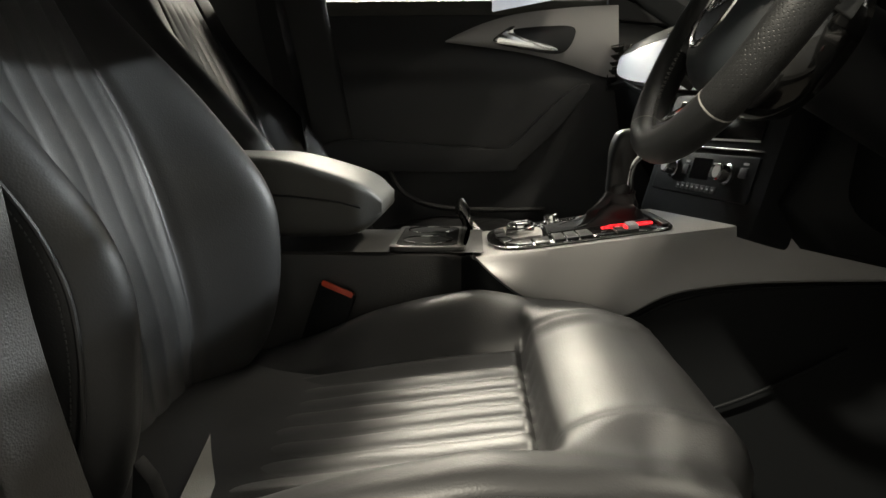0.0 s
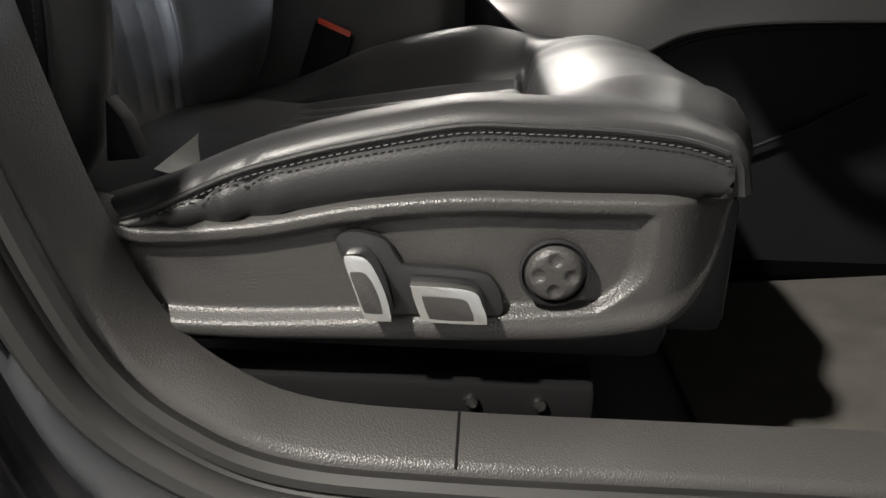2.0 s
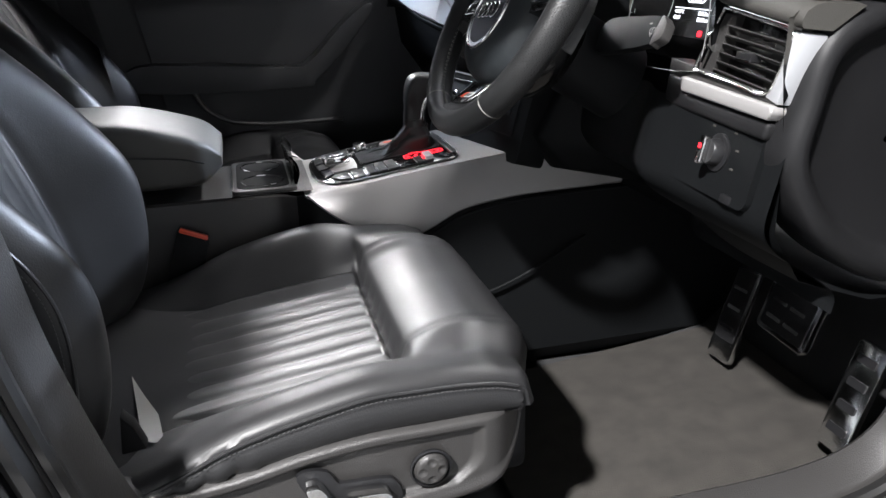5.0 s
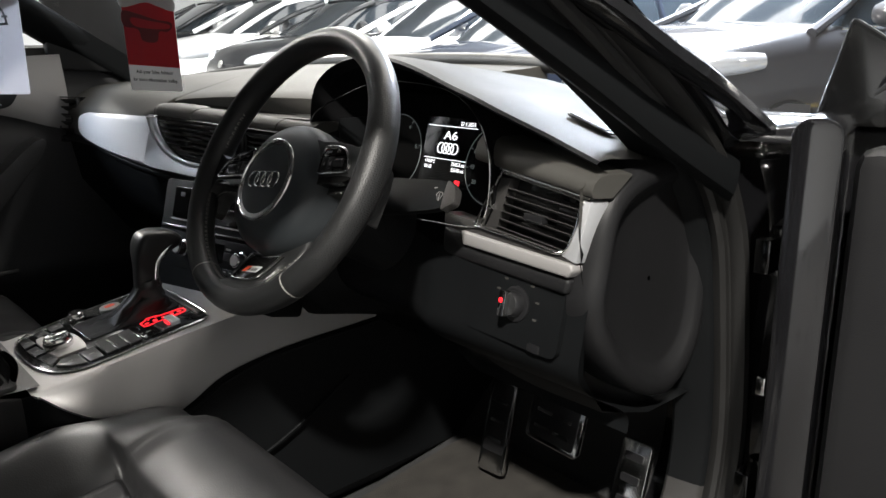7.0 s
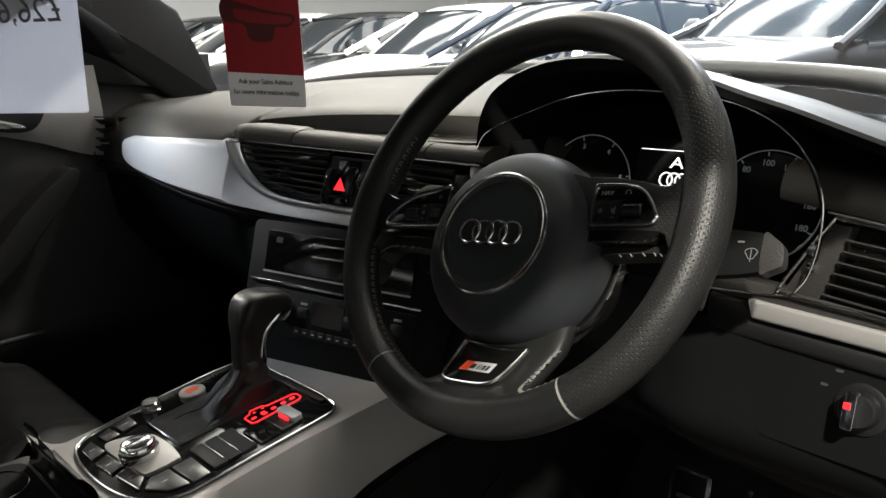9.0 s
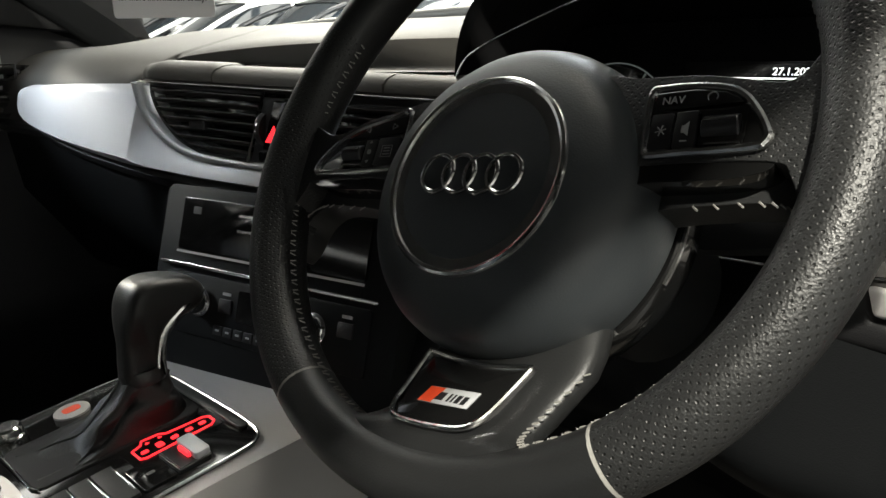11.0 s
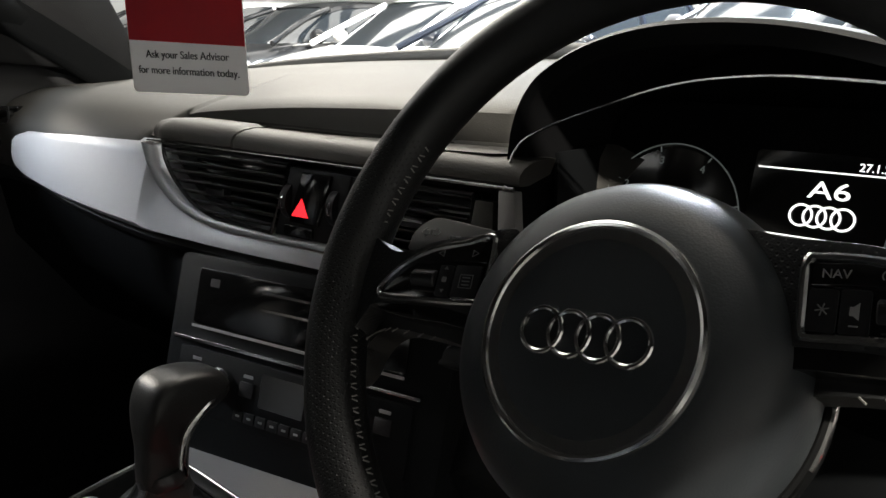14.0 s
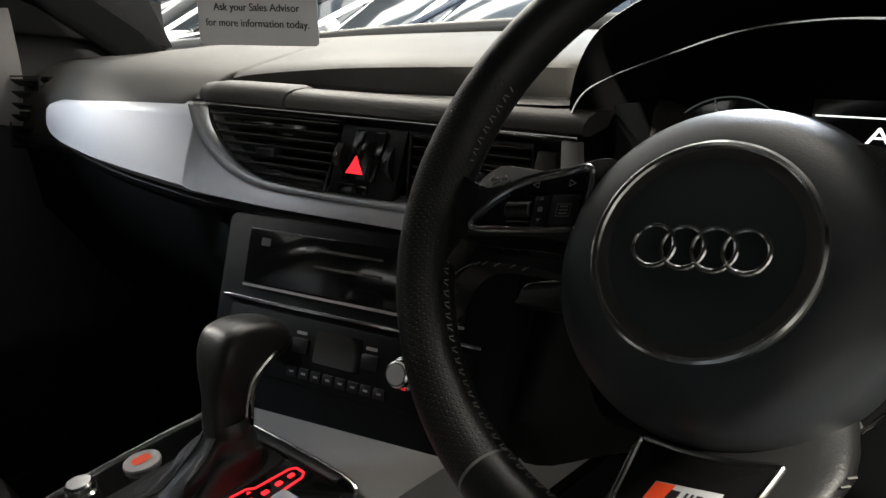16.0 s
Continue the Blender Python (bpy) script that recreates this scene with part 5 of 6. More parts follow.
for cu, cv, rd, marks, a0, a1 in ((-0.122, -0.0155, 0.060, ("1", "2", "3", "4", "5"), 196, 15), (0.096, -0.0155, 0.056, ("20", "40", "60", "80", "100", "120", "140", "160", "180"), 218, -25)):
    d = part("dial", lathe([(rd + 0.001, -0.004), (rd + 0.001, -0.0028), (rd - 0.001, -0.0022), (rd - 0.003, -0.0032), (0.0001, -0.0035)], lambda u, v, w: CF(cu + u, cv + v, w), 56), GLOSS_BLACK, clus, "dark round dial")
    # Ring glows faintly in place of light falling on it.
    part("dial_ring", tube([CF(cu + rd * math.cos(a), cv + rd * math.sin(a), -0.0015) for a in (2 * math.pi * k / 72 for k in range(72))], 0.0006, closed=True, sides=5), DIAL_GLOW, d)
    n = len(marks)
    for i, s in enumerate(marks):
        a = radians(a0 + (a1 - a0) * i / (n - 1))
        letters(s, lambda u, v, w: CF(cu + (rd - 0.013) * math.cos(a) + u, cv + (rd - 0.013) * math.sin(a) + v, w - 0.002), 0.0088, DIAL_GLOW, d, "numeral")
        part("tick", tube([CF(cu + q * math.cos(a), cv + q * math.sin(a), -0.002) for q in (rd - 0.0055, rd - 0.001)], 0.0006, sides=5), DIAL_GLOW, d)
scr = part("display", prism(rounded(-0.058, -0.055, 0.055, 0.046, 0.004), CF, -0.006, -0.002), GLOSS_BLACK, clus, "lit driver display")
for u0, u1, v in ((-0.0550, 0.0510, 0.0322), (-0.0520, 0.0385, -0.0166)):
    part("display_line", prism([(u0, v), (u1, v), (u1, v + 0.0010), (u0, v + 0.0010)], CF, -0.002, -0.0012), WHITE_LED, scr)
for s, u, v, h, al, wide in (("27.1.2021", 0.0465, 0.0378, 0.0082, "RIGHT", 1.0), ("A6", -0.0016, 0.0188, 0.0178, "CENTER", 1.42), ("+10.0°C", -0.0498, -0.0216, 0.0070, "LEFT", 1.0), ("16:18", -0.0490, -0.0297, 0.0075, "LEFT", 1.0),
                             ("7545.2 mi", 0.0380, -0.0220, 0.0078, "RIGHT", 0.9), ("55145 mi", 0.0380, -0.0304, 0.0078, "RIGHT", 0.9)):
    letters(s, lambda a, b, w: CF(u + a * wide, v + b, w - 0.0015), h, WHITE_LED, scr, "display_text", align=al)
for k in range(4):
    part("display_ring", tube([CF(-0.0178 + 0.0095 * k + 0.0077 * math.cos(a), 0.0 + 0.0077 * math.sin(a), -0.001) for a in (2 * math.pi * q / 32 for q in range(32))], 0.00085, closed=True, sides=5), WHITE_LED, scr)
part("warning_lamp", prism(rounded(0.024, -0.0525, 0.034, -0.0445, 0.002), CF, -0.002, -0.001), RED_LED, scr, "lit red warning lamp")

# ---- steering wheel ----
TILT_W = radians(30.7)
WN, WV, WU = Vector((-math.cos(TILT_W), 0, math.sin(TILT_W))), Vector((math.sin(TILT_W), 0, math.cos(TILT_W))), Vector((0, -1, 0))
WO = Vector((0.3015, 0.8109, 0.9522))
TURN_W = radians(8)
WU, WV = WU * math.cos(TURN_W) + WV * math.sin(TURN_W), WV * math.cos(TURN_W) - WU * math.sin(TURN_W)
W = lambda u, v, w=0.0: WO + WU * u + WV * v + WN * w
sw = thing("steering_wheel", tuple(WO), "black leather steering wheel with round airbag cover", "steering wheel")
WP = lambda u, v, w=0.0: W(u, v, w + 0.005)
RW, RT = 0.177, 0.0167


def smooth2(pts, n, closed=True):
    """A smooth 2D outline through pts."""
    return [(p.x, p.y) for p in curve([(u, v, 0) for u, v in pts], n, closed)]


def rim_arc(a0, a1, n, scale=1.0):
    rings = []
    for a in np.linspace(radians(a0), radians(a1), n):
        grip = max(math.exp(-((math.degrees(a) - c) / 16) ** 2) for c in (-360, -180, 0, 180, 360))
        fat = scale * (1 + 0.03 * abs(math.cos(a)) ** 2 + 0.05 * grip)
        rings.append([W(math.cos(a) * (RW + RT * fat * math.cos(t)), math.sin(a) * (RW + RT * fat * math.cos(t)), 1.12 * RT * fat * math.sin(t)) for t in (2 * math.pi * k / 24 for k in range(24))])
    return rings


def rim_uv(ob, a0, a1, n):
    """Arc length along and round the rim as the surface's own coordinates."""
    layer = ob.data.uv_layers.new(name="leather")
    for f in ob.data.polygons:
        j = f.index % 24
        for li in f.loop_indices:
            vi = ob.data.loops[li].vertex_index
            i, k = divmod(vi, 24)
            k = 24 if j == 23 and k == 0 else k
            layer.data[li].uv = (radians(a0 + (a1 - a0) * i / (n - 1)) * RW, 2 * math.pi * k / 24 * RT)


def flat_uv(ob):
    layer = ob.data.uv_layers.new(name="leather")
    for loop in ob.data.loops:
        d = ob.data.vertices[loop.vertex_index].co - WO
        layer.data[loop.index].uv = (d.dot(WU) + 0.7 * d.dot(WN), d.dot(WV) + 0.7 * d.dot(WN))


for a0, a1, m, lab in ((-56, 31, LEATHER_DOT, "perforated leather grip"), (31, 149, LEATHER_SMOOTH, "smooth leather rim"), (149, 237, LEATHER_DOT, "perforated leather grip"), (237, 304, LEATHER_SMOOTH, "smooth leather rim")):
    rim_uv(part("rim", grid(rim_arc(a0, a1, 60), loop=True), m, sw, lab, 60), a0, a1, 60)
for a in (31, 149, 237, 304):
    part("rim_seam", grid(rim_arc(a - 0.3, a + 0.3, 3, 1.010), loop=True), THREAD if a > 200 else SATIN_BLACK, sw)


def stitch_run(pairs, r, mat, parent, label):
    st = bmesh.new()
    for a, b in pairs:
        rod = tube([a, b], r, sides=4)
        me = bpy.data.meshes.new("tmp")
        rod.to_mesh(me)
        st.from_mesh(me)
        bpy.data.meshes.remove(me)
        rod.free()
    return tagged(part("stitching", st, mat, parent, label), kind="stuff")


def inner_rim(a, dr, w):
    return W((RW - RT * 1.03 + dr) * math.cos(a), (RW - RT * 1.03 + dr) * math.sin(a), w)


pairs = []
for k, a in enumerate(np.concatenate([np.linspace(150, 168, 14), np.linspace(190, 259, 54), np.linspace(-79, -10, 54), np.linspace(12, 30, 14)])):
    t = radians(a)
    s = 0.007 if k % 2 else -0.007
    pairs.append((inner_rim(t, -0.0002, 0.0012), inner_rim(t + s, 0.0006, 0.0048)))
stitch_run(pairs, 0.0005, THREAD, sw, "grey cross stitching")

# side spokes: a leather cheek that runs into the rim, a deeper foot below, and the switch pod let into it
CHEEKS = {1: [(0.055, 0.029), (0.078, 0.0288), (0.106, 0.0268), (0.127, 0.0228), (0.141, 0.0195), (0.149, 0.0205), (0.156, 0.029), (0.1605, 0.042), (0.176, 0.046), (0.182, 0.0), (0.176, -0.058), (0.1605, -0.052),
              (0.1575, -0.038), (0.152, -0.024), (0.145, -0.0175), (0.111, -0.0160), (0.088, -0.0165), (0.055, -0.017)],
          -1: [(-0.055, 0.0275), (-0.085, 0.0252), (-0.108, 0.0218), (-0.122, 0.0168), (-0.134, 0.0140), (-0.143, 0.0150), (-0.152, 0.0190), (-0.162, 0.0235), (-0.173, 0.0260), (-0.180, 0.020), (-0.182, 0.0), (-0.176, -0.058),
               (-0.1605, -0.050), (-0.1565, -0.036), (-0.150, -0.0245), (-0.143, -0.0180), (-0.100, -0.0165), (-0.055, -0.0165)]}
FEET = [(0.055, 0.004), (0.11, 0.006), (0.170, 0.004), (0.172, -0.060), (0.1625, -0.058), (0.1575, -0.042), (0.149, -0.0325), (0.136, -0.0290), (0.1085, -0.0305), (0.055, -0.033)]
SHELL = [(0.060, -0.006), (0.141, -0.006), (0.1452, -0.013), (0.1425, -0.0205), (0.126, -0.0240), (0.092, -0.0252), (0.060, -0.0262)]
PODS = {1: [(0.087, 0.0175), (0.0925, 0.0198), (0.108, 0.0195), (0.1225, 0.0168), (0.130, 0.0125), (0.1355, 0.006), (0.1395, -0.0005), (0.142, -0.0065), (0.1405, -0.0098), (0.1375, -0.0112), (0.122, -0.0122), (0.106, -0.0124),
            (0.0905, -0.0132), (0.0880, -0.0114), (0.0873, -0.004)],
        -1: [(-0.068, 0.0220), (-0.0857, 0.0196), (-0.1068, 0.0156), (-0.1212, 0.0095), (-0.1328, 0.001), (-0.1398, -0.0072), (-0.1416, -0.0118), (-0.137, -0.0142), (-0.12, -0.0141), (-0.097, -0.0138), (-0.074, -0.0129),
             (-0.068, -0.011)]}
BARS = {1: [(0.0895, 0.0172), (0.108, 0.0175), (0.1215, 0.0152), (0.1285, 0.0112), (0.1305, 0.0088), (0.0895, 0.0078)],
        -1: [(-0.069, 0.0205), (-0.0857, 0.0180), (-0.1055, 0.0140), (-0.117, 0.0092), (-0.119, 0.0078), (-0.069, 0.0088)]}
POD_KEYS = {1: [(0.0895, -0.0106, 0.1000, 0.0066), (0.1010, -0.0106, 0.1115, 0.0069)], -1: [(-0.0998, -0.0115, -0.0902, 0.0062), (-0.0888, -0.0112, -0.0712, 0.0068)]}
ROLLS = {1: (0.1135, -0.0075, 0.1300, 0.0058), -1: (-0.1185, -0.0075, -0.1015, 0.0040)}
for s in (-1, 1):
    cheek = part("side_spoke", prism(smooth2(CHEEKS[s], 110), W, -0.020, 0.004, 0.0105, 5), LEATHER_DOT, sw, "perforated leather side spoke", 60)
    flat_uv(cheek)
    part("spoke_foot", prism(smooth2([(s * u, v) for u, v in FEET], 90), W, -0.034, -0.012, 0.010, 5), LEATHER_SMOOTH, cheek, "smooth leather underside", 60)
    run = curve([(0.168, -0.054, -0.008), (0.1595, -0.043, -0.009), (0.150, -0.0335, -0.010), (0.137, -0.0298, -0.011), (0.104, -0.0315, -0.012)], 30)
    stitch_run([(W(s * p.x, p.y + 0.001, p.z), W(s * (p.x + 0.0030), p.y - 0.0016, p.z + 0.0010)) for p in run[::2]], 0.0005, THREAD, cheek, "grey stitching")
    part("pod_shell", prism(smooth2([(s * u, v) for u, v in SHELL], 80), W, -0.030, 0.0030, 0.008, 4), GLOSS_BLACK, sw, "gloss black spoke underside", 60)
    pd = part("switch_pod", prism(smooth2(PODS[s], 70), WP, -0.016, 0.0012, 0.002), GLOSS_BLACK, sw, "gloss black switch pod")
    part("pod_frame", tube([WP(u, v, 0.0014) for u, v in smooth2(PODS[s], 90)], 0.0020, closed=True, sides=8), CHROME, pd, "chrome pod outline")
    part("button", prism(BARS[s], WP, 0.0005, 0.0030, 0.0007), GLOSS_BLACK, pd, "long button bar")
    for box in POD_KEYS[s]:
        part("button", prism(rounded(*box, 0.001), WP, 0.0005, 0.0026, 0.0006), SATIN_BLACK, pd)
    u0, v0, u1, v1 = ROLLS[s]
    part("roller_well", prism(rounded(u0 - 0.001, v0 - 0.002, u1 + 0.002, v1 + 0.0018, 0.002), WP, 0.0005, 0.0018), GLOSS_BLACK, pd)
    rm = (v0 + v1) / 2
    part("roller", tube([WP(u0 + (u1 - u0) * q, rm, -0.0005) for q in (0.0, 0.04, 0.96, 1.0)], lambda q: 0.0055 if 0.1 < q < 0.9 else 0.0048, sides=18), SATIN_BLACK, pd, "ribbed thumb roller")
    part("roller_edge", prism(rounded(u0 + 0.001, rm + 0.001, u1 - 0.001, rm + 0.0022, 0.0004), WP, 0.0040, 0.0056), CHROME, pd)
    part("roller_lip", prism(rounded(u0 + 0.002, v0 - 0.0022, u1 + 0.001, v0 - 0.0014, 0.0003), WP, 0.0014, 0.0026), CHROME, pd)
    if s > 0:
        letters("NAV", lambda a, b, w: WP(0.0985 + a, 0.0126 + b, w + 0.0031), 0.0052, ICON, pd, "button_text")
        part("symbol", tube([WP(0.1165 + 0.0022 * math.cos(t), 0.0128 + 0.0022 * math.sin(t), 0.0032) for t in np.linspace(-0.6, 3.9, 14)], 0.0003, sides=4), ICON, pd)
        for q in range(3):
            t = math.pi * q / 3 + 0.26
            part("symbol", tube([WP(0.0948 + 0.0026 * math.cos(t) * e, -0.0018 + 0.0026 * math.sin(t) * e, 0.0028) for e in (-1, 1)], 0.0003, sides=4), ICON, pd)
        part("symbol", prism([(0.1045, -0.0035), (0.1058, -0.0035), (0.1078, -0.0052), (0.1078, 0.0018), (0.1058, 0.0), (0.1045, 0.0)], WP, 0.0026, 0.0030), ICON, pd)
        part("symbol", prism(rounded(0.1046, -0.0078, 0.1078, -0.0072, 0.0002), WP, 0.0026, 0.0030), ICON, pd)
    else:
        for cu, d in ((-0.1005, -1), (-0.0775, 1)):
            part("symbol", tube([WP(cu + d * a, 0.0128 + (0.0008 if d > 0 else 0) + b, 0.0032) for a, b in ((0.0022, 0), (-0.0016, 0.0018), (-0.0016, -0.0018))], 0.0003, closed=True, sides=4), ICON, pd)
        part("symbol", tube([WP(-0.080 + a, -0.0022 + b, 0.0028) for a, b in ((-0.0042, -0.0036), (0.0042, -0.0036), (0.0042, 0.0036), (-0.0042, 0.0036))], 0.0003, closed=True, sides=4), ICON, pd)
        for b in (-0.0020, 0.0, 0.0020):
            part("symbol", prism(rounded(-0.0826, -0.0024 + b, -0.0774, -0.0018 + b, 0.0002), WP, 0.0026, 0.0030), ICON, pd)
        for b, d in ((0.0038, 1), (-0.0075, -1)):
            part("symbol", prism([(-0.0964, b), (-0.0936, b), (-0.095, b + d * 0.0018)], WP, 0.0026, 0.0030), ICON, pd)
        part("symbol", prism(rounded(-0.0965, -0.0034, -0.0935, -0.0004, 0.0008), WP, 0.0026, 0.0030), ICON, pd)

# lower spoke: one leather tongue from the rim up to the hub, with the badge plate in it
rings = []
for v, ul, ur in ((-0.080, -0.024, 0.066), (-0.1, -0.0248, 0.0695), (-0.112, -0.0265, 0.0693), (-0.1256, -0.0292, 0.0635), (-0.1379, -0.0300, 0.0586), (-0.1450, -0.0322, 0.0556), (-0.1500, -0.0380, 0.0580), (-0.1530, -0.0440, 0.0660),
                  (-0.1555, -0.0560, 0.0800), (-0.160, -0.075, 0.088), (-0.170, -0.070, 0.080)):
    wc = tab([(-0.17, -0.002), (-0.155, -0.003), (-0.14, -0.013), (-0.11, -0.025), (-0.08, -0.036)], v)
    hd = 0.010 + 0.003 * ease((-0.145 - v) / 0.015)
    row = []
    for k in range(36):
        t = 2 * math.pi * k / 36
        c, s = math.cos(t), math.sin(t)
        row.append(W((ul + ur) / 2 + (ur - ul) / 2 * math.copysign(abs(c) ** 0.32, c), v, wc + hd * math.copysign(abs(s) ** 0.55, s)))
    rings.append(row)
part("lower_spoke", grid(rings, loop=True, caps=True), LEATHER_SMOOTH, sw, "leather-clad lower spoke", 60)
run = curve([(0.0683, -0.1122, -0.019), (0.0626, -0.1266, -0.010), (0.0577, -0.1379, -0.004), (0.0548, -0.145, 0.0), (0.0560, -0.1490, 0.004), (0.0605, -0.1512, 0.006), (0.0720, -0.1525, 0.008)], 34)
stitch_run([(W(*(run[i] + Vector((0, 0, 0.003)))), W(*(run[i] + Vector((0.0034, 0.0012, 0.0034))))) for i in range(0, 34, 2)], 0.0005, THREAD, sw, "grey cross stitching")

HU, HV = 0.0049, -0.0265
hub = part("airbag_cover", lathe([(0.0855, -0.036), (0.0868, -0.026), (0.0862, -0.012), (0.0838, -0.002), (0.0795, 0.006), (0.0715, 0.0140), (0.063, 0.0190), (0.0565, 0.0216), (0.0528, 0.0225), (0.030, 0.0228), (0.0001, 0.0228)], lambda u, v, w: W(HU + u, HV + v, w), 96), VINYL, sw, "round soft black airbag cover", 60)
part("hub_back", lathe([(0.070, -0.085), (0.086, -0.062), (0.0895, -0.044), (0.0880, -0.038), (0.080, -0.038)], lambda u, v, w: W(HU + u, HV + v, w), 60), GLOSS_BLACK, sw, "gloss black hub rim", 60)
# Short chrome arc stands in for a reflection on the gloss rim.
part("hub_glint", tube([W(HU + 0.0885 * math.cos(a), HV + 0.0885 * math.sin(a), -0.0395) for a in np.linspace(radians(-22), radians(8), 30)], 0.0014, sides=6), CHROME, sw, "bright arc standing in for a reflection on the hub rim")
part("chrome_ring", lathe([(0.0508, 0.0226), (0.0514, 0.0242), (0.0528, 0.0248), (0.0542, 0.0240), (0.0548, 0.0218)], lambda u, v, w: W(HU + u, HV + v, w), 96), CHROME, hub, "satin chrome ring")
for k in range(4):
    part("emblem_ring", tube([W(HU - 0.0219 + 0.0144 * k + 0.0102 * math.cos(a), HV + 0.0004 - 0.0005 * k + 0.0102 * math.sin(a), 0.0240) for a in (2 * math.pi * q / 48 for q in range(48))], 0.00135, closed=True, sides=8), CHROME, hub, "chrome emblem ring")
pl = [(-0.0188, -0.1132), (-0.0005, -0.1155), (0.0217, -0.1160), (0.0428, -0.1136), (0.0436, -0.1150), (0.0387, -0.1272), (0.0325, -0.1420), (0.0245, -0.1490), (0.0071, -0.1512), (-0.012, -0.1512), (-0.0205, -0.1490), (-0.0238, -0.1430),
      (-0.0236, -0.1361), (-0.0224, -0.1206), (-0.0212, -0.1140)]
PW = lambda u, v, w: W(u, v, w + tab([(-0.152, 0.0085), (-0.13, -0.0035), (-0.11, -0.0120)], v))
plate = part("badge_plate", prism(smooth2(pl, 70), PW, -0.012, 0.0005, 0.002), GLOSS_BLACK, sw, "gloss black lower spoke plate")
part("plate_frame", tube([PW(u, v, 0.0008) for u, v in smooth2(pl, 80)], 0.0016, closed=True, sides=8), CHROME, plate, "chrome plate outline")
part("badge", prism([(-0.0101, -0.1405), (0.0209, -0.1396), (0.0239, -0.1306), (-0.0068, -0.1316)], PW, 0.0004, 0.0016, 0.0003), ALU, plate, "silver and red sport badge")
part("badge_red", prism([(-0.0096, -0.1402), (-0.0015, -0.1400), (0.0028, -0.1316), (-0.0064, -0.1318)], PW, 0.0017, 0.0021), RED_PLASTIC, plate)
for u0, u1 in ((-0.0005, 0.0045), (0.007, 0.0082), (0.0095, 0.0106), (0.012, 0.0145), (0.0158, 0.0185)):
    part("badge_bar", prism([(u0, -0.1382), (u1, -0.1381), (u1 + 0.0014, -0.1338), (u0 + 0.0014, -0.1338)], PW, 0.0017, 0.0021), SATIN_BLACK, plate)
part("column_shroud", grid([[W(0.050 * math.cos(t), -0.016 + 0.056 * math.sin(t), -h) for t in (2 * math.pi * k / 24 for k in range(24))] for h in (0.05, 0.09, 0.20)], loop=True), SHADED_PLASTIC, sw, "dark column shroud")
col = thing("column_stalks", (0.37, 0.81, 0.91), "three black steering column stalks", "stalk")
STALKS = [([(-0.05, 0.046), (-0.13, 0.060), (-0.188, 0.0705), (-0.2046, 0.0704), (-0.2175, 0.0615), (-0.2205, 0.0521), (-0.212, 0.043), (-0.13, 0.026), (-0.05, 0.012)], -0.090, "flat black indicator stalk"),
          ([(0.05, 0.030), (0.13, 0.031), (0.172, 0.0275), (0.1752, 0.022), (0.1752, -0.002), (0.172, -0.0072), (0.13, -0.012), (0.05, -0.012)], -0.116, "flat black wiper stalk"),
          ([(-0.06, -0.016), (-0.122, -0.0185), (-0.1457, -0.0210), (-0.1525, -0.0245), (-0.1545, -0.032), (-0.148, -0.038), (-0.06, -0.036)], -0.080, "short black cruise stalk")]
for outline, w0, lab in STALKS:
    stk = part("stalk", prism(smooth2(outline, 60), W, w0 - 0.010, w0, 0.003, 3), SHADED_PLASTIC, col, lab, 60)
    if w0 == -0.090:
        for cu, d in ((-0.2065, -1), (-0.1965, 1)):
            part("symbol", tube([W(cu + d * a, 0.0600 + b, w0 + 0.0004) for a, b in ((0.0042, 0), (0.0, 0.0036), (0.0, 0.0017), (-0.0034, 0.0017), (-0.0034, -0.0017), (0.0, -0.0017), (0.0, -0.0036))], 0.00035, closed=True, sides=4), ICON, stk)
        letters("P", lambda a, b, w: W(-0.1815 + a, 0.0545 + b, w + w0 + 0.0004), 0.0085, ICON, stk, "stalk_text")
        for b in (-0.0025, 0.0, 0.0025):
            part("symbol", prism(rounded(-0.1775, 0.0542 + b, -0.1725, 0.0549 + b, 0.0002), W, w0, w0 + 0.0005), ICON, stk)
    elif w0 == -0.116:
        part("stalk_end", prism(smooth2([(0.1757, 0.0262), (0.1859, 0.0220), (0.1917, 0.0161), (0.1936, 0.0041), (0.1918, -0.0015), (0.183, -0.0060), (0.1757, -0.0072)], 50), W, w0 - 0.011, w0 + 0.0015, 0.003, 3), PLASTIC, stk, "dark grey turning end", 60)
        part("symbol", tube([W(0.1668 + 0.0062 * math.cos(t), 0.0075 + 0.0062 * math.sin(t), w0 + 0.0004) for t in np.linspace(0.5, 2.6, 10)] + [W(0.1650, 0.0045, w0 + 0.0004), W(0.1688, 0.0045, w0 + 0.0004)], 0.00035, closed=True, sides=4), ICON, stk)
        part("symbol", tube([W(0.1668, 0.002, w0 + 0.0004), W(0.1668, 0.0125, w0 + 0.0004)], 0.00035, sides=4), ICON, stk)
        part("symbol", prism(rounded(0.1545, 0.0185, 0.160, 0.0200, 0.0004), W, w0, w0 + 0.0005), ICON, stk)
    else:
        part("stalk_edge", tube([W(-0.122, -0.0190, w0 + 0.0002), W(-0.1455, -0.0215, w0 + 0.0002), W(-0.1522, -0.0255, w0 + 0.0002)], 0.0006, sides=5), CHROME, stk, "bright edge")

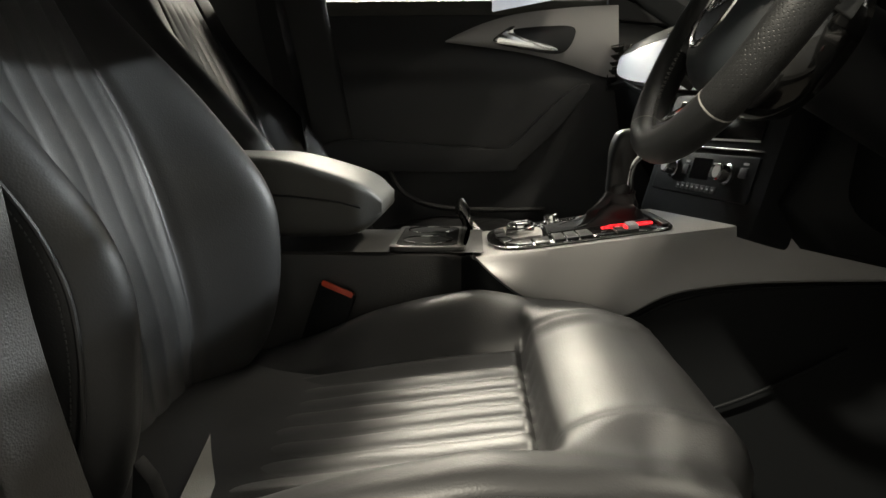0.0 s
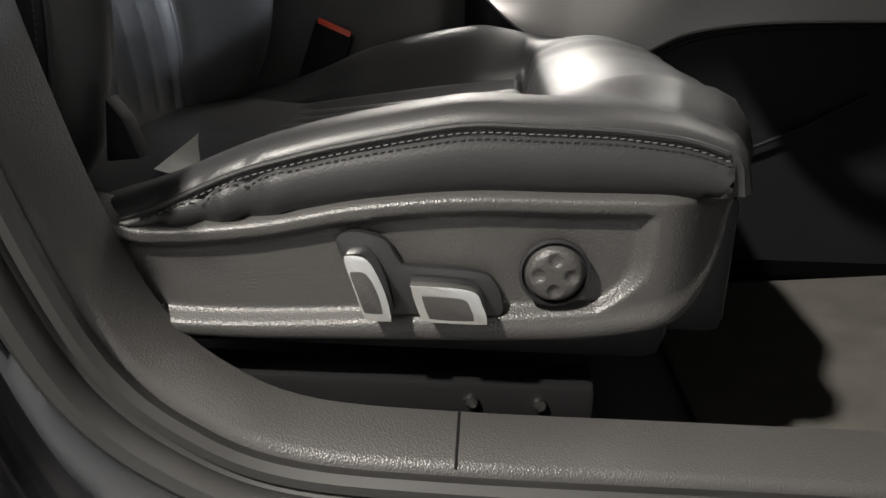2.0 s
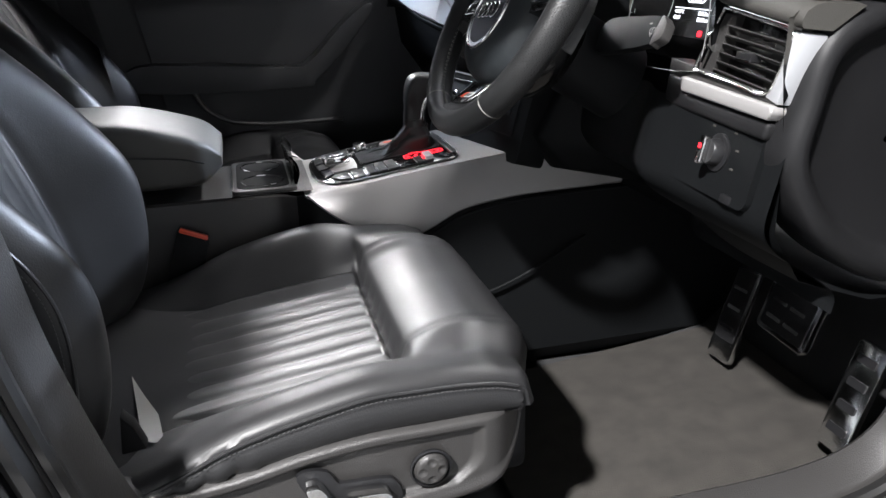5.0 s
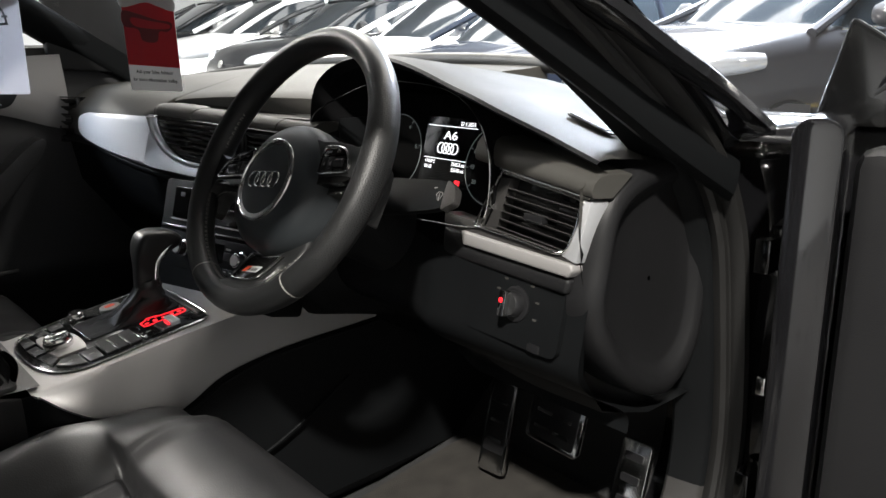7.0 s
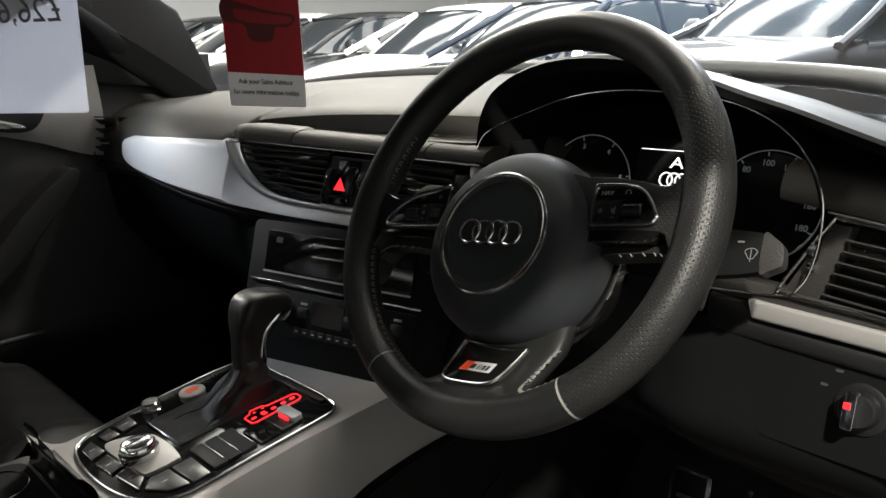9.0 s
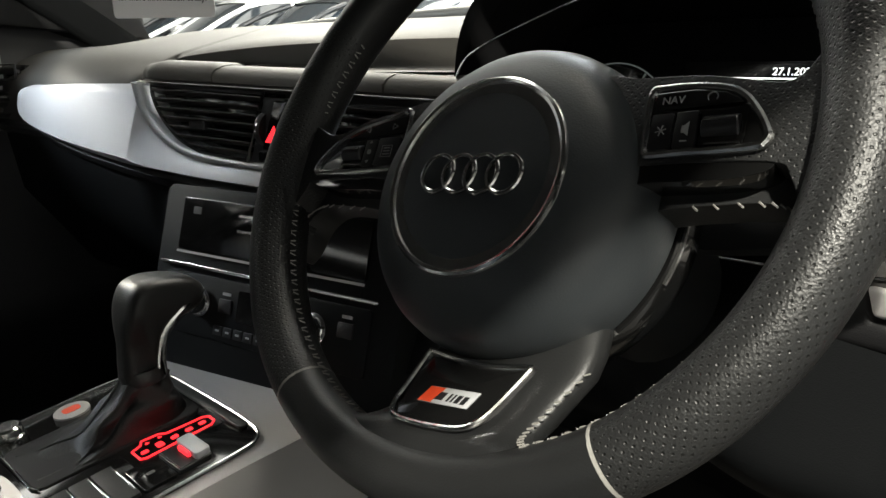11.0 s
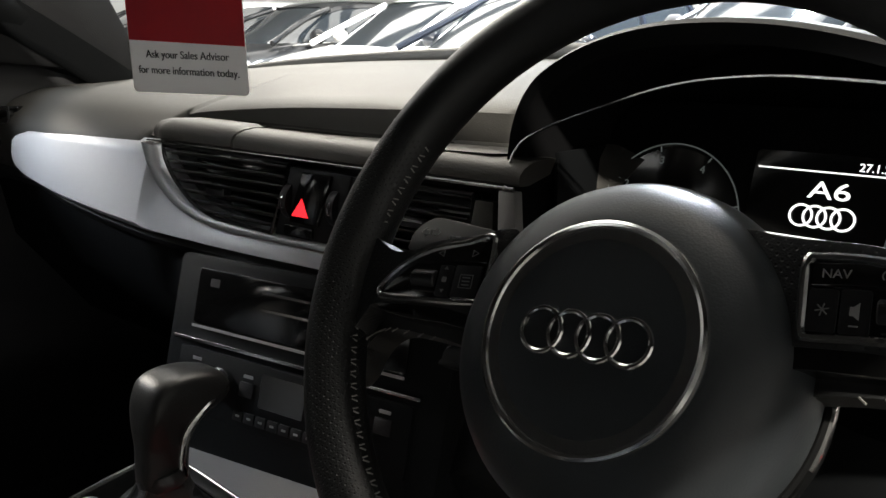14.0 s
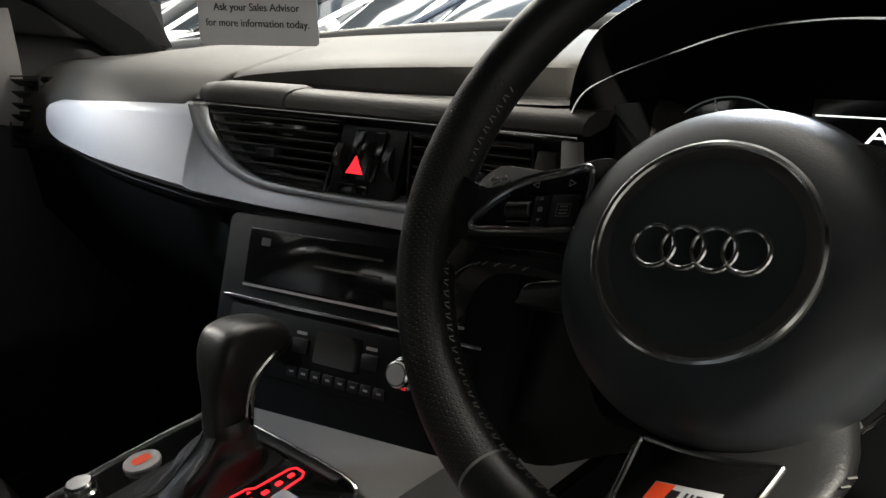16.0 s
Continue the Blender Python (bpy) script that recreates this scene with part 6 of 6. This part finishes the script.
# ---- pedals ----
ped = thing("brake_pedal", (0.74, 0.71, 0.45), "steel-faced brake pedal with rubber grips", "pedal")
PF = frame_at((0.722, 0.708, 0.480), (0.0, -1, -0.05), (0.28, 0, 0.80))
part("pedal_plate", prism(rounded(-0.055, -0.042, 0.055, 0.045, 0.010), PF, -0.008, 0.004, 0.003), CHROME, ped, "stainless pedal face")
part("pedal_rubber", prism(rounded(-0.047, -0.034, 0.047, 0.037, 0.006), PF, 0.002, 0.006, 0.001), SATIN_BLACK, ped)
for u, v in ((-0.022, -0.016), (0.018, -0.016), (-0.022, 0.012), (0.018, 0.012)):
    part("grip_bar", prism(rounded(u - 0.016, v - 0.003, u + 0.016, v + 0.003, 0.001), PF, 0.005, 0.0075), CHROME, ped)
part("pedal_arm", tube(curve([PF(0.0, 0.03, -0.008), (0.80, 0.70, 0.58), (0.86, 0.70, 0.68)], 12), 0.009), SATIN_BLACK, ped)
fr = thing("foot_rest", (0.74, 0.86, 0.35), "steel and rubber foot rest", "foot rest")
FF = frame_at((0.735, 0.850, 0.425), (0.0, -1, 0.05), (0.30, 0.06, 0.85))
part("rest_plate", prism(rounded(-0.032, -0.095, 0.030, 0.075, 0.008), FF, -0.006, 0.004, 0.002), CHROME, fr, "steel foot rest plate")
part("rest_rubber", prism(rounded(-0.026, -0.058, 0.024, 0.069, 0.005), FF, 0.002, 0.006, 0.001), SATIN_BLACK, fr)
for v in (-0.035, 0.0, 0.035):
    part("grip_bar", prism(rounded(-0.018, v - 0.003, 0.016, v + 0.003, 0.001), FF, 0.005, 0.0075), CHROME, fr)
ac = thing("accelerator_pedal", (0.74, 0.565, 0.35), "steel accelerator pedal with rubber studs", "pedal")
AF = frame_at((0.715, 0.555, 0.430), (0.0, -1, 0.0), (0.30, 0.02, 0.85))
part("pedal_plate", prism(rounded(-0.026, -0.085, 0.026, 0.075, 0.008), AF, -0.006, 0.004, 0.003), CHROME, ac, "stainless pedal face")
for v in (-0.055, -0.02, 0.015, 0.05):
    part("grip_bar", prism(rounded(-0.016, v - 0.006, 0.016, v + 0.006, 0.002), AF, 0.003, 0.0065), SATIN_BLACK, ac)

# ---- passenger door ----
dr = thing("door_1", (0.1, 1.92, 0.40), "closed black passenger door with silver trim and armrest", "car door", kind="structure")
YD = 1.90
rings = []
for x in np.linspace(-0.45, 0.62, 60):
    row = []
    for z in np.linspace(0.36, 1.105, 50):
        y = YD + 0.03 * ease((z - 0.95) / 0.15) - 0.012 * ease((0.95 - z) / 0.05)
        y -= 0.02 * math.exp(-((z - 0.60) / 0.05) ** 2) * ease((x + 0.16) / 0.05)
        row.append((x, y, z))
    rings.append(row)
part("door_panel", grid(rings), DOOR_SOFT, dr, "dark soft door panel", 60)
part("window_ledge", grid([[(x, y, z) for y, z in ((YD + 0.018, 1.07), (YD + 0.012, 1.085), (YD + 0.018, 1.102), (YD + 0.04, 1.108), (YD + 0.10, 1.104))] for x in np.linspace(-0.45, 0.50, 30)]), PLASTIC_SOFT, dr, "soft window ledge")
DB_UP = [(-0.036, 1.008), (0.0, 1.026), (0.06, 1.050), (0.14, 1.070), (0.30, 1.085), (0.45, 1.088)]
DB_LO = [(-0.036, 1.004), (0.06, 0.992), (0.16, 0.976), (0.25, 0.953), (0.33, 0.925), (0.45, 0.90)]
blade = part("door_blade", grid([[(x, YD - 0.016 - 0.010 * math.sin(math.pi * u) ** 0.6 + 0.01 * ease((z0 - 0.98) / 0.1), YZ) for u, z0, YZ in ((u, tab(DB_LO, x) + (tab(DB_UP, x) - tab(DB_LO, x)) * u, tab(DB_LO, x) + (tab(DB_UP, x) - tab(DB_LO, x)) * u) for u in np.linspace(0, 1, 12))] for x in np.linspace(-0.036, 0.366, 60)]), ALU_PAINT, dr, "satin grey door trim blade")
part("handle_well", prism([(p.x, p.z) for p in curve([(0.075, 0, 1.005), (0.12, 0, 1.03), (0.20, 0, 1.038), (0.262, 0, 1.034), (0.255, 0, 0.995), (0.225, 0, 0.975), (0.15, 0, 0.985)], 40, True)], lambda u, v, w: (u, w, v), YD - 0.035, YD - 0.020, 0.002), SATIN_BLACK, blade, "dark handle recess")
part("door_handle", prism([(p.x, p.z) for p in curve([(0.078, 0, 1.003), (0.105, 0, 1.030), (0.125, 0, 1.036), (0.128, 0, 1.018), (0.215, 0, 0.990), (0.213, 0, 0.981), (0.13, 0, 0.992)], 40, True)], lambda u, v, w: (u, w, v), YD - 0.046, YD - 0.033, 0.003), CHROME, blade, "chrome inner door handle")
arm_in = [(0.275, 0.905), (0.29, 0.885), (0.21, 0.79), (0.14, 0.725), (0.09, 0.705), (-0.30, 0.715), (-0.30, 0.775), (-0.1, 0.770), (0.08, 0.757), (0.13, 0.775), (0.20, 0.845)]
part("armrest", prism([(p.x, p.z) for p in curve([(u, 0, v) for u, v in arm_in], 70, True)], lambda u, v, w: (u, w, v), YD - 0.075, YD - 0.008, 0.015, 4), DOOR_SOFT, dr, "soft dark door armrest and pull")
part("arm_inset", prism([(-0.04, 0.765), (0.06, 0.762), (0.055, 0.757), (-0.035, 0.759)], lambda u, v, w: (u, w, v), YD - 0.070, YD - 0.03), DOOR_SOFT, dr)
part("pocket_rim", tube(curve([(-0.165, YD - 0.055, 0.705), (-0.14, YD - 0.06, 0.66), (-0.08, YD - 0.06, 0.628), (0.02, YD - 0.06, 0.615), (0.2, YD - 0.055, 0.615)], 30), 0.006), PLASTIC, dr)


# ---- driver's door, standing open ----
od = thing("door_2", (0.72, 0.33, 0.30), "open black driver door with painted edge", "car door", kind="structure")
DO = frame_at((0.735, 0.345, 0.0), (0.24, -0.97, 0), (0, 0, 1))
part("door_edge", prism(rounded(0.0, 0.30, 0.05, 1.02, 0.02), DO, -0.03, 0.13, 0.012), PAINT_BLACK, od, "glossy black door edge")
part("door_skin", prism([(0.03, 0.30), (0.95, 0.33), (1.0, 0.6), (0.98, 0.98), (0.03, 1.00)], DO, -0.05, -0.02, 0.008), PAINT_BLACK, od, "glossy black outer door skin")
part("door_card", prism([(0.06, 0.34), (0.92, 0.36), (0.96, 0.6), (0.94, 0.97), (0.06, 0.99)], DO, 0.06, 0.125, 0.02), PLASTIC_DARK, od, "dark inner door card")
part("mirror_corner", prism([(0.0, 1.0), (0.22, 1.0), (0.03, 1.12)], DO, -0.02, 0.02, 0.006), GLOSS_BLACK, od, "black mirror corner")
part("window_frame", tube(curve([DO(0.02, 1.00, 0.0), DO(0.20, 1.16, 0.02), DO(0.45, 1.31, 0.05), DO(0.75, 1.37, 0.07), DO(0.95, 1.28, 0.07), DO(0.97, 1.0, 0.03)], 40), 0.016), PAINT_BLACK, od, "black window frame")
for zz in (0.52, 0.84):
    h = part("hinge", joined(lathe([(0.012, -0.03), (0.012, 0.03)], frame_at((0.742, 0.372, zz), (1, 0, 0), (0, 1, 0)), 16), block(0.70, 0.365, zz - 0.022, 0.745, 0.385, zz + 0.022, 0.003)), GLOSS_BLACK, od, "black door hinge")
part("door_check", block(0.71, 0.36, 0.655, 0.80, 0.372, 0.68, 0.002), CHROME, od, "steel door check strap")
part("hinge_pillar", block(0.77, 0.33, 0.28, 0.86, 0.47, 0.97, 0.02), PAINT_BLACK, right_frame, "glossy black hinge pillar")
# striker on the rear pillar
stk = part("door_striker", joined(block(-0.315, 0.352, 0.735, -0.270, 0.390, 0.760, 0.003), tube([(-0.310, 0.37, 0.752), (-0.310, 0.335, 0.757), (-0.282, 0.335, 0.757), (-0.282, 0.37, 0.752)], 0.005)), CHROME, right_frame, "steel door striker")
part("striker_bolt", lathe([(0.0001, 0.004), (0.008, 0.004), (0.009, 0)], frame_at((-0.300, 0.362, 0.70), (1, 0, 0), (0, 0, 1)), 16), CHROME, right_frame)
# outer front pillar and bonnet
rings = []
for p in curve([(0.86, 0.372, 0.905), (0.71, 0.386, 0.988), (0.585, 0.394, 1.052), (0.485, 0.403, 1.097), (0.385, 0.418, 1.147), (0.20, 0.470, 1.238), (0.0, 0.530, 1.318), (-0.1, 0.555, 1.37)], 30):
    rings.append([p + Vector((0.0, y, z)) for y, z in ((0.040, 0.010), (0.020, 0.018), (-0.006, 0.014), (-0.022, 0.002), (-0.026, -0.012), (-0.012, -0.018), (0.030, -0.010))])
part("outer_pillar", grid(rings, loop=True, caps=True), PAINT_BLACK, right_frame, "glossy outer windscreen pillar")
rings = []
for y in np.linspace(0.30, 2.08, 30):
    k = abs(y - YC) / 0.89
    rings.append([(x, y, z - 0.16 * k ** 3) for x, z in ((0.80 + 0.13 * (1 - k * k), 1.00), (1.1, 1.005), (1.5, 0.96), (1.9, 0.86), (2.15, 0.72), (2.22, 0.45))])
part("bonnet", grid(rings), PAINT_BLACK, right_frame, "glossy black bonnet")
part("scuttle", tube(curve([(x + 0.005, y, z + 0.012) for x, y, z in WS_LOW], 40), 0.016), RUBBER, dash, "black rubber strip along the windscreen foot")
# speaker grille on the dash top
gr = part("speaker_grille", prism(rounded(-0.034, -0.014, 0.034, 0.014, 0.012), frame_at((0.592, 0.556, 0.9975), (0.10, -1, -0.37), (1, 0.10, -0.12)), 0.0, 0.003, 0.001), SATIN_BLACK, dash, "black slotted demister grille")
GF = frame_at((0.592, 0.556, 0.9975), (0.10, -1, -0.37), (1, 0.10, -0.12))
for k in range(6):
    part("slat", prism(rounded(-0.028, -0.0115 + 0.0042 * k, 0.028, -0.0098 + 0.0042 * k, 0.0008), GF, 0.002, 0.0045), PLASTIC, gr)

# ---- hanging card and price sheet ----
CARD_RED = surface("red_card", (0.62, 0.025, 0.04), 0.35)
CARD_WHITE = surface("white_card", (0.75, 0.74, 0.73), 0.4)
CARD_DARK = surface("dark_red_print", (0.16, 0.008, 0.012), 0.35)
INK = surface("black_ink", (0.02, 0.02, 0.02), 0.5)


def thin_sheet(m, tint, share):
    """Lets part of the light through a thin sheet."""
    n, l = m.node_tree.nodes, m.node_tree.links
    thin = n.new("ShaderNodeBsdfTranslucent")
    thin.inputs[0].default_value = (*tint, 1)
    blend = n.new("ShaderNodeMixShader")
    blend.inputs[0].default_value = share
    l.new(n["Principled BSDF"].outputs[0], blend.inputs[1])
    l.new(thin.outputs[0], blend.inputs[2])
    l.new(blend.outputs[0], n["Material Output"].inputs[0])


thin_sheet(CARD_RED, (0.62, 0.03, 0.05), 0.2)
thin_sheet(CARD_WHITE, (0.7, 0.69, 0.68), 0.2)
card = thing("hanging_card", (0.302, 1.19, 1.13), "red and white card hanging from the mirror", "card")
HF = frame_at((0.281, 1.238, 1.034), (0.042, -0.099, -0.002), (0.0, 0.02, 1))
CW = 0.1075
part("card_sheet", prism(rounded(0.0, 0.0, CW, 0.26, 0.004), HF, 0.0, 0.0006), CARD_WHITE, card)
part("red_field", prism([(0.0005, 0.040), (CW - 0.0005, 0.036), (CW - 0.0005, 0.203), (0.0005, 0.205)], HF, 0.0006, 0.0009), CARD_RED, card)
part("pale_sweep", prism([(p.x, p.y) for p in curve([(0.0005, 0.128, 0), (0.05, 0.134, 0), (0.075, 0.128, 0), (CW - 0.0005, 0.120, 0), (CW - 0.0005, 0.138, 0), (0.06, 0.150, 0), (0.0005, 0.152, 0)], 40, True)], HF, 0.0009, 0.0011), CARD_WHITE, card)
part("dark_print", prism([(p.x, p.y) for p in curve([(0.0005, 0.122, 0), (0.03, 0.118, 0), (0.07, 0.108, 0), (0.098, 0.104, 0), (0.100, 0.096, 0), (0.09, 0.090, 0), (0.074, 0.090, 0), (0.068, 0.076, 0), (0.05, 0.074, 0), (0.036, 0.079, 0), (0.030, 0.094, 0), (0.0005, 0.100, 0)], 60, True)], HF, 0.0009, 0.0012), CARD_DARK, card)
part("bright_print", prism([(p.x, p.y) for p in curve([(0.02, 0.112, 0), (0.06, 0.106, 0), (0.094, 0.101, 0), (0.09, 0.094, 0), (0.04, 0.096, 0), (0.02, 0.102, 0)], 40, True)], HF, 0.0012, 0.0014), CARD_RED, card)
letters("Ask your Sales Advisor", lambda a, b, w: HF(CW / 2 + a, 0.0285 + b - 0.002 * a / CW, w + 0.0008), 0.0082, INK, card, "card_text")
letters("for more information today.", lambda a, b, w: HF(CW / 2 + a, 0.0165 + b - 0.002 * a / CW, w + 0.0008), 0.0082, INK, card, "card_text")
letters("PROTECTION", lambda a, b, w: HF(CW / 2 + a, 0.2165 + b, w + 0.0008), 0.0105, INK, card, "card_text")
sheet = thing("price_sheet", (0.17, 1.395, 1.10), "clear plastic price sheet seen from behind", "sign")
QF = frame_at((0.170, 1.395, 1.0275), (0.55, -0.80, 0), (0.02, 0, 1))
SHEET = surface("pale_paper", (0.72, 0.72, 0.75), 0.4)
thin_sheet(SHEET, (0.75, 0.75, 0.79), 0.6)
part("sheet", prism(rounded(-0.185, 0.0, 0.0, 0.185, 0.004), QF, 0.0, 0.001), SHEET, sheet)
letters("£26,6", lambda a, b, w: QF(-0.068 - a, 0.124 + b, 0.0012 + w), 0.041, surface("grey_ink", (0.22, 0.22, 0.24), 0.5), sheet, "price_text")


# ---- parked cars ----
def car_paint(name, c):
    m = surface(name, c, 0.35, metal=0.0, vary=0.05, coat=0.8, rough_vary=0.04, spec=0.15)
    m.node_tree.nodes["Principled BSDF"].inputs["Coat Roughness"].default_value = 0.02
    return m


CAR_GLASS = surface("car_glass", (0.02, 0.025, 0.03), 0.05, coat=1.0, rough_vary=0.02)
TYRE = surface("tyre", (0.02, 0.02, 0.02), 0.8)
LAMP = surface("headlamp_lens", (0.6, 0.62, 0.65), 0.1, metal=0.4, coat=1.0)


def parked_car(m, paint, label, length=4.4, width=1.8, roof=1.47, nose=0.78, suv=0.0):
    """A hatchback facing +x in its own frame; m sets it down."""
    t = thing("parked_car", tuple(m.translation), label, "car", "parked cars")
    P = lambda x, y, z: m @ Vector((x, y, z))
    L, hw = length / 2, width / 2
    belt = [(-L, 0.95 + suv), (-L + 0.4, 1.0 + suv), (0.2, 0.97 + suv), (0.85, 0.95 + suv), (1.3, nose + 0.12), (L - 0.25, nose), (L - 0.02, nose - 0.16)]
    halfw = [(-L, hw * 0.78), (-L + 0.35, hw * 0.96), (0, hw), (1.2, hw * 0.98), (L - 0.4, hw * 0.90), (L - 0.1, hw * 0.72), (L, hw * 0.55)]
    sill = [(-L, 0.45), (-L + 0.3, 0.25), (0, 0.2), (L - 0.5, 0.2), (L, 0.3)]
    rings = []
    for x in np.linspace(-L, L, 60):
        b, w, s = tab(belt, x), tab(halfw, x), tab(sill, x)
        half = [(0.0, b + 0.03), (w * 0.55, b + 0.02), (w * 0.84, b - 0.005), (w * 0.95, b - 0.05), (w * 0.985, b - 0.16), (w, (b + s) * 0.55), (w * 0.99, s + 0.16), (w * 0.93, s)]
        rings.append([P(x, y, z) for y, z in half[::-1]] + [P(x, -y, z) for y, z in half[1:]])
    body = part("body", grid(rings, caps=True), paint, t, "", 50)
    roofl = [(-L + 0.25, 1.05 + suv), (-L + 0.55, roof - 0.12), (-0.9, roof - 0.02), (-0.2, roof), (0.25, roof - 0.05), (0.62, roof - 0.22), (1.22, 0.93 + suv * 0.8)]
    rings = []
    for x in np.linspace(-L + 0.25, 1.22, 40):
        zt, b, w = tab(roofl, x), tab(belt, x) - 0.03, tab(halfw, x)
        half = [(0.0, zt), (w * 0.5, zt - 0.01), (w * 0.66, zt - 0.05), (w * 0.72, zt - 0.11 if zt - 0.11 > b else b), (w * 0.90, b)]
        rings.append([P(x, y, z) for y, z in half[::-1]] + [P(x, -y, z) for y, z in half[1:]])
    part("cabin_glass", grid(rings, caps=True), CAR_GLASS, t, "dark reflective glass", 50)
    rings = []
    for x in np.linspace(-L + 0.45, 0.32, 24):
        zt, w = tab(roofl, x) + 0.012, tab(halfw, x)
        half = [(0.0, zt), (w * 0.5, zt - 0.01), (w * 0.67, zt - 0.05), (w * 0.70, zt - 0.09)]
        rings.append([P(x, y, z) for y, z in half[::-1]] + [P(x, -y, z) for y, z in half[1:]])
    part("roof", grid(rings), paint, t)
    for s in (1, -1):
        for pts in ([(0.30, 0.685, roof - 0.10), (0.72, 0.76, 1.20 + suv * 0.5), (1.25, 0.90, 0.95 + suv * 0.7)], [(-0.35, 0.70, roof - 0.09), (-0.38, 0.90, 0.97 + suv)], [(-1.15, 0.69, roof - 0.12), (-1.35, 0.88, 1.0 + suv)]):
            part("pillar", tube(curve([P(x, s * y * hw * 1.005, z) for x, y, z in pts], 12), 0.035, sides=8), paint, t)
        part("chrome_line", tube([P(x, s * tab(halfw, x) * 0.935, tab(belt, x) - 0.02) for x in np.linspace(-L + 0.5, 1.0, 16)], 0.010, sides=6), CHROME, t)
        mi = lathe([(0.0001, -0.10), (0.06, -0.09), (0.085, -0.03), (0.085, 0.05), (0.05, 0.10), (0.0001, 0.105)], lambda u, v, w: P(0.72 + u * 0.8, s * (hw + 0.05 + w), 1.02 + suv + v), 20)
        part("door_mirror", mi, paint, t)
        hl = [(L - 0.62, 0.93 * hw, nose - 0.06), (L - 0.35, 0.84 * hw, nose - 0.075), (L - 0.16, 0.66 * hw, nose - 0.10), (L - 0.10, 0.52 * hw, nose - 0.13)]
        part("headlamp", tube(curve([P(x, s * y, z) for x, y, z in hl], 16), lambda u: 0.03 + 0.05 * math.sin(math.pi * min(1, u * 0.8 + 0.15)), sides=10), LAMP, t, "clear headlamp")
        part("door_line", tube([P(-0.36, s * hw * q, z) for q, z in ((0.955, 0.92 + suv), (1.003, 0.70), (1.003, 0.45))], 0.006, sides=5), SATIN_BLACK, t)
        part("door_handle", tube([P(-0.10, s * hw * 0.995, 0.86 + suv), P(-0.28, s * hw * 0.995, 0.865 + suv)], 0.018, sides=8), CHROME if suv else paint, t)
        for wx in (-L + 0.78, L - 0.86):
            F2 = lambda u, v, w: P(wx + u, s * (hw - 0.09 + w), 0.32 + v)
            wheel = part("wheel", lathe([(0.20, -0.10), (0.31, -0.09), (0.32, -0.02), (0.32, 0.06), (0.305, 0.10), (0.225, 0.10), (0.215, 0.08)], F2, 32), TYRE, t, "black tyre")
            part("rim", lathe([(0.0001, 0.095), (0.05, 0.10), (0.20, 0.085), (0.215, 0.10), (0.222, 0.102)], F2, 32), ALU_PAINT, wheel, "alloy rim")
    part("grille", prism(rounded(-0.48, 0.36, 0.48, nose - 0.20, 0.06), lambda u, v, w: P(L - 0.10 + w - 0.10 * abs(u) ** 2, u, v), 0.06, 0.12, 0.01), SATIN_BLACK, t, "black grille")
    for k in range(4):
        part("grille_bar", tube([P(L + 0.025 - 0.10 * abs(u) ** 2, u, 0.40 + k * (nose - 0.66) / 3) for u in np.linspace(-0.42, 0.42, 9)], 0.008, sides=6), CHROME, t)
    part("badge", lathe([(0.0001, 0.012), (0.045, 0.01), (0.05, 0.0)], frame_at(P(L + 0.02, 0, nose - 0.15), m.to_3x3() @ Vector((0, 1, 0)), m.to_3x3() @ Vector((-0.3, 0, 1))), 20), CHROME, t)
    return t


WHITE_PAINT, BLACK_P, NAVY, GREY_P = car_paint("white_car_paint", (0.78, 0.78, 0.77)), car_paint("dark_car_paint", (0.012, 0.013, 0.015)), car_paint("navy_car_paint", (0.016, 0.02, 0.03)), car_paint("grey_car_paint", (0.05, 0.05, 0.054))
for x, y, a, p, lab, kw in CARS:
    parked_car(pose(x, y, hall_z(x, y), -RISE * 0.73 * 57.3 * -1, -RISE * 0.68 * 57.3, 0) @ pose(0, 0, 0, 0, 0, a), {"white": WHITE_PAINT, "black": BLACK_P, "navy": NAVY, "grey": GREY_P}[p], lab, **kw)
solo("wall_panel", block(X1 - 0.06, 6.0, 1.2, X1 - 0.002, 8.5, HALL_H - 0.5), GREY_WALL, "grey panel on the white wall", "wall panel", "structure")
for x0 in (4.5, 5.4, 6.3):
    solo("floor_marking", prism([(x0, -1.2), (x0 + 0.5, -1.2), (x0 + 0.9, -0.4), (x0 + 0.4, -0.4)], lambda u, v, w: (u, v, w + hall_z(u, v)), 0.0, 0.004), YELLOW, "yellow painted floor stripe", "floor marking", "structure")
